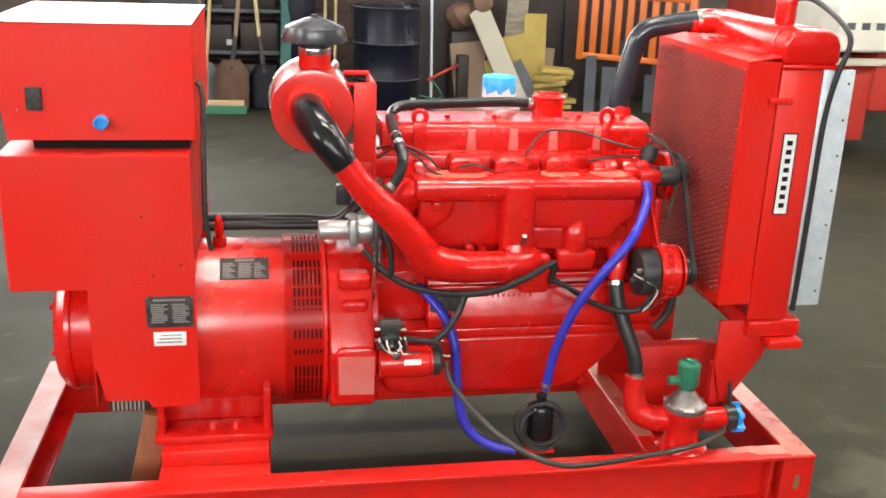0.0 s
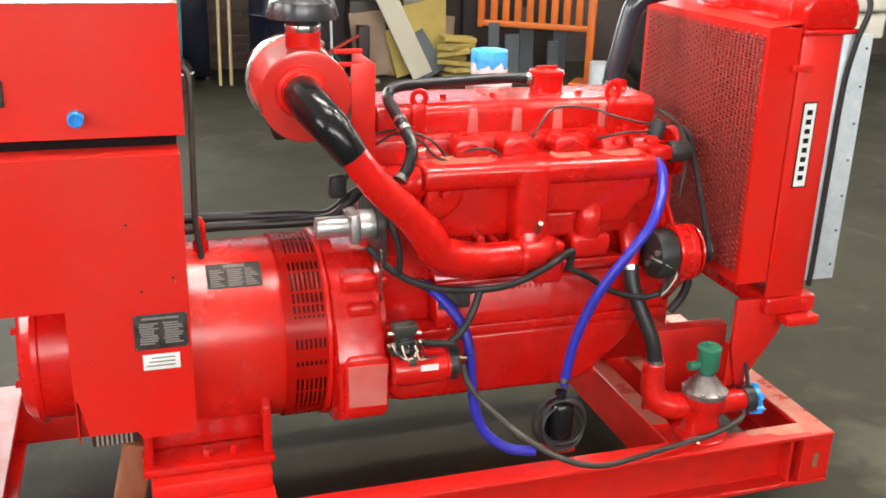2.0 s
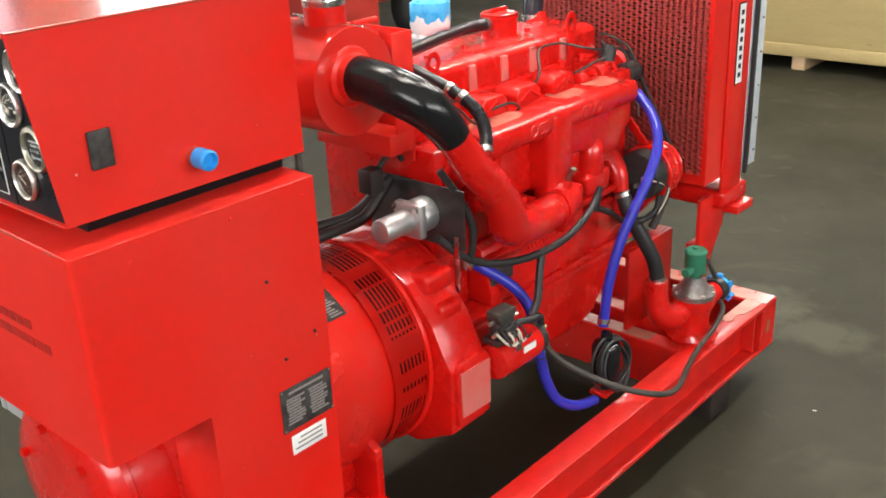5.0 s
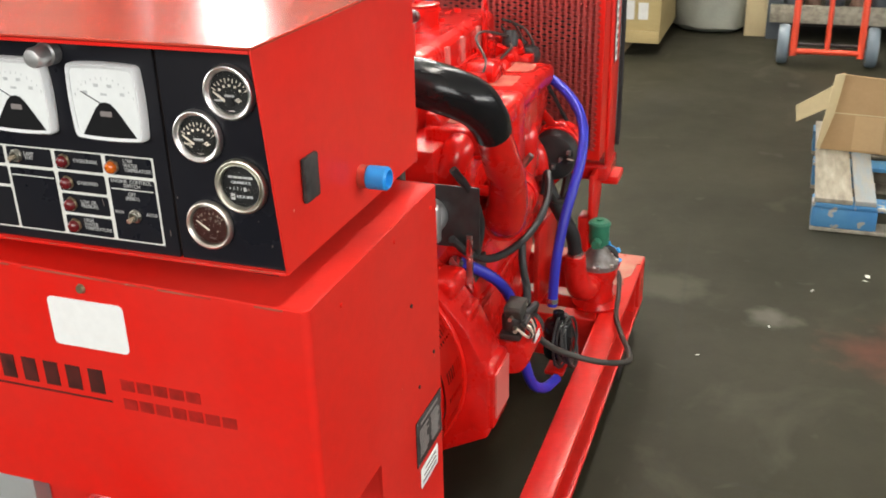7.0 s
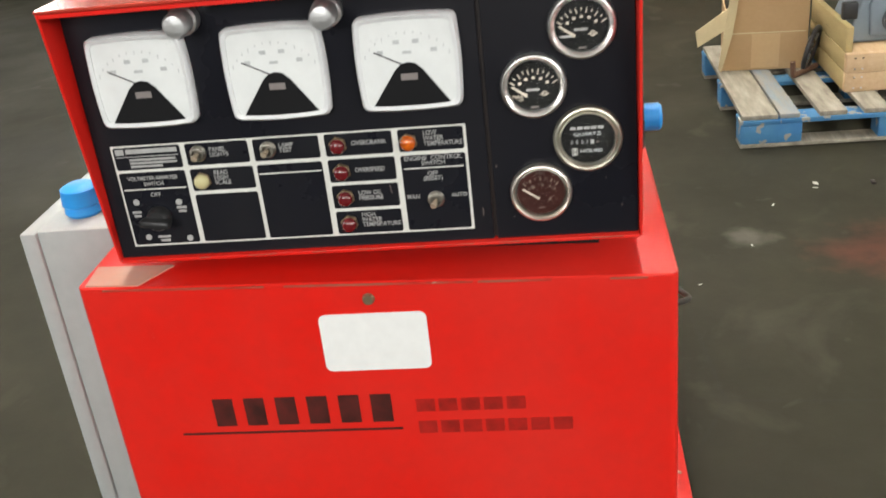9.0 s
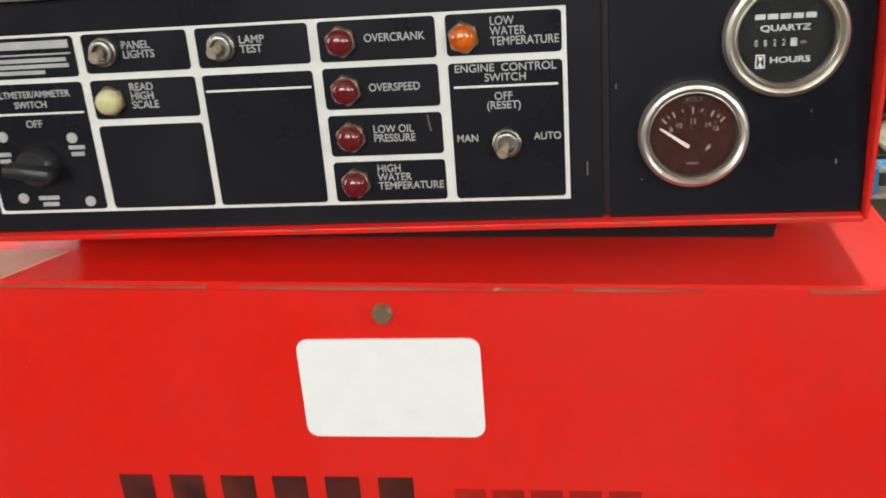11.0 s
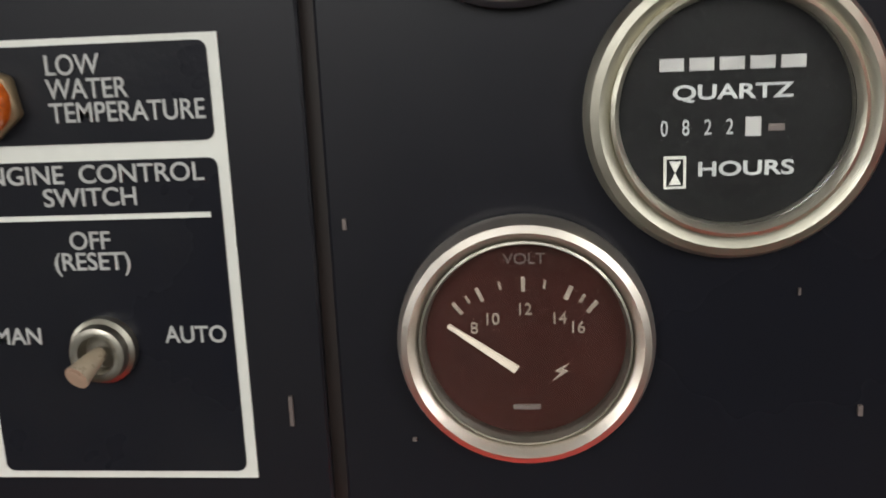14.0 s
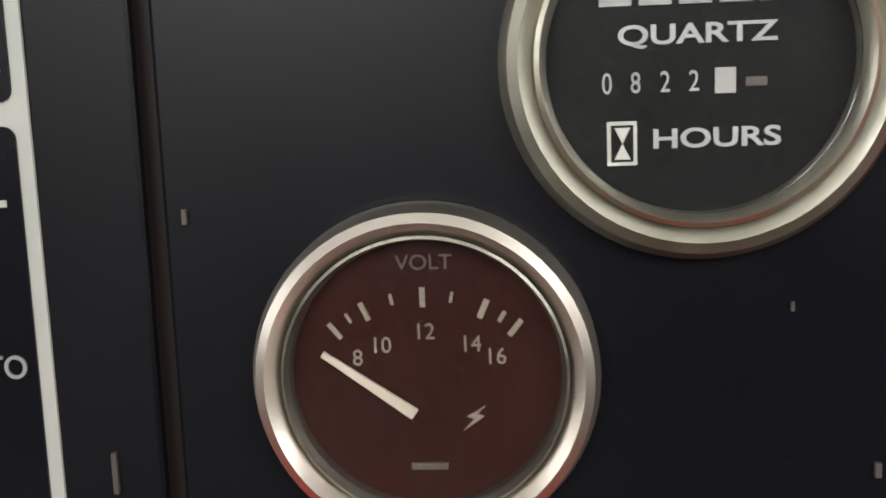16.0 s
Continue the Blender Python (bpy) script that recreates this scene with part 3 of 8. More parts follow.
NORTH = [(-3.6, 0.12, 1.25, 4.9), (0.3, 2.9, 1.95, 4.2), (3.6, 6.5, 1.95, 4.2)]
EAST = [(4.6, 5.25, 2.1, 4.3), (7.6, 8.35, 2.1, 4.3), (9.0, 9.2, 2.1, 4.3)]
wall_with_gaps("wall_north", "x", Y1, 0.2, (X0 - 0.2, X1 + 0.2), [(*NORTH[0][:3], 1.75)], "brickwall", "dark grimy masonry back wall of the workshop", 0.0, 1.75)
wall_with_gaps("wall_north_upper", "x", Y1, 0.2, (X0 - 0.2, X1 + 0.2), [(a_, c_, max(z0_, 1.75), z1_) for a_, c_, z0_, z1_ in NORTH], "upperwall", "faded buff upper wall of the workshop", 1.75, HT)
wall_with_gaps("wall_east", "y", X1, 0.2, (Y0, Y1), [], "wallpaint", "dark grimy workshop wall behind the stores", 0.0, 2.0)
wall_with_gaps("wall_east_upper", "y", X1, 0.2, (Y0, Y1), EAST, "upperwall", "faded buff upper wall of the workshop", 2.0, HT)
WESTS = [(-3.3, 0.3, 2.25, 4.6), (2.3, 5.9, 2.05, 4.4)]
SOUTHS = [(-4.6, -1.8, 2.5, 4.1), (-1.1, 1.7, 2.5, 4.1), (2.4, 5.2, 2.5, 4.1)]
wall_with_gaps("wall_west", "y", X0 - 0.2, 0.2, (Y0, Y1), WESTS, "wallpaint", "dingy workshop wall with high windows")
wall_with_gaps("wall_south", "x", Y0 - 0.2, 0.2, (X0 - 0.2, X1 + 0.2), SOUTHS, "wallpaint", "dingy workshop wall with high windows")
for k_, (side_, gaps_, watts_) in enumerate((("x", NORTH, WIN), ("y", EAST, 100.0))):
    for j_, g_ in enumerate(gaps_):
        window(1 + 3 * k_ + j_, side_, Y1 if side_ == "x" else X1, *g_, {(0, 0): 262.0, (0, 2): 65.0}.get((k_, j_), watts_), 1)
for j_, g_ in enumerate(WESTS):
    window(7 + j_, "y", X0 - 0.2, *g_, WEST, -1)
for j_, g_ in enumerate(SOUTHS):
    window(9 + j_, "x", Y0 - 0.2, *g_, SOUTH if j_ < 2 else 80.0, -1)

for k, (lx, ly) in enumerate([(x, y) for y in (1.9, 3.6) for x in (0.6, 3.4, 6.4)]):
    t = thing("ceiling_light", "long white twin-tube ceiling light, lit", "ceiling light", (lx, ly, HT), "ceiling lights")
    part("housing", prism([(ly - 0.17, HT - 0.16), (ly + 0.17, HT - 0.16), (ly + 0.09, HT), (ly - 0.09, HT)], "x", lx - 0.9, lx + 0.9), M["fixture"], t)
    part("diffuser", box(lx - 0.88, lx + 0.88, ly - 0.15, ly + 0.15, HT - 0.185, HT - 0.164, 0.004), M["tubelight"], t, "glowing diffuser")

# ---- skid frame ----
GEN = "generator set"
t = thing("skid_frame", "red painted steel channel skid frame on low blocks", "skid frame", (0.38, YC, 0), GEN)


def channel(x0, x1, y0, y1, z0, z1, web, along, wt=0.012):
    """A steel channel: a web with two flanges. web: on which side the web stands, -1 or 1; wt: its thickness."""
    th = 0.012
    (p0, p1) = (y0, y1) if along == "x" else (x0, x1)
    prof = [(p0, z0), (p1, z0), (p1, z0 + th), (p0 + wt, z0 + th), (p0 + wt, z1 - th), (p1, z1 - th), (p1, z1), (p0, z1)]
    if web > 0:
        prof = [(p0 + p1 - a_, c_) for a_, c_ in prof]
    return prism(prof, along, *((x0, x1) if along == "x" else (y0, y1)), 0.003)


part("side_rail", channel(-0.692, 1.442, 2.175, 2.243, 0.10, 0.25, 1, "x", 0.022), M["rail"], t)
part("side_rail", channel(-0.692, 1.442, 2.911, 2.979, 0.10, 0.25, -1, "x", 0.022), M["rail"], t)
part("end_rail", channel(-0.690, -0.615, 2.2435, 2.9105, 0.101, 0.249, -1, "y"), M["rail"], t)
part("end_rail", channel(1.372, 1.440, 2.2435, 2.9105, 0.101, 0.249, 1, "y"), M["rail"], t)
# window glare on this rail top is painted in as pale pink
part("rail_top", box(-0.689, -0.617, 2.180, 2.974, 0.2503, 0.2518), M["glarerail"], t, "rail top in pale pink that stands for glare")
part("rail_top", box(1.374, 1.439, 2.180, 2.974, 0.2503, 0.2518), M["dust"], t, "scuffed dusty rail top")
part("rail_top", prism([(1.205, 2.222), (1.222, 2.206), (1.262, 2.214), (1.285, 2.196), (1.3735, 2.190), (1.3735, 2.240), (1.215, 2.240)], "z", 0.2503, 0.2518), M["dust"], t, "bare dusty patch on the rail top")
part("cross_beam", box(-0.293, -0.018, 2.2437, 2.9103, 0.115, 0.248, 0.004), M["rail"], t)
part("beam_pad", box(-0.290, -0.021, 2.300, 2.845, 0.2483, 0.292, 0.005), M["rail"], t)
part("cross_beam", prism([(0.985, 0.112), (1.165, 0.112), (1.165, 0.245), (1.108, 0.245), (1.108, 0.160), (1.042, 0.160), (1.042, 0.245), (0.985, 0.245)], "y", 2.2437, 2.9103, 0.003, 1), M["rail"], t, "double cross beam with an open trough")
for xa in (0.989, 1.112):
    part("beam_top", box(xa, xa + 0.049, 2.340, 2.905, 0.2452, 0.2466), M["dust"], t, "dusty beam top")
for fx, fy in ((-0.60, 2.19), (1.08, 2.185), (1.08, 2.90), (-0.22, 2.90)):
    part("block", box(fx, fx + 0.11, fy, fy + 0.06, 0.0, 0.0985, 0.004), M["dark"], t, "dark timber block under the rail")
for xa, xb in ((1.352, 1.4415), (-0.6915, -0.612)):
    part("end_block", box(xa, xb, 2.1765, 2.2205, 0.1125, 0.2375, 0.002, 1), M["rail"], t)
slot = [(1.396 + 0.009 * math.cos(radians(a)), 0.172 + (0.014 if a < 180 else -0.014) + 0.009 * math.sin(radians(a))) for a in range(0, 360, 30)]
part("slot", prism(slot, "y", 2.1757, 2.1764), M["rustwood"], t, "rusty oblong hole in the end")
for xa, wd in ((-0.42, 0.05), (-0.20, 0.02), (0.10, 0.07), (0.32, 0.03), (0.55, 0.05), (0.78, 0.10), (1.02, 0.03), (1.16, 0.06), (1.27, 0.02)):
    part("edge_wear", box(xa, xa + wd, 2.1742, 2.1768, 0.1095, 0.1125, 0.0005, 1), M["scuff"], t, "chipped lower flange edge")
part("gusset", box(1.318, 1.328, 2.184, 2.2205, 0.1125, 0.2375, 0.002, 1), M["rail"], t)

whole("timber_prop", prism([(-0.420, 0.0), (-0.345, 0.0), (-0.281, 0.318), (-0.345, 0.334)], "y", 2.435, 2.50, 0.005), M["rustwood"], "red-brown timber prop standing under the alternator", "timber")

# ---- alternator ----
ZA = 0.54
t = thing("alternator", "red painted alternator with slotted vent ring and bolted foot", "alternator", (-0.15, YC, 0.29), GEN)
part("stator", lathe((-0.42, YC, ZA), (1, 0, 0), [(0.20, 0), (0.221, 0.004), (0.2225, 0.012), (0.2225, 0.452), (0.219, 0.458), (0.20, 0.459)], 72), M["shell"], t)
part("end_bell", lathe((-0.555, YC, ZA), (1, 0, 0), [(0.10, 0), (0.150, 0.004), (0.165, 0.016), (0.172, 0.03), (0.176, 0.034), (0.176, 0.046), (0.170, 0.05), (0.170, 0.12), (0.19, 0.135), (0.19, 0.138)], 56), M["cast"], t)
for k in range(6):
    a = k * math.pi / 3 + 0.3
    part("bolt", cyl((-0.553, YC + 0.12 * math.cos(a), ZA + 0.12 * math.sin(a)), (-0.564, YC + 0.12 * math.cos(a), ZA + 0.12 * math.sin(a)), 0.009, seg=6), M["cast"], t)
# solid dark box in place of the shade between the grille bars
part("grille_box", box(-0.406, -0.312, 2.302, 2.37, 0.412, 0.449, 0.004), M["dark"], t, "dark box standing for the shaded opening behind the grille")
for k in range(8):
    part("grille_bar", box(-0.398 + k * 0.0100, -0.3930 + k * 0.0100, 2.2985, 2.3018, 0.416, 0.445), M["scalemark"], t, "pale grille bar")
# the shade within the vent ring is put into the core's dark red
part("rotor_core", cyl((0.036, YC, ZA), (0.128, YC, ZA), 0.212, seg=56), M["shadedred"], t, "red interior behind the vent slots, darkened for shade")
# vent ring: windows of thin slots between solid bands
bm = bmesh.new()
windows = [(68, 98), (34, 62), (26, 33), (8, 14), (-3, 2), (-40, -12), (-66, -46), (-92, -72), (108, 140), (150, 180)]
rows = 240
xs = [0.026]
for k in range(7):
    xs += [0.048 + k * 0.0107, 0.0535 + k * 0.0107]
xs += [0.128]
R0 = 0.2285
grid = [[bm.verts.new((x, YC - R0 * math.cos(2 * math.pi * i / rows), ZA + R0 * math.sin(2 * math.pi * i / rows))) for x in xs] for i in range(rows)]
for i in range(rows):
    deg = (i + 0.5) * 360 / rows
    deg = deg - 360 if deg > 180 else deg
    slot = any(a < deg < b for a, b in windows) and i % 9 != 0
    for j in range(len(xs) - 1):
        if not (slot and j % 2 == 1):
            bm.faces.new((grid[i][j], grid[i][j + 1], grid[(i + 1) % rows][j + 1], grid[(i + 1) % rows][j]))
shell = bmesh.ops.solidify(bm, geom=bm.faces[:], thickness=0.004)
part("vent_ring", bm, M["sheet"], t)
part("ring_flange", lathe((0.122, YC, ZA), (1, 0, 0), [(0.21, 0), (0.233, 0.001), (0.2345, 0.004), (0.2345, 0.010), (0.225, 0.012)], 72), M["sheet"], t)
bm = bmesh.new()
add_box(bm, -0.298, -0.018, 2.425, 2.72, 0.315, 0.44, 0.006)
for xa in (-0.302, -0.034):
    add_prism(bm, [(2.355, 0.312), (2.46, 0.312), (2.46, 0.46), (2.40, 0.46), (2.355, 0.43)], "x", xa, xa + 0.02, 0.004)
    add_prism(bm, [(2.80, 0.312), (2.70, 0.312), (2.70, 0.46), (2.755, 0.46), (2.80, 0.43)], "x", xa, xa + 0.02, 0.004)
part("foot", bm, M["cast"], t, "cast alternator foot")
part("foot_plate", box(-0.308, -0.010, 2.335, 2.82, 0.2935, 0.3135, 0.005), M["cast"], t)
for bx in (-0.16, -0.10):
    part("foot_bolt", cyl((bx, 2.375, 0.3135), (bx, 2.375, 0.333), 0.013, seg=6), M["cast"], t)
# plates and stickers
bm = bmesh.new()
a0, a1 = radians(48), radians(66)
for i in range(10):
    a, b = a0 + (a1 - a0) * i / 10, a0 + (a1 - a0) * (i + 1) / 10
    r = 0.2243
    v = [bm.verts.new((x, YC - r * math.cos(q), ZA + r * math.sin(q))) for x, q in ((-0.137, a), (-0.013, a), (-0.013, b), (-0.137, b))]
    bm.faces.new(v)
bmesh.ops.remove_doubles(bm, verts=bm.verts[:], dist=1e-5)
nameplate = part("name_plate", bm, M["plate"], t, "small dark engraved plate riveted to the shell")
bm = bmesh.new()
marks_ = [(-0.098, -0.050, 62.3, 64.8)]
for k in range(8):
    q_ = 49.2 + k * 1.55
    marks_ += [(-0.130, -0.098 - 0.006 * (k % 3), q_, q_ + 0.95), (-0.090, -0.060 + 0.004 * (k % 2), q_, q_ + 0.95), (-0.050, -0.020 - 0.005 * (k % 4), q_, q_ + 0.95)]
for xa, xb, q0, q1 in marks_:
    r = 0.2252
    bm.faces.new([bm.verts.new((x, YC - r * math.cos(radians(q)), ZA + r * math.sin(radians(q)))) for x, q in ((xa, q0), (xb, q0), (xb, q1), (xa, q1))])
part("plate_print", bm, M["plateprint"], nameplate, "pale unreadable print bars")
part("lifting_ring", ring((-0.140, 2.55, 0.808), (1, 0.2, 0), 0.026, 0.008), M["cast"], t)
part("lifting_boss", cyl((-0.140, 2.55, 0.755), (-0.140, 2.55, 0.782), 0.018), M["cast"], t)

# ---- terminal box below the control box ----
SY = 2.281
BX0, BX1 = -0.606, -0.186
t = thing("terminal_box", "red sheet-steel terminal box with worn brand lettering", "terminal box", (-0.4, YC, 0.43), GEN)
BZR, BZL, BEND = 1.0625, 1.0770, 0.010   # top edge over the walker's right and left corner; radius of the upright bends


def lid_z(y):
    """Height of the slightly sagging top at y."""
    return BZR + (BZL - BZR) * (y - SY) / (2.873 - SY)


def skirt(top):
    """Outline of a side: the upper box, and the narrower skirt that hangs down beside the shell."""
    return [(BX0 + BEND, 0.742), (-0.432, 0.742), (-0.432, 0.548), (-0.424, 0.530), (-0.408, 0.452), (-0.310, 0.450), (-0.300, 0.430), (-0.196, 0.434), (BX1, 0.446), (BX1, top), (BX0 + BEND, top)]


part("side_panel", prism(skirt(BZR - 0.001), "y", SY, SY + 0.0025), M["sheet"], t)
part("side_panel", prism(skirt(BZL - 0.001), "y", 2.8705, 2.873), M["sheet"], t)
part("front_panel", prism([(SY + BEND, 0.742), (2.873 - BEND, 0.742), (2.873 - BEND, lid_z(2.853) - 0.004), (SY + BEND, lid_z(SY + BEND) - 0.004)], "x", BX0, BX0 + 0.0025), M["sheet"], t)
for yc_, s_ in ((SY + BEND, -1), (2.873 - BEND, 1)):
    arc_ = [(BX0 + BEND - r_ * math.cos(radians(q_)), yc_ + s_ * r_ * math.sin(radians(q_))) for r_, qs_ in ((BEND, range(0, 91, 9)), (BEND - 0.0025, range(90, -1, -9))) for q_ in qs_]
    part("corner_bend", prism(arc_, "z", 0.742, lid_z(yc_) - 0.003), M["sheet"], t)
part("back_panel", prism([(SY + 0.0027, 0.79), (2.8703, 0.79), (2.8703, BZL - 0.004), (SY + 0.0027, BZR - 0.004)], "x", BX1 - 0.0025, BX1), M["sheet"], t)
b = bmesh.new()
eaves_ = [(BX1, SY), (BX1, 2.873)]
for yc_, s_, qs_ in ((2.873 - BEND, 1, range(90, -1, -15)), (SY + BEND, -1, range(0, 91, 15))):
    eaves_ += [(BX0 + BEND - BEND * math.cos(radians(q_)), yc_ + s_ * BEND * math.sin(radians(q_))) for q_ in qs_]
rims_ = []
for inset_, drop_ in ((0.0, 0.004), (0.0002, 0.0012), (0.0022, 0.0)):
    row_ = []
    for x_, y_ in eaves_:
        xi_, yi_ = (max(x_, BX0 + inset_) if x_ < -0.3 else x_), min(max(y_, SY + inset_), 2.873 - inset_)
        row_.append(b.verts.new((xi_, yi_, lid_z(y_) - drop_)))
    rims_.append(row_)
for r1_, r2_ in zip(rims_, rims_[1:]):
    for i_ in range(len(r1_)):
        j_ = (i_ + 1) % len(r1_)
        b.faces.new((r1_[i_], r1_[j_], r2_[j_], r2_[i_]))
b.faces.new(rims_[-1])
bmesh.ops.remove_doubles(b, verts=b.verts[:], dist=1e-6)
part("top_panel", b, M["sheet"], t, soft=25)
part("bottom_panel", box(BX0 + 0.011, -0.432, SY + 0.003, 2.870, 0.7425, 0.7455), M["sheet"], t)
part("saddle_panel", prism([(2.284, 0.436), (2.36, 0.436), (2.40, 0.50), (2.40, 0.7415), (2.284, 0.7415)], "x", -0.4315, -0.4285), M["sheet"], t)
part("saddle_panel", prism([(2.870, 0.436), (2.79, 0.436), (2.75, 0.50), (2.75, 0.7415), (2.870, 0.7415)], "x", -0.4315, -0.4285), M["sheet"], t)
for ya_, yb_ in ((2.310, 2.345), (2.40, 2.47), (2.475, 2.66), (2.68, 2.845)):
    part("edge_wear", prism([(ya_, lid_z(ya_) - 0.0034), (yb_, lid_z(yb_) - 0.0034), (yb_, lid_z(yb_) - 0.0014), (ya_, lid_z(ya_) - 0.0014)], "x", BX0 - 0.0010, BX0 + 0.0004), M["wear"], t, "chipped tan edge")
b = bmesh.new()
corners_ = ((-0.602, 2.864), (-0.603, 2.809), (-0.560, 2.786), (-0.560, 2.868))
low_, high_ = [[b.verts.new((x_, y_, lid_z(y_) + h_)) for x_, y_ in corners_] for h_ in (-0.0010, 0.0014)]
b.faces.new(high_)
b.faces.new(low_[::-1])
for i_ in range(4):
    b.faces.new((low_[i_ - 1], low_[i_], high_[i_], high_[i_ - 1]))
part("rubbed_patch", b, M["tanpatch"], t, "pale patch on the corner of the top", soft=5)
part("screw", cyl((BX0 - 0.0005, 2.578, 1.0515), (BX0 - 0.004, 2.578, 1.0515), 0.0065, 0.005, seg=14), M["nut"], t, "brown corroded screw head")
for sx, sz in ((-0.35, 1.04), (-0.21, 1.035), (-0.52, 1.03), (-0.30, 0.92), (-0.215, 0.80), (-0.28, 0.775)):
    part("side_screw", cyl((sx, SY, sz), (sx, SY - 0.002, sz), 0.003, seg=10), M["dark"] if sz < 0.95 else M["sheet"], t)
ob = part("side_plate", box(-0.302, -0.192, SY - 0.002, SY - 0.0004, 0.642, 0.722, 0.0006), M["plate"], t, "dark engraved rating plate on the side")
rnd = random.Random(21)
bm = bmesh.new()
for x0_, x1_ in ((-0.292, -0.252), (-0.243, -0.202)):
    for k in range(9):
        add_box(bm, x0_ + rnd.uniform(0, 0.004), x1_ - rnd.choice((0.0, 0.002, 0.009)), SY - 0.0026, SY - 0.0018, 0.654 + k * 0.0056, 0.6576 + k * 0.0056)
add_box(bm, -0.285, -0.210, SY - 0.0026, SY - 0.0018, 0.7100, 0.7145)
for x0_, z0_ in ((-0.300, 0.6445), (-0.196, 0.6445), (-0.300, 0.7175), (-0.196, 0.7175)):
    add_box(bm, x0_, x0_ + 0.003, SY - 0.0026, SY - 0.0018, z0_, z0_ + 0.003)
part("plate_print", bm, M["plateprint"], ob, "rows of pale unreadable print")
ob = part("side_sticker", box(-0.288, -0.212, SY - 0.0016, SY - 0.0004, 0.594, 0.630, 0.0004), M["label"], t, "white paper sticker with small print")
bm = bmesh.new()
for k in range(3):
    add_box(bm, -0.282 + 0.006 * k, -0.222, SY - 0.0021, SY - 0.0013, 0.602 + 0.009 * k, 0.605 + 0.009 * k)
part("sticker_print", bm, M["plateprint"], ob, "grey unreadable print bars")


def rounded(y0, y1, z0, z1, r, n=5):
    out = []
    for cy, cz, a in ((y1 - r, z1 - r, 0), (y0 + r, z1 - r, 90), (y0 + r, z0 + r, 180), (y1 - r, z0 + r, 270)):
        out += [(cy + r * math.cos(radians(a + 90 * k / n)), cz + r * math.sin(radians(a + 90 * k / n))) for k in range(n + 1)]
    return out


part("blank_label", prism(rounded(2.5235, 2.6315, 0.9700, 1.0355, 0.007), "x", BX0 - 0.0012, BX0 - 0.0002), M["label"], t, "bright white blank label with rounded corners")
# the worn brand name: plain bars of its size and colour
for k in range(6):
    ya = 2.760 - k * 0.0336
    part("brand_bar", box(BX0 - 0.0009, BX0 - 0.0001, ya - 0.0215, ya, 0.9060, 0.9400), M["ink"], t, "faded black bar")
part("brand_rule", box(BX0 - 0.0009, BX0 - 0.0001, 2.562, 2.800, 0.8955, 0.8980), M["ink"], t, "faded black line")
for n, z0 in ((5, 0.9170), (7, 0.8900)):
    for k in range(n):
        ya = 2.545 - k * 0.0232
        part("brand_bar", box(BX0 - 0.0008, BX0 - 0.0001, ya - 0.0190, ya, z0, z0 + 0.0150), M["fadedink"], t, "nearly worn-off dark red bar")

# grey breaker box on the far side
t = thing("breaker_box", "light grey steel breaker box with a blue plug on top", "breaker box", (-0.28, 2.95, 0.43), GEN)
part("body", box(-0.46, -0.22, 2.876, 2.985, 0.50, 1.078, 0.003), M["grey"], t)
part("cover", box(-0.462, -0.218, 2.9855, 3.006, 0.502, 1.076, 0.003), M["grey"], t)
part("top_plug", lathe((-0.41, 2.946, 1.0785), (0, 0, 1), [(0.020, 0), (0.023, 0.004), (0.0215, 0.012), (0.0235, 0.014), (0.022, 0.032), (0.015, 0.036)], 20), M["bluecap"], t, "blue plastic plug")

# ---- control box ----
CY0, CY1, CZ0, CZ1, CX1 = 2.312, 2.832, 1.0925, 1.351, -0.172
PX = -0.578
t = thing("control_box", "red control box with a black instrument panel", "control panel", (-0.38, YC, CZ0), GEN)
side = [(-0.582, CZ0), (CX1, CZ0), (CX1, CZ1), (-0.614, CZ1)]
part("side_panel", prism(side, "y", CY0, CY0 + 0.003, 0.0008, 1), M["sheet"], t)
part("side_panel", prism(side, "y", CY1 - 0.003, CY1, 0.0008, 1), M["sheet"], t)
part("lid", prism([(-0.6145, CZ1 - 0.0005), (CX1 + 0.001, CZ1 - 0.0005), (CX1 + 0.001, CZ1 + 0.0025), (-0.6145, CZ1 + 0.0025)], "y", CY0 - 0.001, CY1 + 0.001, 0.0008, 1), M["lid"], t, "glossy red lid reflecting the ceiling lights")
part("front_lip", prism([(-0.6142, CZ1 - 0.0045), (-0.6115, CZ1 - 0.0045), (-0.6115, CZ1 - 0.001), (-0.6142, CZ1 - 0.001)], "y", CY0 + 0.0032, CY1 - 0.0032), M["sheet"], t)
part("bottom_panel", box(-0.584, CX1, CY0 + 0.0032, CY1 - 0.0032, CZ0 - 0.0006, CZ0 + 0.003, 0.0008, 2), M["sheet"], t)
part("back_panel", box(CX1 - 0.003, CX1 - 0.0002, CY0 + 0.0032, CY1 - 0.0032, CZ0 + 0.003, CZ1 - 0.001), M["sheet"], t)
# added black block and strip: shade of the gap below the control box
part("mount_plinth", prism([(CY0 + 0.040, lid_z(CY0 + 0.040) + 0.0004), (CY1 - 0.040, lid_z(CY1 - 0.040) + 0.0004), (CY1 - 0.040, CZ0 - 0.0075), (CY0 + 0.036, CZ0 - 0.0075)], "x", -0.535, -0.188), M["dialblack"], t, "black block standing in for shade under the box")
part("mount_strip", box(-0.532, -0.195, CY0 + 0.058, CY1 - 0.058, CZ0 - 0.0073, CZ0 - 0.0032), M["rubber"], t, "black strip standing in for shade above the block")
ob = part("side_cover", box(-0.535, -0.500, CY0 - 0.007, CY0 - 0.0002, 1.160, 1.213, 0.003), M["plate"], t, "dark brown cover plate")
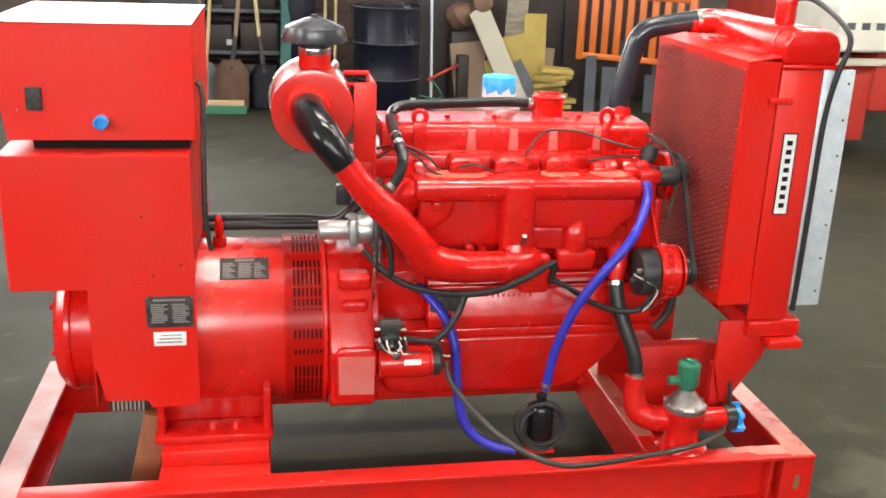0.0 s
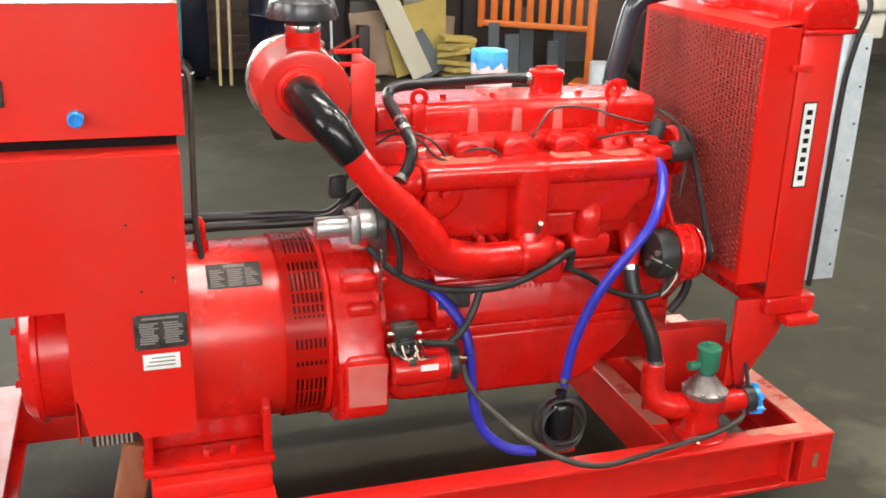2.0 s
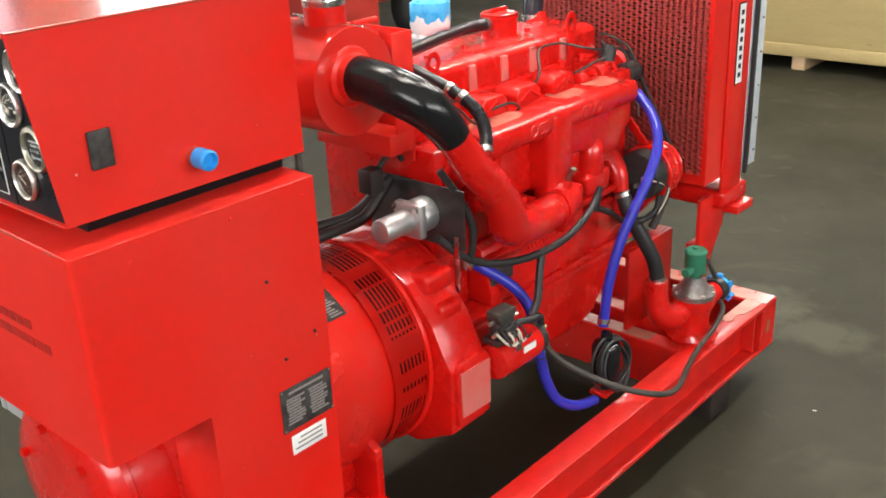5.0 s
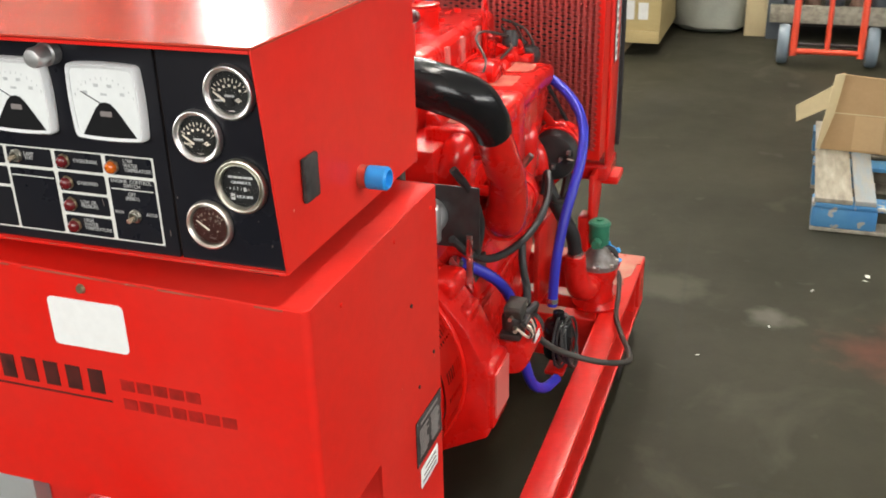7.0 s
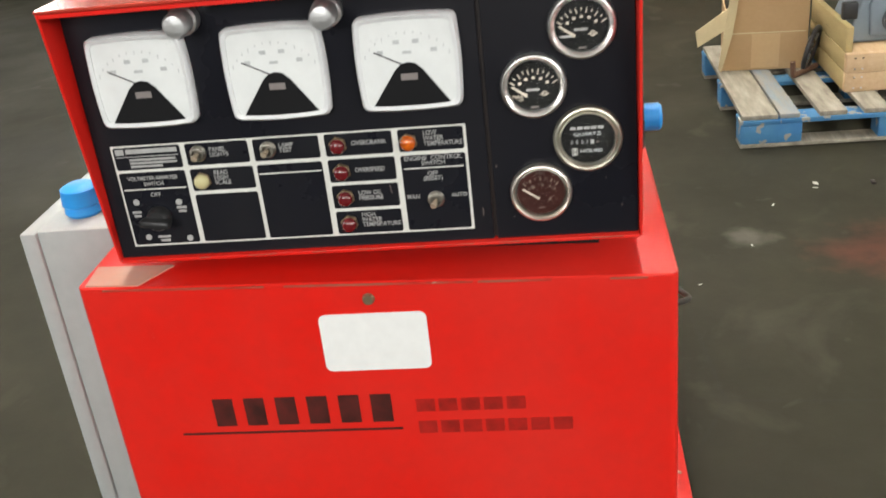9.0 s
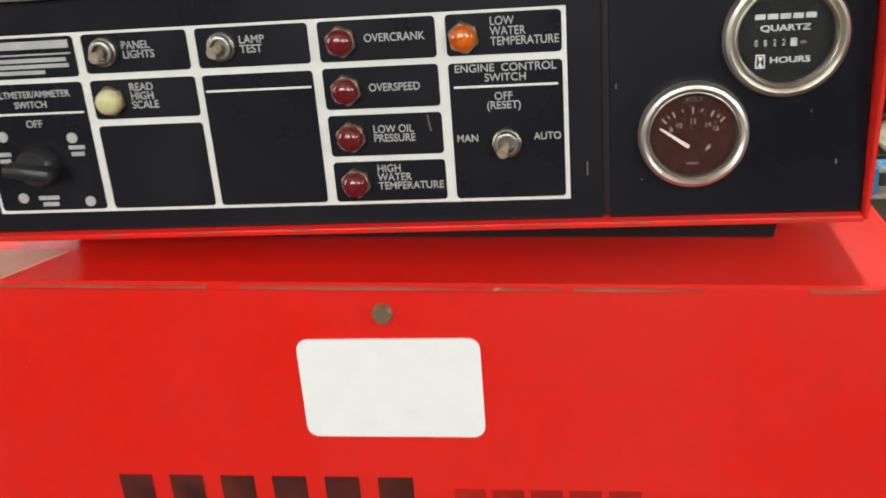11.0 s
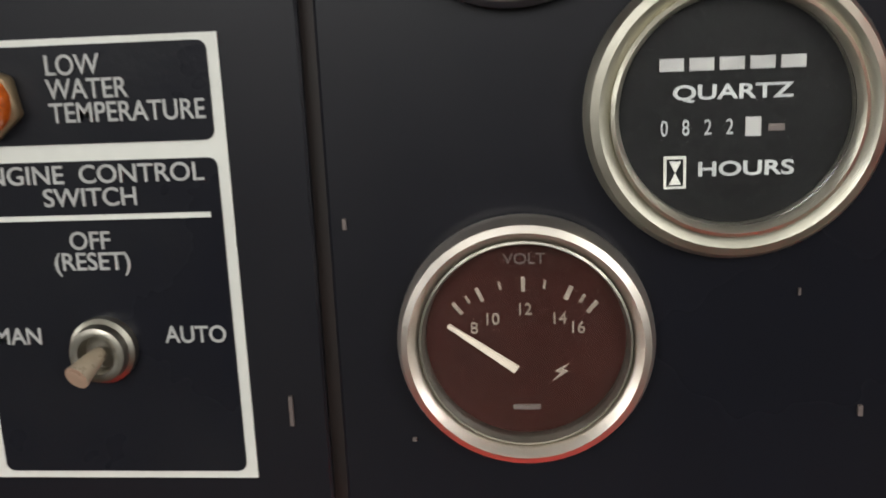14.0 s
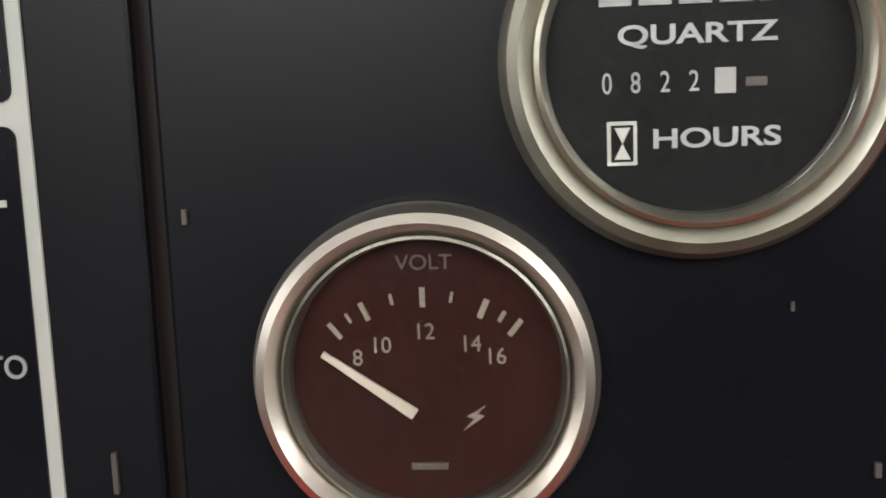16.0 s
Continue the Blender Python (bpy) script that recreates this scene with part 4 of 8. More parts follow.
for ya, wd in ((2.330, 0.030), (2.395, 0.012), (2.428, 0.020), (2.472, 0.034), (2.520, 0.010), (2.562, 0.024), (2.618, 0.014), (2.668, 0.028), (2.735, 0.012), (2.790, 0.022)):
    part("edge_wear", box(-0.5846, -0.5825, ya, ya + wd, CZ0 + 0.0012, CZ0 + 0.0026, 0.0004, 1), M["wear"], t, "tan chip on the lower edge")
part("edge_wear", box(-0.606, -0.180, CY0 - 0.0008, CY0 + 0.0022, CZ1 - 0.0012, CZ1 + 0.0010, 0.0005, 1), M["wear"], t, "chipped lid edge")
ob = part("side_plug", lathe((-0.375, CY0 - 0.0002, 1.138), (0, -1, 0), [(0.012, 0.010), (0.014, 0.0105), (0.0155, 0.012), (0.0155, 0.036), (0.0125, 0.039), (0.0115, 0.039), (0.0105, 0.03)], 20), M["bluecap"], t, "blue plastic plug")
part("collar", cyl((-0.375, CY0 - 0.0002, 1.138), (-0.375, CY0 - 0.0104, 1.138), 0.0150, 0.0145, seg=20), M["wear"], ob, "scuffed red collar")
lead = part("back_lead", tube([(CX1 + 0.004, 2.36, 1.22), (CX1 + 0.016, 2.352, 1.19), (CX1 + 0.014, 2.345, 1.05), (CX1 + 0.012, 2.345, 0.90), (-0.150, 2.36, 0.81)], 0.0065, 10), M["cable"], t, "dark wire bundle down the back")

panel = part("left_panel", box(PX, PX + 0.003, 2.4525, CY1 - 0.0034, CZ0 + 0.0032, CZ1 - 0.001, 0.0006, 1), M["black"], t, "black instrument plate with printed grid")
part("right_panel", box(PX, PX + 0.003, CY0 + 0.0034, 2.4490, CZ0 + 0.0032, CZ1 - 0.001, 0.0008, 1), M["black"], t, "black plate with four round gauges")
part("panel_back", box(PX + 0.005, PX + 0.007, CY0 + 0.0036, CY1 - 0.0036, CZ0 + 0.004, CZ1 - 0.002), M["dark"], t)


def on_panel(y, z, lift=0.0):
    """Pose of writing on the panel: reads to the walker's right, which is -y."""
    return Matrix(((0, 0, -1, PX - lift), (-1, 0, 0, y), (0, 1, 0, z), (0, 0, 0, 1)))


part("white_grid", box(PX - 0.0008, PX - 0.0001, 2.4705, 2.8125, 1.1080, 1.2140), M["white"], panel, "white printed grid")
cells = [
    (2.8105, 2.7440, 1.1895, 1.2125), (2.8105, 2.7440, 1.1100, 1.1865),
    (2.7390, 2.6775, 1.1905, 1.2125), (2.7390, 2.6765, 1.1640, 1.1865), (2.7390, 2.6765, 1.1100, 1.1600),
    (2.6725, 2.6090, 1.1905, 1.2125), (2.6725, 2.6090, 1.1100, 1.1865),
    (2.6035, 2.5395, 1.1905, 1.2125), (2.6035, 2.5395, 1.1640, 1.1870), (2.6035, 2.5395, 1.1370, 1.1605), (2.6035, 2.5395, 1.1100, 1.1335),
    (2.5340, 2.4730, 1.1905, 1.2125), (2.5340, 2.4730, 1.1100, 1.1865),
]
for y1, y0, z0, z1 in cells:
    part("cell", prism(rounded(y0, y1, z0, z1, 0.0022), "x", PX - 0.0013, PX - 0.0007), M["cell"], panel)
for y1, y0, z in ((2.5315, 2.4755, 1.1735), (2.6710, 2.6105, 1.1775), (2.8085, 2.7460, 1.1690)):
    part("rule", box(PX - 0.0017, PX - 0.0012, y0, y1, z - 0.0006, z + 0.0006), M["white"], panel)
for y1, y0, z0, z1 in ((2.8085, 2.8000, 1.2050, 1.2110), (2.7980, 2.7470, 1.2060, 1.2105), (2.8080, 2.7465, 1.2025, 1.2034), (2.7960, 2.7500, 1.1985, 1.2008), (2.7960, 2.7490, 1.1952, 1.1974), (2.7960, 2.7640, 1.1918, 1.1940)):
    part("print_bar", box(PX - 0.0016, PX - 0.0012, y0, y1, z0, z1), M["print"], panel)
L = 0.0015
for body, y, z, size, al, wide in (
    ("LOW\nWATER\nTEMPERATURE", 2.5105, 1.2060, 0.0064, "LEFT", 0.86), ("ENGINE  CONTROL", 2.5035, 1.1815, 0.0060, "CENTER", 1.02),
    ("SWITCH", 2.5035, 1.1762, 0.0060, "CENTER", 1.0), ("OFF\n(RESET)", 2.5050, 1.1660, 0.0060, "CENTER", 0.95),
    ("MAN", 2.5320, 1.1430, 0.0058, "LEFT", 0.95), ("AUTO", 2.4895, 1.1430, 0.0058, "LEFT", 0.92),
    ("OVERCRANK", 2.5785, 1.2005, 0.0062, "LEFT", 0.90), ("OVERSPEED", 2.5785, 1.1735, 0.0062, "LEFT", 0.88),
    ("LOW OIL\nPRESSURE", 2.5785, 1.1500, 0.0062, "LEFT", 0.88), ("HIGH\nWATER\nTEMPERATURE", 2.5785, 1.1272, 0.0062, "LEFT", 0.92),
    ("LAMP\nTEST", 2.6480, 1.2032, 0.0062, "LEFT", 0.95), ("PANEL\nLIGHTS", 2.7160, 1.2035, 0.0062, "LEFT", 0.92),
    ("READ\nHIGH\nSCALE", 2.7160, 1.1800, 0.0062, "LEFT", 0.92), ("VOLTMETER/AMMETER", 2.7775, 1.1785, 0.0056, "CENTER", 0.88),
    ("SWITCH", 2.7775, 1.1725, 0.0056, "CENTER", 0.95), ("OFF", 2.7780, 1.1610, 0.0062, "CENTER", 0.95),
):
    letters("lettering", body, size, on_panel(y, z, L), M["print"], panel, al, 0.00004, wide)
for y1, y0, z0, z1 in ((2.8060, 2.7970, 1.1440, 1.1465), (2.8050, 2.7980, 1.1400, 1.1425), (2.7600, 2.7500, 1.1470, 1.1495), (2.7590, 2.7510, 1.1430, 1.1455), (2.7860, 2.7730, 1.1165, 1.1190), (2.7840, 2.7740, 1.1125, 1.1150)):
    part("dial_mark", box(PX - 0.0016, PX - 0.0012, y0, y1, z0, z1), M["print"], panel)
for yy, zz in ((2.7995, 1.1560), (2.7565, 1.1540), (2.7955, 1.1180), (2.7535, 1.1150)):
    part("dial_mark", cyl((PX - 0.0013, yy, zz), (PX - 0.0022, yy, zz), 0.0032, seg=12), M["print"], panel)
part("scratch", box(PX - 0.0018, PX - 0.0012, 2.5455, 2.5463, 1.1500, 1.1590, m=Matrix.Translation((0, 2.546, 1.15)) @ pose(0, 0, 0, -9) @ Matrix.Translation((0, -2.546, -1.15))), M["dimprint"], panel, "pale scratch")
for y0, y1, z0, z1 in ((2.4605, 2.4614, 1.1215, 1.1290), (2.4447, 2.4455, 1.1690, 1.1715), (2.4312, 2.4322, 1.1175, 1.1183), (2.3300, 2.3310, 1.1235, 1.1260), (2.3445, 2.3450, 1.1520, 1.1535)):
    part("scratch", box(PX - 0.0010, PX - 0.0001, y0, y1, z0, z1), M["dimprint"], panel, "pale scratch")


def hexagon(y, z, r, x0, x1):
    return prism([(y + r * math.cos(radians(60 * k + 20)), z + r * math.sin(radians(60 * k + 20))) for k in range(6)], "x", x0, x1, 0.0006, 1)


def indicator(y, z, lens, label):
    ob_ = part("indicator_lamp", lathe((PX - 0.0012, y, z), (-1, 0, 0), [(0.0072, 0), (0.0072, 0.0055), (0.0066, 0.0080), (0.0048, 0.0098), (0.002, 0.0106)], 24), M[lens], t, label)
    part("hex_nut", hexagon(y, z, 0.0088, PX - 0.0013, PX - 0.0052), M["nut"], ob_, "brown hexagonal nut")


for zz in (1.2015, 1.1750, 1.1485, 1.1215):
    indicator(2.5910, zz, "redlens", "dark red unlit indicator lamp")
indicator(2.5245, 1.2005, "amberlens", "amber indicator lamp")
indicator(2.7275, 1.1750, "creamlens", "cream unlit indicator lamp")


def toggle(y, z, tip):
    ob_ = part("toggle_switch", lathe((PX - 0.0012, y, z), (-1, 0, 0), [(0.0080, 0), (0.0080, 0.0026), (0.0070, 0.0034), (0.0066, 0.0058), (0.0056, 0.0062), (0.0046, 0.0060), (0.0042, 0.002), (0.0005, 0.0018)], 24), M["dullbrass"], t, "steel toggle switch")
    a = Vector((PX - 0.005, y, z))
    part("lever", tube([a, a + Vector((-0.004, tip[0] * 0.4, tip[1] * 0.4)), a + Vector((-0.0085, tip[0], tip[1]))], [0.0018, 0.0024, 0.0031], 12, 4), M["lever"], ob_, "worn brass-coloured rounded lever")


toggle(2.5043, 1.1418, (0.0022, -0.0030))
toggle(2.6580, 1.2020, (0.0022, -0.0015))
toggle(2.7265, 1.2025, (0.0010, -0.0015))
ob = part("rotary_knob", lathe((PX - 0.0013, 2.7790, 1.1390), (-1, 0, 0), [(0.012, 0), (0.0125, 0.002), (0.011, 0.010), (0.0095, 0.012)], 28), M["rubber"], t, "black rotary switch knob")
part("grip", box(PX - 0.022, PX - 0.010, 2.7640, 2.7940, 1.1345, 1.1425, 0.003, m=Matrix.Translation((0, 2.779, 1.139)) @ pose(0, 0, 0, 8) @ Matrix.Translation((0, -2.779, -1.139))), M["rubber"], ob)

for yy, zz in ((2.7110, 1.3300), (2.5810, 1.3275)):
    ob = part("panel_light", lathe((PX - 0.0005, yy, zz), (-1, 0, 0), [(0.0135, 0), (0.0135, 0.012), (0.0115, 0.014), (0.0115, 0.030), (0.0095, 0.034), (0.004, 0.035)], 22), M["cast_al"], t, "small metal-hooded panel light")


def bulged(yc, zc, w, h, k=0.05, n=8):
    """A square with slightly bulging sides and rounded corners."""
    sides = []
    uc = 0.86
    for s in range(4):
        row = []
        for i in range(n + 1):
            u = uc * (-1 + 2 * i / n)
            e = 1 + k * (1 - u * u)
            a, b = {0: (u, e), 1: (e, -u), 2: (-u, -e), 3: (-e, u)}[s]
            row.append(Vector((yc + a * w / 2, zc + b * h / 2)))
        sides.append(row)
    pts = []
    for s in range(4):
        pts += [tuple(p) for p in sides[s]]
        p, q = sides[s][-1], sides[(s + 1) % 4][0]
        c = {0: (1, 1), 1: (1, -1), 2: (-1, -1), 3: (-1, 1)}[s]
        m = Vector((yc + c[0] * w / 2, zc + c[1] * h / 2)) * 1.0
        pts += [tuple(p * (1 - f) ** 2 + m * 2 * f * (1 - f) + q * f * f) for f in (0.2, 0.4, 0.6, 0.8)]
    return pts


def meter(yc, zc):
    """Square panel meter: white bezel, white scale, black lower shield, thin needle."""
    w, h = 0.090, 0.084
    b = bmesh.new()
    outer, inner = bulged(yc, zc, w, h), bulged(yc, zc, w - 0.010, h - 0.010)
    rings_ = []
    for pts_, x in ((outer, PX - 0.0002), (outer, PX - 0.009), (bulged(yc, zc, w - 0.004, h - 0.004), PX - 0.012), (inner, PX - 0.0105), (inner, PX - 0.0085)):
        rings_.append([b.verts.new((x, *p)) for p in pts_])
    for r1, r2 in zip(rings_, rings_[1:]):
        for i in range(len(r1)):
            j = (i + 1) % len(r1)
            b.faces.new((r1[i], r1[j], r2[j], r2[i]))
    ob_ = part("panel_meter", b, M["meterbezel"], t, "square white panel meter", soft=50)
    part("meter_face", prism(inner, "x", PX - 0.0088, PX - 0.0080), M["meterface"], ob_, "white scale with worn figures")
    zb = zc - h / 2 + 0.0045
    shield = [(yc + 0.0355, zb - 0.001), (yc + 0.0125, zb + 0.0315), (yc + 0.0065, zb + 0.0370), (yc, zb + 0.0385), (yc - 0.0065, zb + 0.0370), (yc - 0.0125, zb + 0.0315), (yc - 0.0355, zb - 0.001)]
    part("shield", prism(shield, "x", PX - 0.0102, PX - 0.0090), M["dialblack"], ob_, "black lower shield")
    part("shield_print", box(PX - 0.0106, PX - 0.0101, yc - 0.0075, yc + 0.0075, zb + 0.0225, zb + 0.0285), M["plateprint"], ob_, "small maker bar")
    b = bmesh.new()
    add_box(b, PX - 0.0096, PX - 0.0092, yc + 0.002, yc + 0.033, zb + 0.0335, zb + 0.0345, m=Matrix.Translation((0, yc, zb + 0.034)) @ pose(0, 0, 0, 27) @ Matrix.Translation((0, -yc, -zb - 0.034)))
    part("needle", b, M["dialblack"], ob_, "thin black needle")
    b = bmesh.new()
    for k in range(13):
        a = radians(35 + k * 110 / 12)
        r = 0.046
        yy_, zz_ = yc - r * math.cos(a), zb + 0.020 + r * math.sin(a)
        ln = 0.0032 if k % 3 == 0 else 0.0018
        add_box(b, PX - 0.0093, PX - 0.0089, yy_ - 0.0003, yy_ + 0.0003, zz_ - ln, zz_ + 0.0005)
    for k in range(4):
        a = radians(48 + k * 28)
        yy_, zz_ = yc - 0.036 * math.cos(a), zb + 0.020 + 0.038 * math.sin(a)
        add_box(b, PX - 0.0093, PX - 0.0089, yy_ - 0.0028, yy_ + 0.0028, zz_ - 0.0018, zz_ + 0.0018)
    pieces("scale_mark", b, M["faint"], ob_)
    part("unit_mark", box(PX - 0.0093, PX - 0.0089, yc - 0.004, yc + 0.004, zb + 0.046, zb + 0.0485), M["faint"], ob_, "small unit bar")


meter(2.7625, 1.2775)
meter(2.6360, 1.2765)
meter(2.5150, 1.2765)


def bezel(y, z, r, mat, inner, depth, label):
    prof = [(r * 0.97, 0), (r, 0.0015), (r * 0.995, depth * 0.55), (r * 0.955, depth * 0.9), (r * 0.90, depth), (inner + 0.0012, depth * 0.80), (inner, depth * 0.55), (inner, 0.001)]
    return part("round_gauge", lathe((PX - 0.0003, y, z), (-1, 0, 0), prof, 64), M[mat], t, label)


def disc(y, z, r, lift):
    return cyl((PX - lift, y, z), (PX - lift - 0.0006, y, z), r, seg=48)


def gauge_glass(y, z, r, lift, parent):
    """Thin clear cover over a dial; daylight passes through it."""
    ob_ = part("cover_glass", cyl((PX - lift, y, z), (PX - lift - 0.0008, y, z), r, seg=48), M["glass"], parent, "clear cover glass")
    ob_.visible_shadow = False


def gauge_needle(y, z, a, r, lift, w=0.0016):
    """A needle turned a degrees upward from the horizontal."""
    m = Matrix.Translation((0, y, z)) @ pose(0, 0, 0, 90 - a) @ Matrix.Diagonal((1, -1, 1, 1))
    b = bmesh.new()
    add_prism(b, [(-w * 0.6, -0.002), (w * 0.6, -0.002), (w * 0.3, r), (-w * 0.3, r)], "x", PX - lift - 0.0008, PX - lift)
    bmesh.ops.transform(b, matrix=m, verts=b.verts[:])
    return b


def pol(y, z, a, r):
    return y - r * math.cos(radians(a)), z + r * math.sin(radians(a))


# volt gauge
gy, gz = 2.4050, 1.1430
g = bezel(gy, gz, 0.0290, "warmchrome", 0.0236, 0.0085, "round volt gauge with chrome bezel and brown dial")
part("dial", disc(gy, gz, 0.0242, 0.0012), M["dialbrown"], g, "dark brown dial")
part("inner_lip", lathe((PX - 0.0003, gy, gz), (-1, 0, 0), [(0.0238, 0.0004), (0.0238, 0.0062), (0.0233, 0.0064), (0.0228, 0.0046), (0.0226, 0.0020), (0.0226, 0.0004)], 64), M["dullbrass"], g, "warm brass-toned inner lip")
b = bmesh.new()
for a, r0, r1, w in ((129.5, 0.0221, 0.0254, 0.0008), (122, 0.0232, 0.0250, 0.0005), (115, 0.0221, 0.0254, 0.0008), (103, 0.0232, 0.0250, 0.0005), (90.5, 0.0221, 0.0254, 0.0009),
                     (79, 0.0232, 0.0250, 0.0005), (65.5, 0.0221, 0.0254, 0.0010), (57.5, 0.0230, 0.0250, 0.0007), (50.5, 0.0221, 0.0254, 0.0009)):
    m = Matrix.Translation((0, gy, gz - 0.0108)) @ pose(0, 0, 0, 90 - a) @ Matrix.Diagonal((1, -1, 1, 1))
    bb = bmesh.new()
    add_box(bb, PX - 0.0023, PX - 0.0018, -w / 2, w / 2, r0, r1)
    bmesh.ops.transform(bb, matrix=m, verts=bb.verts[:])
    tmp = bpy.data.meshes.new("t")
    bb.to_mesh(tmp)
    bb.free()
    b.from_mesh(tmp)
    bpy.data.meshes.remove(tmp)
pieces("scale_mark", b, M["scalemark"], g)
for s, yo, zo in (("8", 0.0115, 0.0015), ("10", 0.0075, 0.0036), ("12", 0.0001, 0.0058), ("14", -0.0076, 0.0036), ("16", -0.0117, 0.0014)):
    letters("figure", s, 0.0039, on_panel(gy + yo, gz + zo, 0.0019), M["scalemark"], g, "CENTER", 0.0, 0.95)
letters("lettering", "VOLT", 0.0036, on_panel(gy - 0.0002, gz + 0.0176, 0.0019), M["dimprint"], g, "CENTER", 0.0, 1.05)
part("maker_bar", box(PX - 0.0023, PX - 0.0018, gy - 0.0031, gy + 0.0031, gz - 0.0168, gz - 0.0157), M["dimprint"], g, "small maker bar")
part("needle", gauge_needle(gy + 0.0037, gz - 0.0057, 145, 0.0166, 0.0026, 0.0016), M["needle"], g, "cream needle resting at the low end")
b = bmesh.new()
zig = [(-0.0098, -0.0058), (-0.0066, -0.0076), (-0.0079, -0.0080), (-0.0060, -0.0100), (-0.0095, -0.0076), (-0.0083, -0.0072)]
add_prism(b, [(gy + p, gz + q) for p, q in zig], "x", PX - 0.0023, PX - 0.0018)
part("charge_mark", b, M["scalemark"], g, "small cream lightning mark")
gauge_glass(gy, gz, 0.0229, 0.0042, g)

# hour meter
gy, gz = 2.3600, 1.1930
g = bezel(gy, gz, 0.0316, "tan_ring", 0.0242, 0.0075, "round hour meter with dull brass-toned bezel")
part("dial", disc(gy, gz, 0.0245, 0.0012), M["dialblack"], g, "black dial")
part("inner_lip", lathe((PX - 0.0003, gy, gz), (-1, 0, 0), [(0.0262, 0.0004), (0.0260, 0.0074), (0.0252, 0.0080), (0.0243, 0.0066), (0.0240, 0.0020), (0.0240, 0.0004)], 64), M["tan_ring"], g, "raised inner lip")
for k in range(5):
    ya = gy + 0.0155 - k * 0.0062
    part("maker_bar", box(PX - 0.0023, PX - 0.0018, ya - 0.0050, ya, gz + 0.0086, gz + 0.0112), M["print"], g, "white maker bar")
letters("lettering", "QUARTZ", 0.0043, on_panel(gy + 0.0004, gz + 0.0026, 0.0019), M["faint"], g, "CENTER", 0.00008, 1.42)
letters("lettering", "HOURS", 0.0043, on_panel(gy - 0.0026, gz - 0.0137, 0.0019), M["faint"], g, "CENTER", 0.00008, 1.42)
for s, yo in (("0", 0.0148), ("8", 0.0103), ("2", 0.0057), ("2", 0.0012)):
    letters("figure", s, 0.0047, on_panel(gy + yo - 0.0004, gz - 0.0049, 0.0019), M["faint"], g, "CENTER", 0.0, 0.72)
b = bmesh.new()
add_box(b, PX - 0.0023, PX - 0.0018, gy - 0.0056, gy - 0.0024, gz - 0.0054, gz - 0.0014)
part("counter_bar", b, M["print"], g, "last counter wheel, unreadable")
b = bmesh.new()
add_box(b, PX - 0.0023, PX - 0.0018, gy - 0.0104, gy - 0.0072, gz - 0.0044, gz - 0.0030)
part("counter_bar", b, M["dimprint"], g)
b = bmesh.new()
add_box(b, PX - 0.0023, PX - 0.0018, gy + 0.0098, gy + 0.0145, gz - 0.0163, gz - 0.0093)
part("glass_mark", b, M["white"], g, "hourglass mark")
b = bmesh.new()
add_box(b, PX - 0.0026, PX - 0.0022, gy + 0.0104, gy + 0.0139, gz - 0.0157, gz - 0.0099)
part("glass_mark", b, M["dialblack"], g)
b = bmesh.new()
for s in (1, -1):
    add_prism(b, [(gy + 0.0134, gz - 0.0128 + s * 0.0025), (gy + 0.0109, gz - 0.0128 + s * 0.0025), (gy + 0.01215, gz - 0.0128)], "x", PX - 0.0030, PX - 0.0025)
part("glass_mark", b, M["white"], g)
gauge_glass(gy, gz, 0.0241, 0.0042, g)

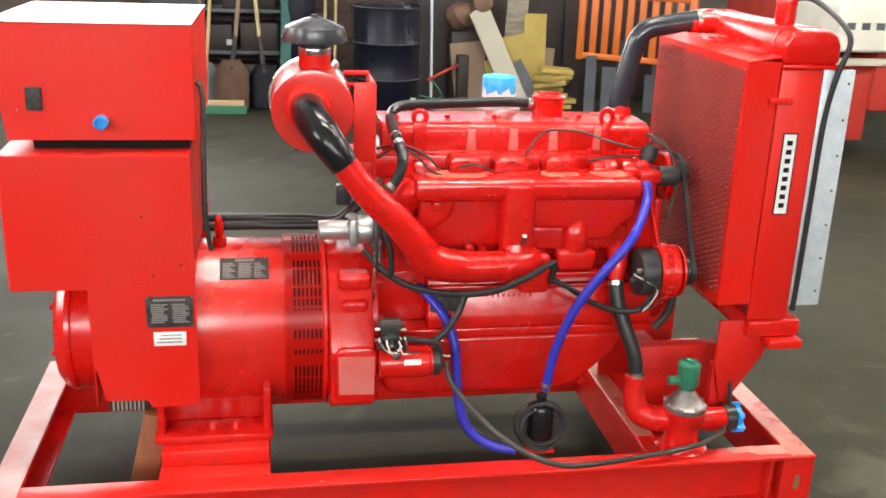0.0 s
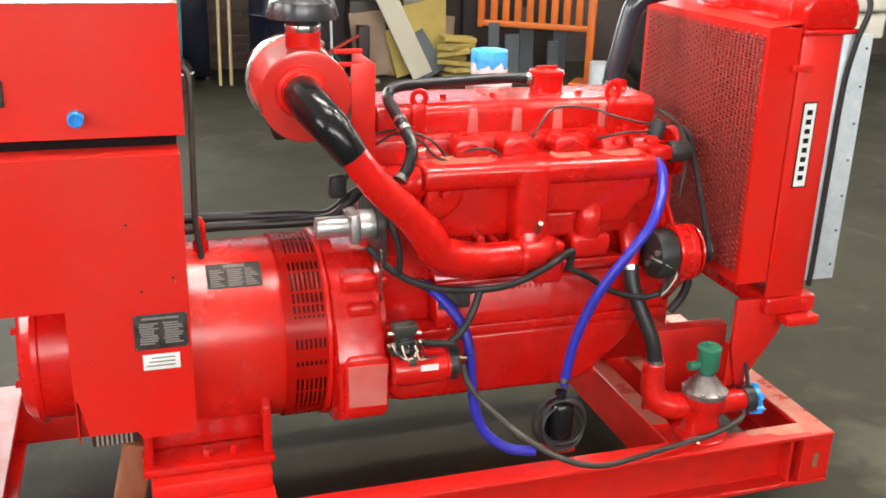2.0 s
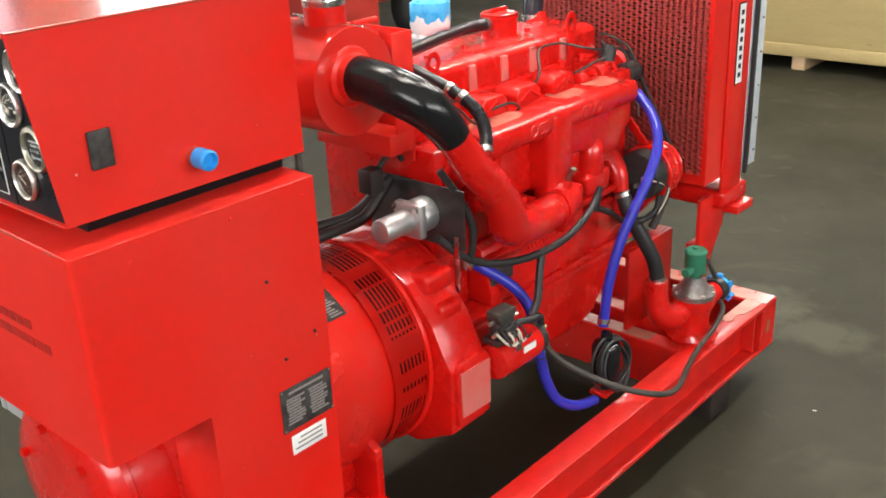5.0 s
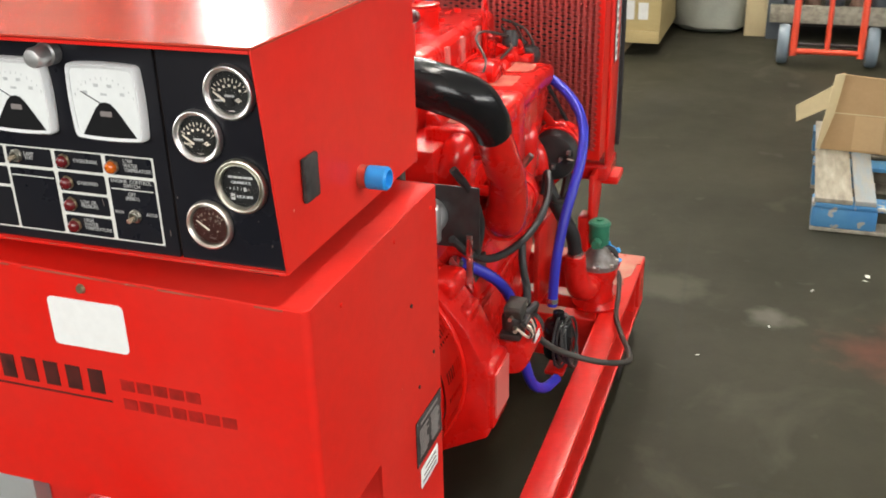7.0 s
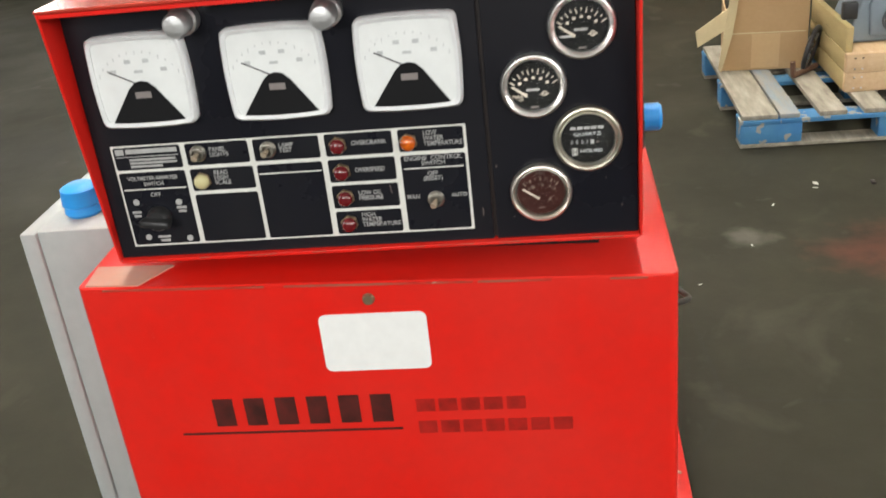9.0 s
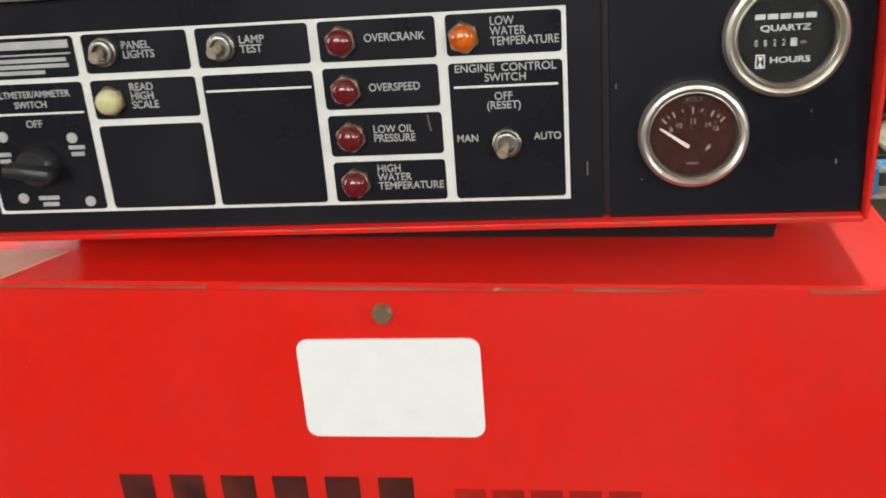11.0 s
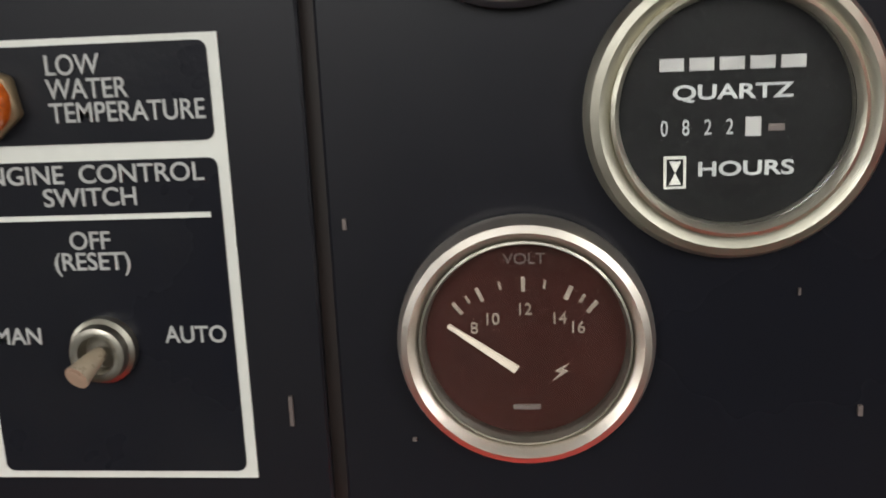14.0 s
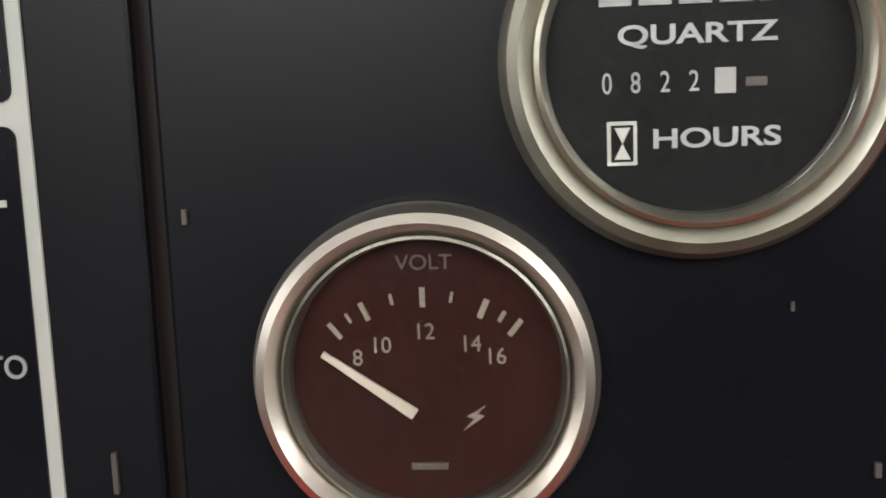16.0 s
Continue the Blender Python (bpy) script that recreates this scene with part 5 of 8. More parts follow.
# two upper gauges
for gy, gz, oil in ((2.3615, 1.2970, False), (2.4060, 1.2460, True)):
    g = bezel(gy, gz, 0.0300, "chrome", 0.0232, 0.0085, "round gauge with chrome bezel and black dial")
    part("dial", disc(gy, gz, 0.0242, 0.0012), M["dialblack"], g, "black dial")
    for k in range(11):
        a = 146 - k * 11.2
        m = Matrix.Translation((0, gy, gz - 0.0105)) @ pose(0, 0, 0, 90 - a) @ Matrix.Diagonal((1, -1, 1, 1))
        b = bmesh.new()
        add_box(b, PX - 0.0023, PX - 0.0018, -0.0005, 0.0005, 0.0228 if k % 2 else 0.0205, 0.0255)
        bmesh.ops.transform(b, matrix=m, verts=b.verts[:])
        part("scale_mark", b, M["needle"], g)
    for k in range(5):
        yy_, zz_ = pol(gy, gz - 0.0105, 134 - k * 22, 0.0175)
        part("figure_bar", box(PX - 0.0023, PX - 0.0018, yy_ - 0.0014, yy_ + 0.0014, zz_ - 0.0012, zz_ + 0.0012), M["needle"], g)
    part("unit_bar", box(PX - 0.0023, PX - 0.0018, gy - 0.0048, gy + 0.0068, gz - 0.0052, gz - 0.0030), M["print"], g, "small unreadable unit bar")
    if oil:
        letters("lettering", "Engine", 0.0036, on_panel(gy + 0.0148, gz - 0.0108, 0.0019), M["needle"], g, "CENTER", 0.00005, 0.95)
        letters("lettering", "Oil", 0.0036, on_panel(gy + 0.0118, gz - 0.0140, 0.0019), M["needle"], g, "CENTER", 0.00005, 0.95)
    else:
        part("name_bar", box(PX - 0.0023, PX - 0.0018, gy + 0.0088, gy + 0.0195, gz - 0.0106, gz - 0.0086), M["print"], g, "small unreadable bar")
    part("needle", gauge_needle(gy + 0.0055, gz - 0.0100, 145, 0.0175, 0.0026, 0.0024), M["needle"], g, "cream needle at the low end")
    part("hub", cyl((PX - 0.0018, gy + 0.001, gz - 0.0114), (PX - 0.0036, gy + 0.001, gz - 0.0114), 0.0056, seg=28, bev=0.0004), M["dialblack"], g, "black needle hub")
    part("symbol_ring", ring((PX - 0.0022, gy - 0.0092, gz - 0.0082), (1, 0, 0), 0.0020, 0.0005, 20, 6), M["needle"], g)
    part("symbol_bar", box(PX - 0.0023, PX - 0.0018, gy - 0.0135, gy - 0.0050, gz - 0.0088, gz - 0.0081), M["needle"], g)
    gauge_glass(gy, gz, 0.0231, 0.0044, g)
    part("maker_bar", box(PX - 0.0023, PX - 0.0018, gy - 0.0035, gy + 0.0035, gz - 0.0211, gz - 0.0195), M["plateprint"], g, "small maker bar")

# ---- engine ----
t = thing("engine", "red overpainted four-cylinder engine", "engine", (0.62, YC, 0.39), GEN)
part("block", prism([(2.455, 0.945), (2.455, 0.705), (2.79, 0.705), (2.79, 0.945)], "x", 0.285, 1.02, 0.006), M["cast"], t)
part("crankcase", prism([(2.452, 0.705), (2.434, 0.692), (2.404, 0.590), (2.404, 0.562), (2.800, 0.562), (2.79, 0.705)], "x", 0.40, 1.02, 0.006), M["cast"], t)
part("rear_case", box(0.262, 0.3995, 2.47, 2.79, 0.562, 0.7045, 0.006), M["cast"], t)
part("sump_flange", box(0.268, 1.025, 2.398, 2.812, 0.538, 0.5615, 0.005), M["cast"], t)
part("oil_pan", prism([(0.279, 0.537), (0.963, 0.537), (0.938, 0.484), (0.820, 0.376), (0.758, 0.362), (0.307, 0.368), (0.279, 0.392)], "y", 2.410, 2.796, 0.018, 3), M["cast"], t)
part("drain_plug", cyl((0.84, 2.44, 0.384), (0.848, 2.435, 0.374), 0.012, seg=6), M["cast"], t)
part("cylinder_head", box(0.262, 1.025, 2.528, 2.775, 0.9455, 1.006, 0.005), M["cast"], t)
part("valve_cover", prism([(2.544, 1.007), (2.547, 1.068), (2.556, 1.079), (2.575, 1.085), (2.735, 1.085), (2.752, 1.074), (2.757, 1.007)], "x", 0.285, 1.020, 0.003), M["cast"], t)
part("cover_rim", box(0.279, 1.026, 2.535, 2.766, 1.0065, 1.014, 0.002), M["cast"], t)
for rx in (0.510, 0.625, 0.735, 0.86):
    part("cover_rib", prism([(rx, 1.014), (rx + 0.027, 1.014), (rx + 0.024, 1.071), (rx + 0.003, 1.071)], "y", 2.5405, 2.560, 0.0015), M["scuff"], t, "pale rib")
for rx in (0.33, 0.47, 0.60, 0.84, 0.965):
    part("cover_bolt", cyl((rx, 2.628, 1.0855), (rx, 2.628, 1.095), 0.009, seg=6), M["cast"], t)
for rx, w in ((0.360, 0.06), (0.840, 0.07), (0.925, 0.075)):
    part("port_boss", prism([(2.462, 0.955), (2.50, 0.955), (2.50, 1.000), (2.478, 1.000), (2.462, 0.985)], "x", rx, rx + w, 0.007), M["cast"], t)
    part("stud", cyl((rx + w / 2, 2.475, 0.99), (rx + w / 2, 2.452, 0.997), 0.009, seg=6), M["cast"], t)
    part("rocker_stud", cyl((rx + 0.01, 2.535, 1.005), (rx + 0.01, 2.535, 1.022), 0.010, seg=6), M["cast"], t)
for cx in (0.497, 0.618, 0.755):
    part("port_cap", prism([(cx - 0.042, 0.958), (cx + 0.042, 0.958), (cx + 0.046, 1.000), (cx + 0.032, 1.017), (cx - 0.032, 1.017), (cx - 0.046, 1.000)], "y", 2.458, 2.527, 0.006), M["cast"], t)
    for s_ in (-1, 1):
        part("chevron", box(-0.021, 0.021, -0.003, 0.003, -0.0026, 0.0026, 0.0012, 1, m=Matrix.Translation((cx + s_ * 0.017, 2.456, 0.997)) @ pose(0, 0, 0, 0, s_ * 27, 0)), M["cast"], t)
part("head_ledge", box(0.265, 1.022, 2.530, 2.565, 1.0062, 1.0095, 0.001), M["cast"], t)
# manifold
part("manifold_log", prism([(2.368, 0.934), (2.380, 0.918), (2.44, 0.914), (2.500, 0.920), (2.500, 0.9745), (2.376, 0.9745), (2.368, 0.962)], "x", 0.352, 0.945, 0.009, 3), M["cast"], t)
part("manifold_end", tube([(0.385, 2.42, 0.945), (0.350, 2.425, 0.930), (0.335, 2.44, 0.89), (0.335, 2.46, 0.86)], [0.030, 0.032, 0.030, 0.026], 20, 5), M["cast"], t)
part("manifold_end", tube([(0.915, 2.43, 0.945), (0.945, 2.435, 0.930), (0.952, 2.45, 0.89)], [0.028, 0.030, 0.028], 20, 5), M["cast"], t)
for x0, x1, y0, y1 in ((0.375, 0.560, 2.398, 2.490), (0.682, 0.800, 2.404, 2.488), (0.825, 0.932, 2.396, 2.486)):
    n_ = 26
    cx_, cy_ = (x0 + x1) / 2, (y0 + y1) / 2
    blob_ = []
    for k in range(n_):
        a = 2 * math.pi * k / n_
        w_ = 0.86 + 0.16 * noise.noise((x0 * 40 + 2.2 * math.cos(a), 2.2 * math.sin(a), 3.0))
        c_, s_ = math.cos(a), math.sin(a)
        blob_.append((cx_ + w_ * (x1 - x0) / 2 * math.copysign(abs(c_) ** 0.55, c_), cy_ + w_ * (y1 - y0) / 2 * math.copysign(abs(s_) ** 0.55, s_)))
    b = prism(blob_, "z", 0.9665, 0.9752)
    part("dust_patch", b, M["deckdust"], t, "patch of tan dust")
part("manifold_body", box(0.362, 0.640, 2.428, 2.49, 0.778, 0.925, 0.020, 5), M["cast"], t)
part("manifold_box", prism([(0.655, 0.940), (0.938, 0.940), (0.942, 0.872), (0.905, 0.850), (0.880, 0.812), (0.800, 0.806), (0.770, 0.842), (0.655, 0.850)], "y", 2.382, 2.49, 0.012, 4), M["cast"], t)
part("box_shelf", box(0.655, 0.935, 2.412, 2.49, 0.772, 0.842, 0.014, 4), M["cast"], t)
part("elbow_web", prism([(0.365, 0.925), (0.470, 0.925), (0.452, 0.868), (0.415, 0.838), (0.365, 0.822)], "y", 2.408, 2.47, 0.014, 4), M["cast"], t)
part("riser", box(0.578, 0.668, 2.364, 2.48, 0.775, 0.978, 0.024, 5), M["cast"], t)
part("riser_foot", tube([(0.622, 2.40, 0.80), (0.622, 2.395, 0.765), (0.63, 2.40, 0.735)], [0.042, 0.046, 0.040], 20, 4), M["cast"], t)


for k, bx in enumerate((0.515, 0.543, 0.560, 0.713, 0.738, 0.764)):
    part("raised_mark", ring((bx, 2.369, 0.948), (0, 1, 0), 0.0115, 0.0022, 18, 6), M["cast"], t)
for bx, bz in ((0.410, 0.905), (0.50, 0.790), (0.74, 0.875), (0.825, 0.880), (0.54, 0.775), (0.47, 0.665), (0.62, 0.69)):
    part("boss", cyl((bx, 2.46, bz), (bx, 2.385 if bz > 0.77 else 2.43, bz), 0.014, 0.011, seg=14, bev=0.003), M["cast"], t)
for bx in (0.70, 0.89):
    part("rib", prism([(2.46, 0.90), (2.435, 0.87), (2.440, 0.73), (2.46, 0.72)], "x", bx, bx + 0.016, 0.003), M["cast"], t)
part("intake_runner", tube([(0.40, 2.345, 0.768), (0.47, 2.356, 0.752), (0.56, 2.362, 0.750), (0.64, 2.372, 0.752), (0.67, 2.40, 0.756)], [0.046, 0.042, 0.040, 0.038, 0.036], 24, 6), M["cast"], t)
part("runner_flange", lathe((0.585, 2.364, 0.750), (1, 0, 0), [(0.03, 0), (0.045, 0.001), (0.045, 0.014), (0.03, 0.015)], 28), M["cast"], t)
part("side_cover", box(0.635, 0.715, 2.368, 2.45, 0.668, 0.775, 0.012, 3), M["cast"], t)
part("oil_cooler", box(0.735, 0.84, 2.375, 2.45, 0.725, 0.785, 0.014, 3), M["cast"], t)
part("filter_head", tube([(0.785, 2.405, 0.78), (0.785, 2.40, 0.83), (0.800, 2.42, 0.865)], [0.034, 0.032, 0.028], 20, 5), M["cast"], t)
part("ledge", box(0.715, 0.88, 2.385, 2.44, 0.704, 0.720, 0.004), M["cast"], t)
part("water_neck", tube([(0.915, 2.45, 0.79), (0.908, 2.405, 0.745), (0.902, 2.385, 0.695)], [0.034, 0.028, 0.020], 18, 5), M["cast"], t)
part("bleed_plug", cyl((0.633, 2.366, 0.806), (0.633, 2.345, 0.836), 0.0075, seg=10), M["dullbrass"], t, "dull brass plug")
for k in range(9):
    part("casting_mark", box(0.557 + k * 0.0148, 0.5635 + k * 0.0148, 2.4180, 2.424, 0.642, 0.652, 0.001, 1), M["cast"], t, "raised casting mark, unreadable")
part("side_tag", box(0.405, 0.487, 2.4095, 2.418, 0.583, 0.650, 0.002), M["plate"], t, "dark engine plate")
part("rib_band", box(0.40, 1.02, 2.405, 2.43, 0.667, 0.680, 0.005), M["cast"], t)
for bx in (0.31, 0.43, 0.55, 0.675, 0.80, 0.92):
    part("flange_bolt", cyl((bx, 2.406, 0.5615), (bx, 2.406, 0.571), 0.008, seg=6), M["cast"], t)
for bx, hy, w_ in ((0.382, 2.532, 0.017), (0.890, 2.532, 0.012)):
    ob = part("lifting_eye", box(bx - w_, bx + w_, hy - 0.005, hy + 0.005, 1.00, 1.092, 0.003), M["cast"], t)
    b = ring((bx, hy, 1.106), (0, 1, 0), 0.0165, 0.0068, 24, 8)
    for v in b.verts:
        v.co.z = 1.106 + (v.co.z - 1.106) * (1.25 if w_ < 0.015 else 1.0)
        v.co.y = hy + (v.co.y - hy) * 0.55
    part("eye_ring", b, M["cast"], ob, "open ring of the lifting eye")
part("filler_neck", lathe((0.757, 2.650, 1.08), (0, 0, 1), [(0.050, 0), (0.046, 0.006), (0.043, 0.010), (0.043, 0.050), (0.047, 0.052), (0.047, 0.058), (0.040, 0.060)], 32), M["cast"], t)
ob = part("filler_cap", lathe((0.757, 2.650, 1.140), (0, 0, 1), [(0.045, 0), (0.046, 0.003), (0.040, 0.006), (0.014, 0.007), (0.012, 0.009)], 32), M["cast"], t)
part("wing", box(0.727, 0.787, 2.646, 2.654, 1.147, 1.156, 0.003), M["cast"], ob)
# dust-capped outlet behind the valve cover
ob = part("outlet_flange", lathe((0.645, 2.775, 1.075), (0, 0, 1), [(0.060, 0), (0.062, 0.004), (0.062, 0.016), (0.048, 0.02), (0.046, 0.03)], 28), M["cast_al"], t, "aluminium outlet flange")
part("film", lathe((0.645, 2.775, 1.106), (0, 0, 1), [(0.046, 0), (0.050, 0.02), (0.047, 0.045), (0.045, 0.056)], 16), M["film"], ob, "clear crinkled film")
part("tape_cap", prism([(0.645 + r * math.cos(radians(a)), 2.775 + r * math.sin(radians(a))) for a, r in zip(range(0, 360, 24), (0.050, 0.047, 0.051, 0.048, 0.050, 0.046, 0.051, 0.049, 0.047, 0.051, 0.048, 0.050, 0.047, 0.051, 0.049))], "z", 1.128, 1.180, 0.006), M["wrap"], ob, "bright blue tape cap")
part("outlet_neck", cyl((0.645, 2.775, 0.98), (0.645, 2.775, 1.075), 0.045), M["cast"], t)
# front end
part("timing_cover", box(1.0205, 1.045, 2.46, 2.73, 0.565, 0.90, 0.010, 3), M["cast"], t)
part("water_pump", lathe((0.965, 2.53, 0.945), (1, 0, 0), [(0.060, 0), (0.060, 0.03), (0.045, 0.04), (0.030, 0.07), (0.025, 0.10)], 26), M["cast"], t)
part("pump_pulley", lathe((1.055, 2.53, 0.945), (1, 0, 0), [(0.030, 0), (0.062, 0.001), (0.066, 0.006), (0.058, 0.014), (0.066, 0.022), (0.062, 0.027), (0.03, 0.028)], 36), M["cast"], t, "overpainted red pulley")
part("crank_pulley", lathe((1.030, YC, 0.655), (1, 0, 0), [(0.05, 0), (0.085, 0.02), (0.090, 0.026), (0.078, 0.038), (0.090, 0.050), (0.06, 0.052)], 36), M["rotor"], t, "black pulley")
part("thermostat", tube([(0.965, 2.69, 1.04), (0.985, 2.71, 1.065), (0.993, 2.72, 1.10)], [0.040, 0.036, 0.031], 20, 5), M["cast"], t)
part("sender_block", box(0.965, 1.03, 2.44, 2.50, 0.945, 0.978, 0.006), M["cast"], t)
part("coil", cyl((1.022, 2.462, 0.962), (1.078, 2.462, 0.962), 0.027, seg=24, bev=0.005), M["rotor"], t, "black coil body")
part("coil_cover", lathe((1.000, 2.500, 0.992), (0.3, 0, 1), [(0.020, 0), (0.022, 0.03), (0.016, 0.045)], 18), M["rubber"], t, "black rubber boot")


def belt(x, pulleys, w, mat):
    """A flat belt round pulleys given as (y, z, r): the outline of their hull."""
    pts = [(y + r * math.cos(2 * math.pi * k / 40), z + r * math.sin(2 * math.pi * k / 40)) for y, z, r in pulleys for k in range(40)]
    pts = sorted(pts)

    def half(ps):
        h = []
        for p in ps:
            while len(h) > 1 and (h[-1][0] - h[-2][0]) * (p[1] - h[-2][1]) - (h[-1][1] - h[-2][1]) * (p[0] - h[-2][0]) <= 0:
                h.pop()
            h.append(p)
        return h[:-1]
    hull = half(pts) + half(pts[::-1])
    cy_, cz_ = sum(p[0] for p in hull) / len(hull), sum(p[1] for p in hull) / len(hull)
    inner = [(p[0] + (cy_ - p[0]) / math.hypot(cy_ - p[0], cz_ - p[1]) * 0.009, p[1] + (cz_ - p[1]) / math.hypot(cy_ - p[0], cz_ - p[1]) * 0.009) for p in hull]
    b_ = bmesh.new()
    loops = [[b_.verts.new((xx, *p)) for p in ring_] for ring_, xx in ((hull, x), (hull, x + w), (inner, x + w), (inner, x))]
    for i in range(4):
        a_, c_ = loops[i], loops[(i + 1) % 4]
        for k in range(len(hull)):
            b_.faces.new((a_[k], a_[(k + 1) % len(hull)], c_[(k + 1) % len(hull)], c_[k]))
    return part("belt", b_, M[mat], t, "black drive belt")


belt(1.094, [(2.53, 0.945, 0.064), (YC, 0.655, 0.088), (2.372, 0.722, 0.036)], 0.012, "rubber")
# fan behind the guard
ob = part("fan_hub", cyl((1.083, YC, 0.945), (1.235, YC, 0.945), 0.030, seg=20), M["rotor"], t, "black fan hub")
for k in range(6):
    m = Matrix.Translation((1.225, YC, 0.945)) @ pose(0, 0, 0, 60 * k + 12) @ pose(0, 0, 0, 0, 0, 32)
    part("fan_blade", box(-0.002, 0.002, -0.045, 0.045, 0.04, 0.205, 0.001, m=m), M["rotor"], ob, "black fan blade")

# ---- bell housing between engine and alternator ----
t = thing("bell_housing", "red cast flywheel housing between engine and alternator", "flywheel housing", (0.2, YC, 0.3), GEN)
part("shell", lathe((0.132, YC, 0.535), (1, 0, 0), [(0.18, 0), (0.228, 0.002), (0.232, 0.008), (0.232, 0.030), (0.226, 0.036), (0.224, 0.10), (0.232, 0.106), (0.232, 0.130), (0.20, 0.132)], 64), M["cast"], t)
part("housing_flare", prism([(2.302, 0.402), (2.300, 0.548), (2.345, 0.640), (2.405, 0.712), (2.480, 0.752), (YC, 0.762), (YC, 0.335), (2.400, 0.350)], "x", 0.1365, 0.2480, 0.006), M["cast"], t, "faceted side of the casting")
part("starter_pocket", prism([(0.148, 0.415), (0.252, 0.412), (0.256, 0.545), (0.238, 0.562), (0.160, 0.562), (0.146, 0.545)], "y", 2.292, 2.42, 0.008), M["cast"], t)
part("pocket_face", prism([(0.158, 0.438), (0.246, 0.436), (0.248, 0.540), (0.156, 0.541)], "y", 2.2885, 2.2925), M["scuff"], t, "paler scuffed pocket face")
part("upper_pad", box(0.160, 0.245, 2.375, 2.46, 0.685, 0.728, 0.012, 3), M["cast"], t)
part("upper_pad", box(0.168, 0.235, 2.345, 2.42, 0.632, 0.668, 0.010, 3), M["cast"], t)
for k in range(14):
    a = k * 2 * math.pi / 14 + 0.1
    part("ring_bolt", cyl((0.250, YC + 0.222 * math.cos(a), 0.535 + 0.222 * math.sin(a)), (0.276, YC + 0.222 * math.cos(a), 0.535 + 0.222 * math.sin(a)), 0.009, seg=6), M["cast"], t)
part("actuator_plate", box(0.254, 0.260, 2.352, 2.62, 0.760, 0.890, 0.002), M["rotor"], t, "dark steel bracket plate")
part("plate_stay", box(0.250, 0.253, 2.365, 2.379, 0.665, 0.790, 0.001), M["steel"], t, "thin steel stay")

ob = thing("speed_actuator", "bare aluminium speed actuator on a dark bracket", "actuator", (0.17, 2.44, 0.83), GEN)
part("body", cyl((0.214, 2.452, 0.827), (0.2535, 2.452, 0.827), 0.037, seg=28, bev=0.004), M["cast_al"], ob)
part("flange", box(0.192, 0.2135, 2.415, 2.489, 0.790, 0.864, 0.006), M["cast_al"], ob)
part("solenoid", cyl((0.114, 2.452, 0.827), (0.192, 2.452, 0.827), 0.025, seg=24, bev=0.004), M["cast_al"], ob)
part("rod", cyl((0.2605, 2.447, 0.825), (0.30, 2.447, 0.825), 0.006, seg=10), M["steel"], ob)
for dy in (-0.028, 0.028):
    part("cap_screw", cyl((0.192, 2.452 + dy, 0.827 + abs(dy)), (0.186, 2.452 + dy, 0.827 + abs(dy)), 0.006, seg=10), M["steel"], ob)

# ---- starter motor ----
t = thing("starter_motor", "red starter motor with open wired solenoid", "starter motor", (0.34, 2.29, 0.49), GEN)
part("body", lathe((0.257, 2.292, 0.522), (1, 0, 0), [(0.030, 0), (0.038, 0.003), (0.040, 0.02), (0.040, 0.125), (0.036, 0.130), (0.036, 0.136)], 32), M["cast"], t)
part("end_cap", lathe((0.393, 2.292, 0.522), (1, 0, 0), [(0.037, 0), (0.037, 0.018), (0.024, 0.026), (0.012, 0.030)], 28), M["rotor"], t, "black end cap")
part("stud", cyl((0.42, 2.292, 0.535), (0.440, 2.285, 0.535), 0.004, seg=8), M["nut"], t)
part("sticker", box(0.318, 0.360, 2.2525, 2.2545, 0.530, 0.545, m=None), M["label"], t, "small white sticker")
part("solenoid", cyl((0.285, 2.290, 0.578), (0.285, 2.290, 0.612), 0.024, seg=22, bev=0.004), M["dark"], t, "dark solenoid")
part("solenoid_foot", box(0.252, 0.320, 2.268, 2.312, 0.566, 0.580, 0.003), M["dark"], t)
part("terminal_block", box(0.264, 0.306, 2.258, 2.270, 0.594, 0.606, 0.002), M["rotor"], t, "black insulator")
part("solenoid_cap", prism([(0.268, 0.606), (0.302, 0.606), (0.315, 0.630), (0.312, 0.640), (0.258, 0.640), (0.255, 0.630)], "y", 2.268, 2.304, 0.003), M["cable"], t, "dark grey solenoid cap")
part("clamp_band", box(0.288, 0.306, 2.248, 2.2545, 0.548, 0.566, 0.002), M["steel"], t, "bright clamp")
for k in range(5):
    part("loose_lead", tube([(0.262 + 0.012 * k, 2.270, 0.604), (0.258 + 0.016 * k, 2.246 + 0.003 * k, 0.588), (0.275 + 0.013 * k, 2.252, 0.566 - 0.004 * (k % 2)), (0.300 + 0.014 * k, 2.262, 0.560)], 0.0022, 8, 5), M["needle" if k in (1, 3) else "rubber"], t, "thin loose lead")
for dx, dy, dz in ((-0.04, -0.012, -0.02), (0.04, -0.008, -0.02), (-0.038, 0.0, 0.004), (0.038, -0.015, 0.006), (0.0, -0.034, -0.028)):
    part("terminal", cyl((0.285, 2.288, 0.612 + dz), (0.285 + dx, 2.288 + dy, 0.612 + dz), 0.0045, seg=8), M["tan_ring"], t, "dull brass terminal")
part("jumper", tube([(0.255, 2.275, 0.595), (0.268, 2.255, 0.572), (0.295, 2.252, 0.566), (0.312, 2.262, 0.58)], 0.003, 8), M["needle"], t, "pale bare lead")
part("strap", tube([(0.322, 2.285, 0.590), (0.36, 2.272, 0.588), (0.40, 2.272, 0.580), (0.415, 2.28, 0.55)], 0.0075, 10), M["rubber"], t, "black lead")

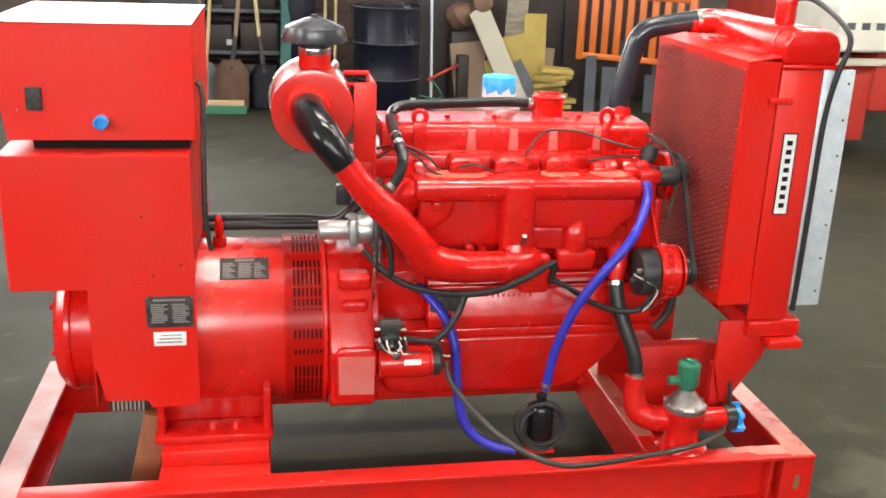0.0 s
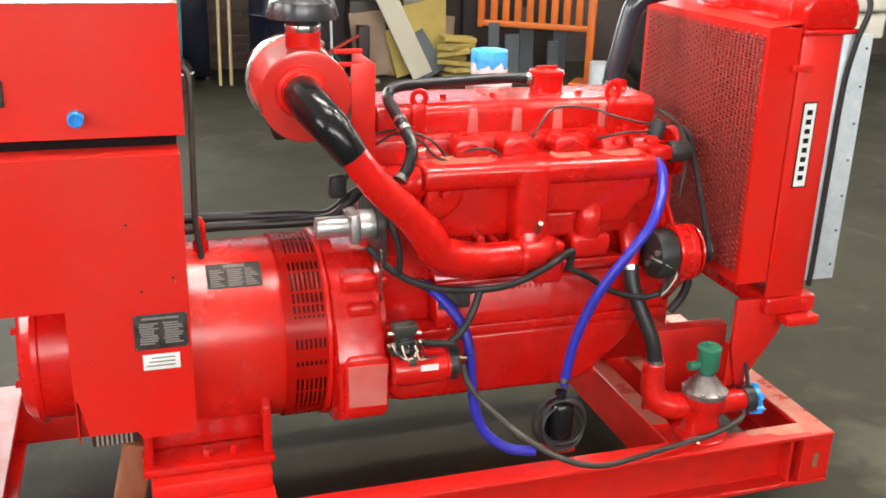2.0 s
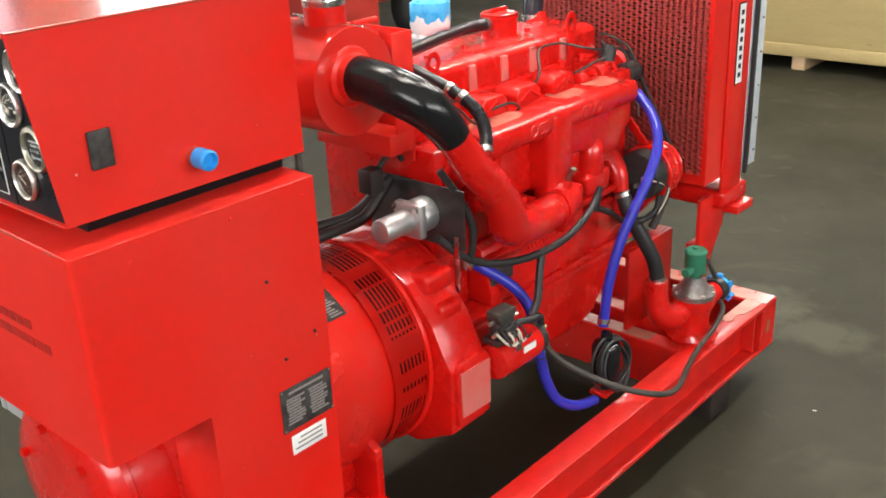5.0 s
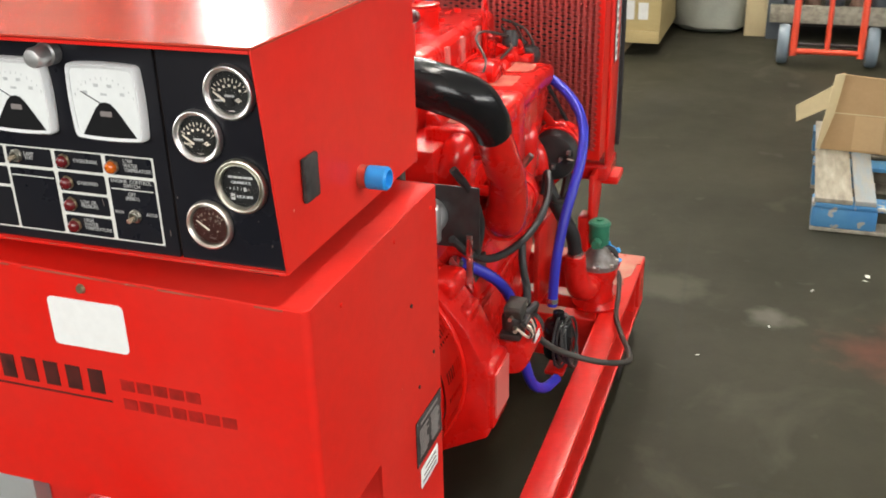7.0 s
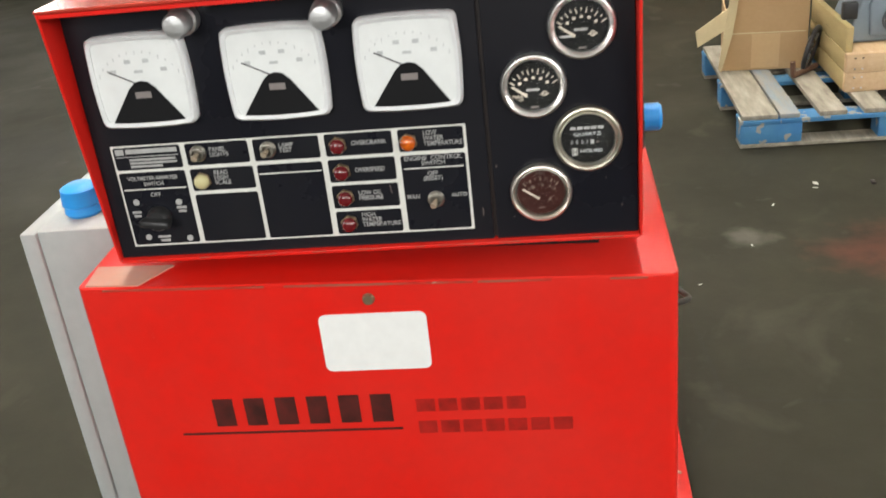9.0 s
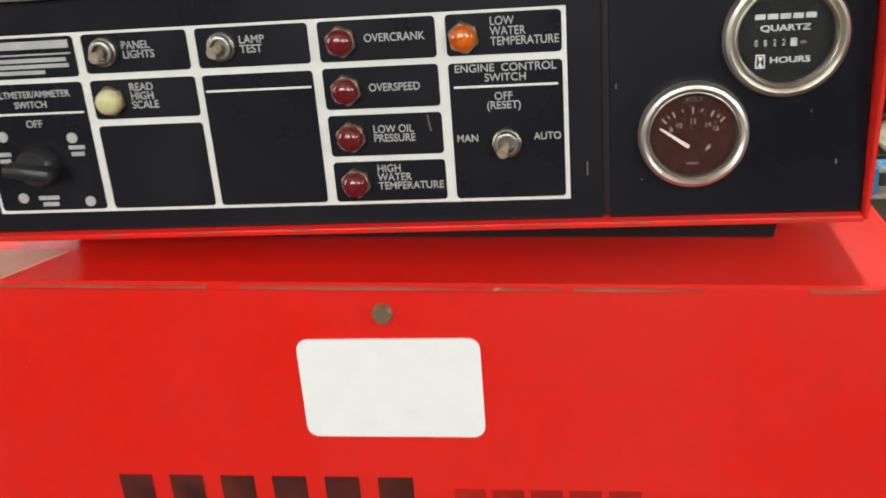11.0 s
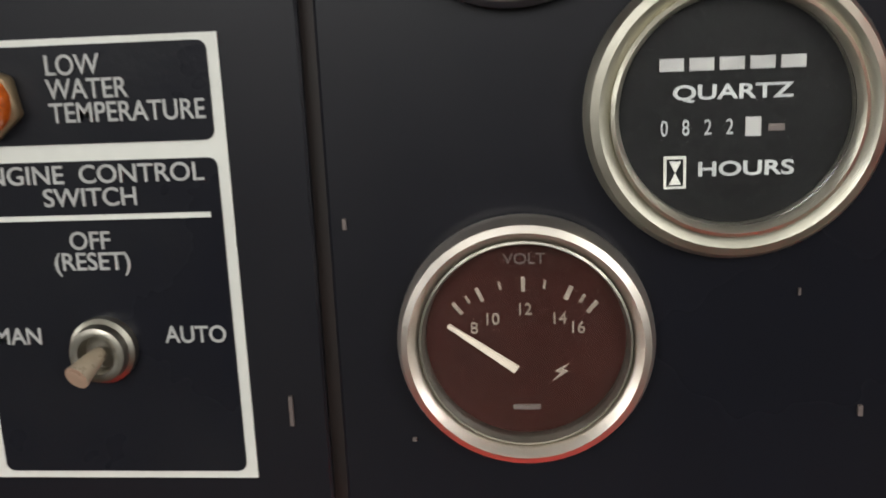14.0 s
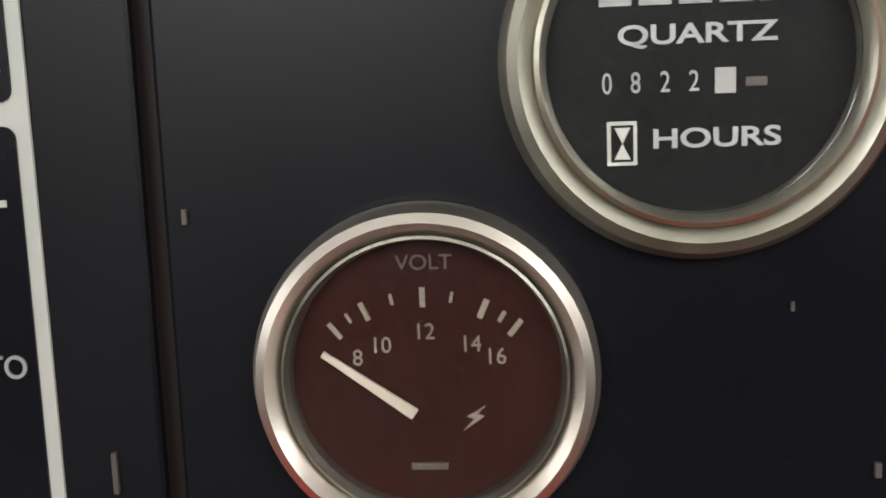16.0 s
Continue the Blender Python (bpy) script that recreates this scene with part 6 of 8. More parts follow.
# ---- charging alternator ----
t = thing("charging_alternator", "small red charging alternator with black rear cover", "alternator", (1.02, 2.37, 0.65), GEN)
part("drive_end", lathe((1.004, 2.372, 0.722), (1, 0, 0), [(0.066, 0), (0.070, 0.004), (0.070, 0.030), (0.073, 0.034), (0.073, 0.048), (0.060, 0.056), (0.05, 0.058)], 36), M["cast"], t)
part("rear_cover", lathe((0.948, 2.372, 0.722), (1, 0, 0), [(0.045, 0), (0.060, 0.004), (0.064, 0.014), (0.064, 0.050), (0.060, 0.055)], 36), M["rotor"], t, "black rear cover")
for k in range(20):
    a = 2 * math.pi * k / 20
    part("cooling_fin", box(-0.007, 0.007, -0.0025, 0.0025, 0.066, 0.0745, 0.001, 1, m=Matrix.Translation((1.026, 2.372, 0.722)) @ pose(0, 0, 0, math.degrees(a))), M["cast"], t)
part("fan_disc", lathe((1.063, 2.372, 0.722), (1, 0, 0), [(0.03, 0), (0.066, 0.001), (0.068, 0.005), (0.03, 0.012)], 30), M["cast"], t)
part("pulley", lathe((1.078, 2.372, 0.722), (1, 0, 0), [(0.02, 0), (0.036, 0.002), (0.030, 0.012), (0.037, 0.030), (0.02, 0.031)], 26), M["rotor"], t, "black pulley")
part("slot_arm", prism([(2.372, 0.795), (2.395, 0.79), (2.47, 0.875), (2.46, 0.895)], "x", 1.005, 1.013, 0.002), M["cast"], t)
part("lower_bracket", prism([(2.35, 0.655), (2.41, 0.655), (2.47, 0.575), (2.43, 0.565)], "x", 1.01, 1.05, 0.004), M["cast"], t)
part("adjuster", tube([(1.055, 2.35, 0.655), (1.045, 2.352, 0.61), (1.015, 2.358, 0.565)], 0.011, 10), M["dark"], t, "dark adjuster arm")
for k in range(3):
    part("plug_tab", box(0.935, 0.950, 2.320 + 0.02 * k, 2.330 + 0.02 * k, 0.735 - 0.02 * k, 0.748 - 0.02 * k, 0.001), M["steel"], t)

# ---- front support and gas train ----
t = thing("front_support", "red welded front engine support standing on the skid", "engine mount", (1.08, YC, 0.247), GEN)
for y0, y1 in ((2.414, 2.428), (2.726, 2.740)):
    part("side_plate", box(1.002, 1.236, y0, y1, 0.2475, 0.482, 0.003), M["rail"], t)
    part("plate_flange", box(1.002, 1.236, min(y0, y1 - 0.02) if y0 > YC else y1, y0 if y0 > YC else y1 + 0.03, 0.470, 0.482, 0.002), M["rail"], t)
part("bearer", box(1.02, 1.075, 2.4285, 2.7255, 0.455, 0.4695, 0.003), M["rail"], t)

t = thing("gas_regulator", "gas fuel train: red body, silver regulator, green solenoid", "gas regulator", (1.08, 2.28, 0.25), GEN)
part("standpipe", tube([(0.952, 2.300, 0.452), (0.952, 2.298, 0.40), (0.962, 2.290, 0.355), (1.00, 2.280, 0.335), (1.05, 2.275, 0.332)], [0.028, 0.030, 0.033, 0.035, 0.033], 24, 6), M["cast"], t)
part("body", lathe((1.085, 2.262, 0.2475), (0, 0, 1), [(0.066, 0), (0.070, 0.010), (0.050, 0.022), (0.044, 0.045), (0.048, 0.08), (0.056, 0.10), (0.056, 0.121)], 32), M["cast"], t)
part("lower_pipe", cyl((1.10, 2.262, 0.335), (1.205, 2.262, 0.335), 0.030, seg=22, bev=0.004), M["cast"], t)
ob = part("diaphragm", lathe((1.085, 2.262, 0.3685), (0, 0, 1), [(0.056, 0), (0.057, 0.003), (0.057, 0.014), (0.046, 0.020), (0.032, 0.042), (0.020, 0.056)], 36), M["duller_al"], t, "silver regulator dome")
for k in range(8):
    a = k * math.pi / 4 + 0.2
    part("cap_screw", cyl((1.085 + 0.053 * math.cos(a), 2.262 + 0.053 * math.sin(a), 0.380), (1.085 + 0.053 * math.cos(a), 2.262 + 0.053 * math.sin(a), 0.388), 0.006, seg=6), M["cast_al"], ob)
ob = part("solenoid_valve", lathe((1.085, 2.262, 0.424), (0, 0, 1), [(0.014, 0), (0.014, 0.010), (0.026, 0.012), (0.0285, 0.016), (0.0285, 0.068), (0.031, 0.069), (0.031, 0.074), (0.026, 0.080), (0.010, 0.082), (0.010, 0.087)], 32), M["green"], t, "green solenoid coil")
part("conduit_entry", cyl((1.06, 2.262, 0.452), (1.03, 2.262, 0.452), 0.012, seg=14), M["green"], ob)
part("black_union", lathe((1.200, 2.262, 0.335), (1, 0, 0), [(0.034, 0), (0.036, 0.004), (0.036, 0.028), (0.030, 0.030)], 24), M["rubber"], t, "black union")
b = bmesh.new()
add_lathe(b, (1.228, 2.262, 0.335), (1, 0, 0), [(0.030, 0), (0.032, 0.002), (0.032, 0.016), (0.026, 0.019)], 24)
for k in range(6):
    a = k * math.pi / 3
    add_box(b, -0.008, 0.008, -0.008, 0.008, 0.028, 0.042, 0.003, m=Matrix.Translation((1.237, 2.262, 0.335)) @ pose(0, 0, 0, math.degrees(a)))
part("inlet_cap", b, M["bluecap"], t, "blue lobed plastic cap")
part("inlet_lead", tube([(1.215, 2.262, 0.37), (1.228, 2.30, 0.41), (1.222, 2.33, 0.44)], 0.006, 8), M["rubber"], t)

# ---- radiator ----
RY0, RY1 = 2.283, 2.871
t = thing("radiator", "red radiator with expanded-mesh fan guard and galvanised front edge", "radiator", (1.3, YC, 0.5), GEN)
GX = 1.152
b = bmesh.new()
for a, c, d, e in ((RY0, RY0 + 0.018, 0.655, 1.292), (RY1 - 0.018, RY1, 0.655, 1.292), (RY0 + 0.018, RY1 - 0.018, 0.655, 0.690), (RY0 + 0.018, RY1 - 0.018, 1.266, 1.292)):
    add_box(b, GX, GX + 0.004, a, c, d, e)
part("guard_frame", b, M["sheet"], t)
# expanded metal: two families of slanting strands
b = bmesh.new()
my0, my1, mz0, mz1, cw, ch = RY0 + 0.012, RY1 - 0.012, 0.684, 1.272, 0.0330, 0.0150
slope = ch / cw
for s in (1, -1):
    n0 = int((my1 - my0) * slope / ch) + int((mz1 - mz0) / ch) + 2
    for k in range(n0):
        zs = mz0 - (my1 - my0) * slope + k * ch if s > 0 else mz0 + k * ch
        ya, yb = my0, my1
        za, zb = zs, zs + s * slope * (my1 - my0)
        lo, hi = 0.0, 1.0
        for lim, up in ((mz0, False), (mz1, True)):
            if abs(zb - za) > 1e-9:
                f = (lim - za) / (zb - za)
                if (zb > za) == up:
                    hi = min(hi, f)
                else:
                    lo = max(lo, f)
        if hi - lo > 0.01:
            p = Vector((GX - 0.003, ya + (yb - ya) * lo, za + (zb - za) * lo))
            q = Vector((GX - 0.003, ya + (yb - ya) * hi, za + (zb - za) * hi))
            d = (q - p).normalized()
            u = Vector((0, -d.z, d.y)) * 0.0031
            x_ = Vector((0.0050, 0, 0))
            v = [b.verts.new(w) for w in (p - u, q - u, q + u, p + u, p - u + x_, q - u + x_, q + u + x_, p + u + x_)]
            for f_ in ((0, 1, 2, 3), (7, 6, 5, 4), (0, 4, 5, 1), (3, 2, 6, 7)):
                b.faces.new([v[i] for i in f_])
part("guard_mesh", b, M["mesh"], t, "red expanded-metal mesh", soft=10)
# shroud with round fan opening
b = bmesh.new()
n = 64
cyy, czz, rr = YC, 0.945, 0.235
outer, inner = [], []
for k in range(n):
    a = 2 * math.pi * k / n
    c_, s_ = math.cos(a), math.sin(a)
    sc = min((RY1 - RY0 - 0.012) / 2 / max(abs(c_), 1e-6), (0.30 if s_ > 0 else 0.27) / max(abs(s_), 1e-6))
    outer.append(b.verts.new((1.205, cyy + sc * c_, czz + sc * s_)))
    inner.append(b.verts.new((1.190, cyy + rr * c_, czz + rr * s_)))
lip = [b.verts.new((1.172, v.co.y, v.co.z)) for v in inner]
for k in range(n):
    j = (k + 1) % n
    b.faces.new((outer[k], outer[j], inner[j], inner[k]))
    b.faces.new((inner[k], inner[j], lip[j], lip[k]))
part("fan_shroud", b, M["mesh"], t, "red shroud with round fan opening")
part("core", box(1.285, 1.345, RY0 + 0.012, RY1 - 0.012, 0.665, 1.285), M["core"], t, "dark finned core")
for ya, yb in ((RY0, RY0 + 0.003), (RY1 - 0.003, RY1)):
    part("guard_side", box(GX + 0.0042, 1.2385, ya, yb, 0.655, 1.292, 0.0008, 1), M["sheet"], t)
    part("side_channel", box(1.239, 1.350, ya - (0.009 if ya < YC else 0), yb + (0 if ya < YC else 0.009), 0.612, 1.2758, 0.006), M["sheet"], t)
part("guard_top", prism([(GX + 0.004, 1.2885), (1.2365, 1.302), (1.2365, 1.306), (GX + 0.004, 1.2925)], "y", RY0, RY1), M["sheet"], t)
part("guard_bottom", box(GX + 0.0042, 1.2385, RY0 + 0.0032, RY1 - 0.0032, 0.655, 0.658), M["sheet"], t)
part("top_tank", prism([(1.237, 1.287), (1.390, 1.287), (1.390, 1.336), (1.378, 1.361), (1.352, 1.372), (1.275, 1.372), (1.249, 1.362), (1.237, 1.338)], "y", RY0 - 0.006, RY1 + 0.006, 0.012, 4), M["cast"], t)
part("tank_rim", box(1.2385, 1.396, RY0 - 0.012, RY1 + 0.012, 1.276, 1.2875, 0.004), M["cast"], t)
for ya in (RY0 + 0.050, RY1 - 0.056):
    part("tank_band", prism([(1.2345, 1.288), (1.3925, 1.288), (1.3925, 1.337), (1.380, 1.363), (1.353, 1.3745), (1.274, 1.3745), (1.2475, 1.364), (1.2345, 1.339)], "y", ya, ya + 0.006, 0.001, 1), M["cast"], t)
for ya in (RY0 + 0.06, RY0 + 0.30):
    part("tank_bracket", box(1.205, 1.2368, ya, ya + 0.12, 1.300, 1.312, 0.004), M["cast"], t)
part("filler_neck", cyl((1.315, 2.44, 1.371), (1.315, 2.44, 1.455), 0.026, seg=24, bev=0.003), M["cast"], t)
part("filler_cap", lathe((1.315, 2.44, 1.455), (0, 0, 1), [(0.036, 0), (0.038, 0.004), (0.036, 0.016), (0.02, 0.02)], 26), M["cast"], t)
part("bottom_tank", box(1.245, 1.395, RY0 - 0.010, RY1 + 0.010, 0.560, 0.611, 0.012, 3), M["cast"], t)
part("hose_neck", cyl((1.17, 2.705, 1.345), (1.245, 2.705, 1.345), 0.029, seg=24), M["cast"], t)
for ya in (2.272, 2.842):
    part("mount_arm", prism([(1.178, 0.600), (1.33, 0.600), (1.33, 0.575), (1.315, 0.50), (1.235, 0.38), (1.205, 0.35), (1.178, 0.46)], "y", ya + 0.03, ya + 0.042, 0.002), M["rail"], t)
    part("mount_tab", box(1.30, 1.395, ya - 0.02, ya + 0.03, 0.534, 0.5585, 0.004), M["rail"], t)
    part("mount_foot", box(1.178, 1.24, ya + 0.0425, ya + 0.07, 0.2625, 0.47, 0.003), M["rail"], t)
part("strap", box(1.215, 1.275, RY0 - 0.014, RY0 - 0.010, 1.190, 1.207, 0.001), M["sheet"], t)
for sx in (1.228, 1.262):
    part("strap_bolt", cyl((sx, RY0 - 0.014, 1.1985), (sx, RY0 - 0.019, 1.1985), 0.006, seg=6), M["sheet"], t)
for ya in (RY0 - 0.006, RY1 - 0.004):
    part("edge_strip", box(1.351, 1.437, ya, ya + 0.010, 0.650, 1.2755, 0.002), M["galv"], t, "galvanised edge strip")
part("front_frame", box(1.431, 1.437, RY0 + 0.0045, RY1 - 0.0045, 0.652, 0.70), M["galv"], t)
for k in range(7):
    part("rivet", cyl((1.422, RY0 - 0.006, 0.69 + k * 0.092), (1.422, RY0 - 0.0078, 0.69 + k * 0.092), 0.003, seg=10), M["dark"], t)
ob = part("brand_strip", box(1.264, 1.304, RY0 - 0.0115, RY0 - 0.0098, 0.905, 1.118, 0.0005, 1), M["dialblack"], t, "white brand strip with dark bars")
part("strip_face", box(1.2675, 1.3005, RY0 - 0.0122, RY0 - 0.0114, 0.9085, 1.1145), M["label"], ob)
b = bmesh.new()
for k in range(8):
    z_ = 1.099 - k * 0.0232
    add_box(b, 1.2765, 1.2915, RY0 - 0.0128, RY0 - 0.0121, z_ - 0.0125, z_)
part("strip_bars", b, M["dialblack"], ob, "dark brand bars")
part("overflow_hose", tube([(1.335, 2.44, 1.435), (1.365, 2.40, 1.435), (1.392, 2.31, 1.392), (1.400, 2.262, 1.345), (1.378, 2.262, 1.260), (1.366, 2.268, 1.15), (1.363, 2.268, 0.95), (1.361, 2.268, 0.72), (1.360, 2.270, 0.64)], 0.007, 10, 8), M["rubber"], t, "thin black overflow hose")

# ---- air cleaner ----
AX, AZ = 0.104, 1.128
t = thing("air_cleaner", "red cylindrical air cleaner with grey rain cap", "air filter", (AX, 2.6, 1.0), GEN)
part("canister", lathe((AX, 2.475, AZ), (0, 1, 0), [(0.090, 0), (0.102, 0.002), (0.1045, 0.008), (0.1045, 0.20), (0.107, 0.204), (0.107, 0.214), (0.1045, 0.218), (0.1045, 0.27), (0.095, 0.285), (0.05, 0.292)], 60), M["canister"], t)
part("front_boss", lathe((AX - 0.012, 2.475, AZ + 0.012), (0, -1, 0), [(0.058, 0), (0.055, 0.006), (0.046, 0.010), (0.043, 0.024)], 40), M["sheet"], t)
part("band_clamp", lathe((AX, 2.672, AZ), (0, 1, 0), [(0.100, 0), (0.110, 0.001), (0.110, 0.018), (0.100, 0.019)], 60), M["steel"], t, "bright steel band clamp")
part("clamp_bolt", cyl((AX + 0.07, 2.66, AZ + 0.09), (AX + 0.07, 2.72, AZ + 0.09), 0.008, seg=10), M["steel"], t)
part("intake_neck", cyl((AX + 0.008, 2.555, AZ + 0.085), (AX + 0.008, 2.555, AZ + 0.135), 0.040, seg=30), M["sheet"], t)
part("neck_band", cyl((AX + 0.008, 2.555, AZ + 0.135), (AX + 0.008, 2.555, AZ + 0.150), 0.041, seg=30, bev=0.001), M["steel"], t, "bright steel hose band")
b = bmesh.new()
add_lathe(b, (AX + 0.008, 2.555, AZ + 0.150), (0, 0, 1), [(0.0395, 0), (0.0395, 0.018), (0.074, 0.014), (0.0820, 0.015), (0.0828, 0.019), (0.0745, 0.051), (0.068, 0.055), (0.027, 0.072), (0.016, 0.075), (0.010, 0.076)], 14)
part("rain_cap", b, M["capblack"], t, "glossy grey-black rain cap", soft=28)
part("cap_nut", cyl((AX + 0.008, 2.555, AZ + 0.226), (AX + 0.008, 2.555, AZ + 0.232), 0.010, seg=6), M["cable"], t)
part("dust_valve", lathe((AX - 0.03, 2.69, AZ - 0.098), (0, 0, -1), [(0.026, 0), (0.028, 0.01), (0.022, 0.03), (0.015, 0.045)], 18), M["rubber"], t, "black rubber dust valve")
part("bracket_plate", box(0.205, 0.262, 2.475, 2.481, 1.000, 1.200, 0.002), M["sheet"], t)
part("bracket_side", box(0.256, 0.262, 2.4815, 2.70, 0.930, 1.200, 0.002), M["sheet"], t)
part("bracket_foot", box(0.19, 0.2555, 2.482, 2.70, 0.955, 0.999, 0.003), M["sheet"], t)
for za in (1.185, 1.215):
    part("bracket_pin", cyl((0.185, 2.56, za), (0.25, 2.56, za), 0.006, seg=10), M["sheet"], t)
t = thing("intake_pipe", "black rubber elbow joined to a red intake pipe", "intake pipe", (0.2, 2.36, 0.77), GEN)
part("elbow", tube([(0.092, 2.462, 1.140), (0.092, 2.425, 1.138), (0.100, 2.370, 1.125), (0.122, 2.322, 1.100), (0.147, 2.303, 1.066), (0.170, 2.299, 1.034)], [0.042, 0.042, 0.043, 0.042, 0.038, 0.035], 28, 7), M["gloss"], t, "glossy black rubber elbow")
part("pipe", tube([(0.162, 2.299, 1.045), (0.225, 2.300, 0.965), (0.295, 2.308, 0.895), (0.345, 2.320, 0.835), (0.375, 2.334, 0.790), (0.420, 2.346, 0.765), (0.470, 2.352, 0.755)], [0.0315, 0.035, 0.038, 0.041, 0.043, 0.045, 0.041], 28, 7), M["cast"], t)

# ---- hoses and leads ----
def hose(name, label, pts, r, mat, clamps=(), group="engine hoses", seg=16):
    t_ = thing(name, label, "hose", pts[-1], group)
    part("tube", tube(pts, r, seg, 8), M[mat], t_)
    line = smooth_line(pts, 8)
    for c in clamps:
        i = min(int(c * (len(line) - 1)), len(line) - 2)
        d = (line[i + 1] - line[i]).normalized()
        part("hose_clamp", cyl(line[i] - d * 0.006, line[i] + d * 0.006, r + 0.0022, seg=18), M["steel"], t_, "bright steel clamp")
    return t_


hose("blue_hose", "blue silicone hose from the engine down to a black filter", [(0.985, 2.445, 0.942), (0.968, 2.385, 0.930), (0.932, 2.318, 0.888), (0.890, 2.280, 0.835), (0.834, 2.270, 0.770), (0.788, 2.280, 0.700), (0.754, 2.292, 0.630), (0.722, 2.302, 0.530), (0.705, 2.305, 0.420)], 0.0125, "blue", (0.01, 0.99))
hose("blue_hose", "blue silicone hose looping from engine side to the skid", [(0.366, 2.440, 0.672), (0.392, 2.428, 0.658), (0.440, 2.372, 0.605), (0.462, 2.340, 0.540), (0.468, 2.325, 0.450), (0.478, 2.312, 0.370), (0.505, 2.300, 0.310), (0.560, 2.285, 0.272), (0.625, 2.272, 0.262)], 0.0125, "blue", (0.01,))
b_ = hose("coolant_hose", "black rubber coolant hose with bright clamps", [(0.902, 2.380, 0.690), (0.905, 2.362, 0.640), (0.925, 2.330, 0.570), (0.945, 2.308, 0.510), (0.955, 2.300, 0.448)], 0.0195, "rubber", (0.03, 0.97))
hose("upper_hose", "thick black upper radiator hose", [(1.200, 2.705, 1.352), (1.165, 2.705, 1.348), (1.115, 2.705, 1.339), (1.072, 2.706, 1.331), (1.046, 2.708, 1.322), (1.024, 2.710, 1.298), (1.014, 2.713, 1.262), (1.002, 2.716, 1.200), (0.990, 2.720, 1.130), (0.984, 2.720, 1.080)], 0.0280, "tophose", (0.04, 0.98), seg=24)
hose("breather_hose", "black breather hose along the valve cover", [(0.714, 2.650, 1.122), (0.64, 2.645, 1.127), (0.52, 2.620, 1.128), (0.40, 2.590, 1.128), (0.335, 2.572, 1.126), (0.308, 2.545, 1.112), (0.302, 2.490, 1.100), (0.308, 2.400, 1.069), (0.316, 2.357, 1.036), (0.302, 2.328, 1.000), (0.277, 2.310, 0.972)], 0.0135, "hose", (0.02, 0.68, 0.72, 0.99))

tied = bpy.data.objects["blue_hose.001"]
for p_, d_ in (((0.463, 2.335, 0.520), (0.03, -0.1, -1)), ((0.4695, 2.322, 0.432), (0.06, -0.1, -1))):
    part("cable_tie", ring(p_, d_, 0.0128, 0.0016, 20, 6), M["rubber"], tied, "thin black cable tie")
t = thing("fuel_filter", "black canister filter hanging on the blue hose", "filter", (0.69, 2.29, 0.26), GEN)
part("canister", lathe((0.690, 2.285, 0.288), (0, 0, 1), [(0.020, 0), (0.034, 0.005), (0.036, 0.02), (0.036, 0.09), (0.030, 0.10), (0.016, 0.106), (0.014, 0.126)], 28), M["gloss"], t)
part("bracket", box(0.655, 0.73, 2.262, 2.31, 0.2505, 0.262, 0.003), M["rail"], t)
part("stud", cyl((0.690, 2.285, 0.262), (0.690, 2.285, 0.288), 0.010, seg=10), M["rotor"], t)
t = thing("cable_coil", "coil of thin black cable hung round the filter", "cable", (0.69, 2.25, 0.25), GEN)
rnd = random.Random(4)
for k in range(5):
    c = Vector((0.688 + rnd.uniform(-0.006, 0.006), 2.250 + 0.006 * k, 0.335 + rnd.uniform(-0.008, 0.008)))
    part("loop", ring(c, (rnd.uniform(-0.2, 0.2), 1, rnd.uniform(-0.3, -0.05)), 0.062 + rnd.uniform(-0.008, 0.008), 0.0034, 36, 8), M["rubber"], t)
t = thing("battery_cable", "grey-black battery cable from the starter over the skid rail", "cable", (0.43, 2.28, 0.25), GEN)
part("cable", tube([(0.430, 2.288, 0.520), (0.440, 2.272, 0.475), (0.480, 2.230, 0.425), (0.550, 2.155, 0.372), (0.640, 2.105, 0.330), (0.735, 2.112, 0.300), (0.85, 2.150, 0.284), (0.97, 2.185, 0.275), (1.09, 2.200, 0.285), (1.17, 2.215, 0.305), (1.20, 2.245, 0.318)], 0.0072, 12, 8), M["cable"], t)
t = thing("wiring_harness", "black taped wiring harness along the engine", "cable", (0.5, 2.40, 0.7), GEN)
part("run", tube([(0.225, 2.40, 0.79), (0.28, 2.378, 0.735), (0.35, 2.355, 0.700), (0.45, 2.330, 0.688), (0.55, 2.312, 0.700), (0.63, 2.305, 0.735), (0.690, 2.318, 0.762), (0.712, 2.328, 0.765), (0.708, 2.335, 0.715)], 0.0085, 10, 8), M["rubber"], t)
part("branch", tube([(0.48, 2.325, 0.688), (0.462, 2.318, 0.640), (0.430, 2.300, 0.600), (0.395, 2.290, 0.575)], 0.009, 10, 6), M["rubber"], t)
part("branch", tube([(0.705, 2.335, 0.722), (0.76, 2.330, 0.695), (0.82, 2.330, 0.655), (0.90, 2.325, 0.628), (0.965, 2.320, 0.640), (0.98, 2.318, 0.675)], 0.0075, 10, 6), M["rubber"], t)
part("branch", tube([(0.295, 2.372, 0.725), (0.29, 2.36, 0.80), (0.265, 2.37, 0.87), (0.24, 2.40, 0.93)], 0.008, 10, 6), M["rubber"], t)
for k in range(3):
    part("thin_wire", tube([(0.93, 2.325, 0.74 - 0.01 * k), (0.985, 2.300, 0.700), (0.995 - 0.02 * k, 2.302, 0.66), (0.955, 2.312, 0.63)], 0.0022, 8, 6), M["needle"] if k == 1 else M["rubber"], t)
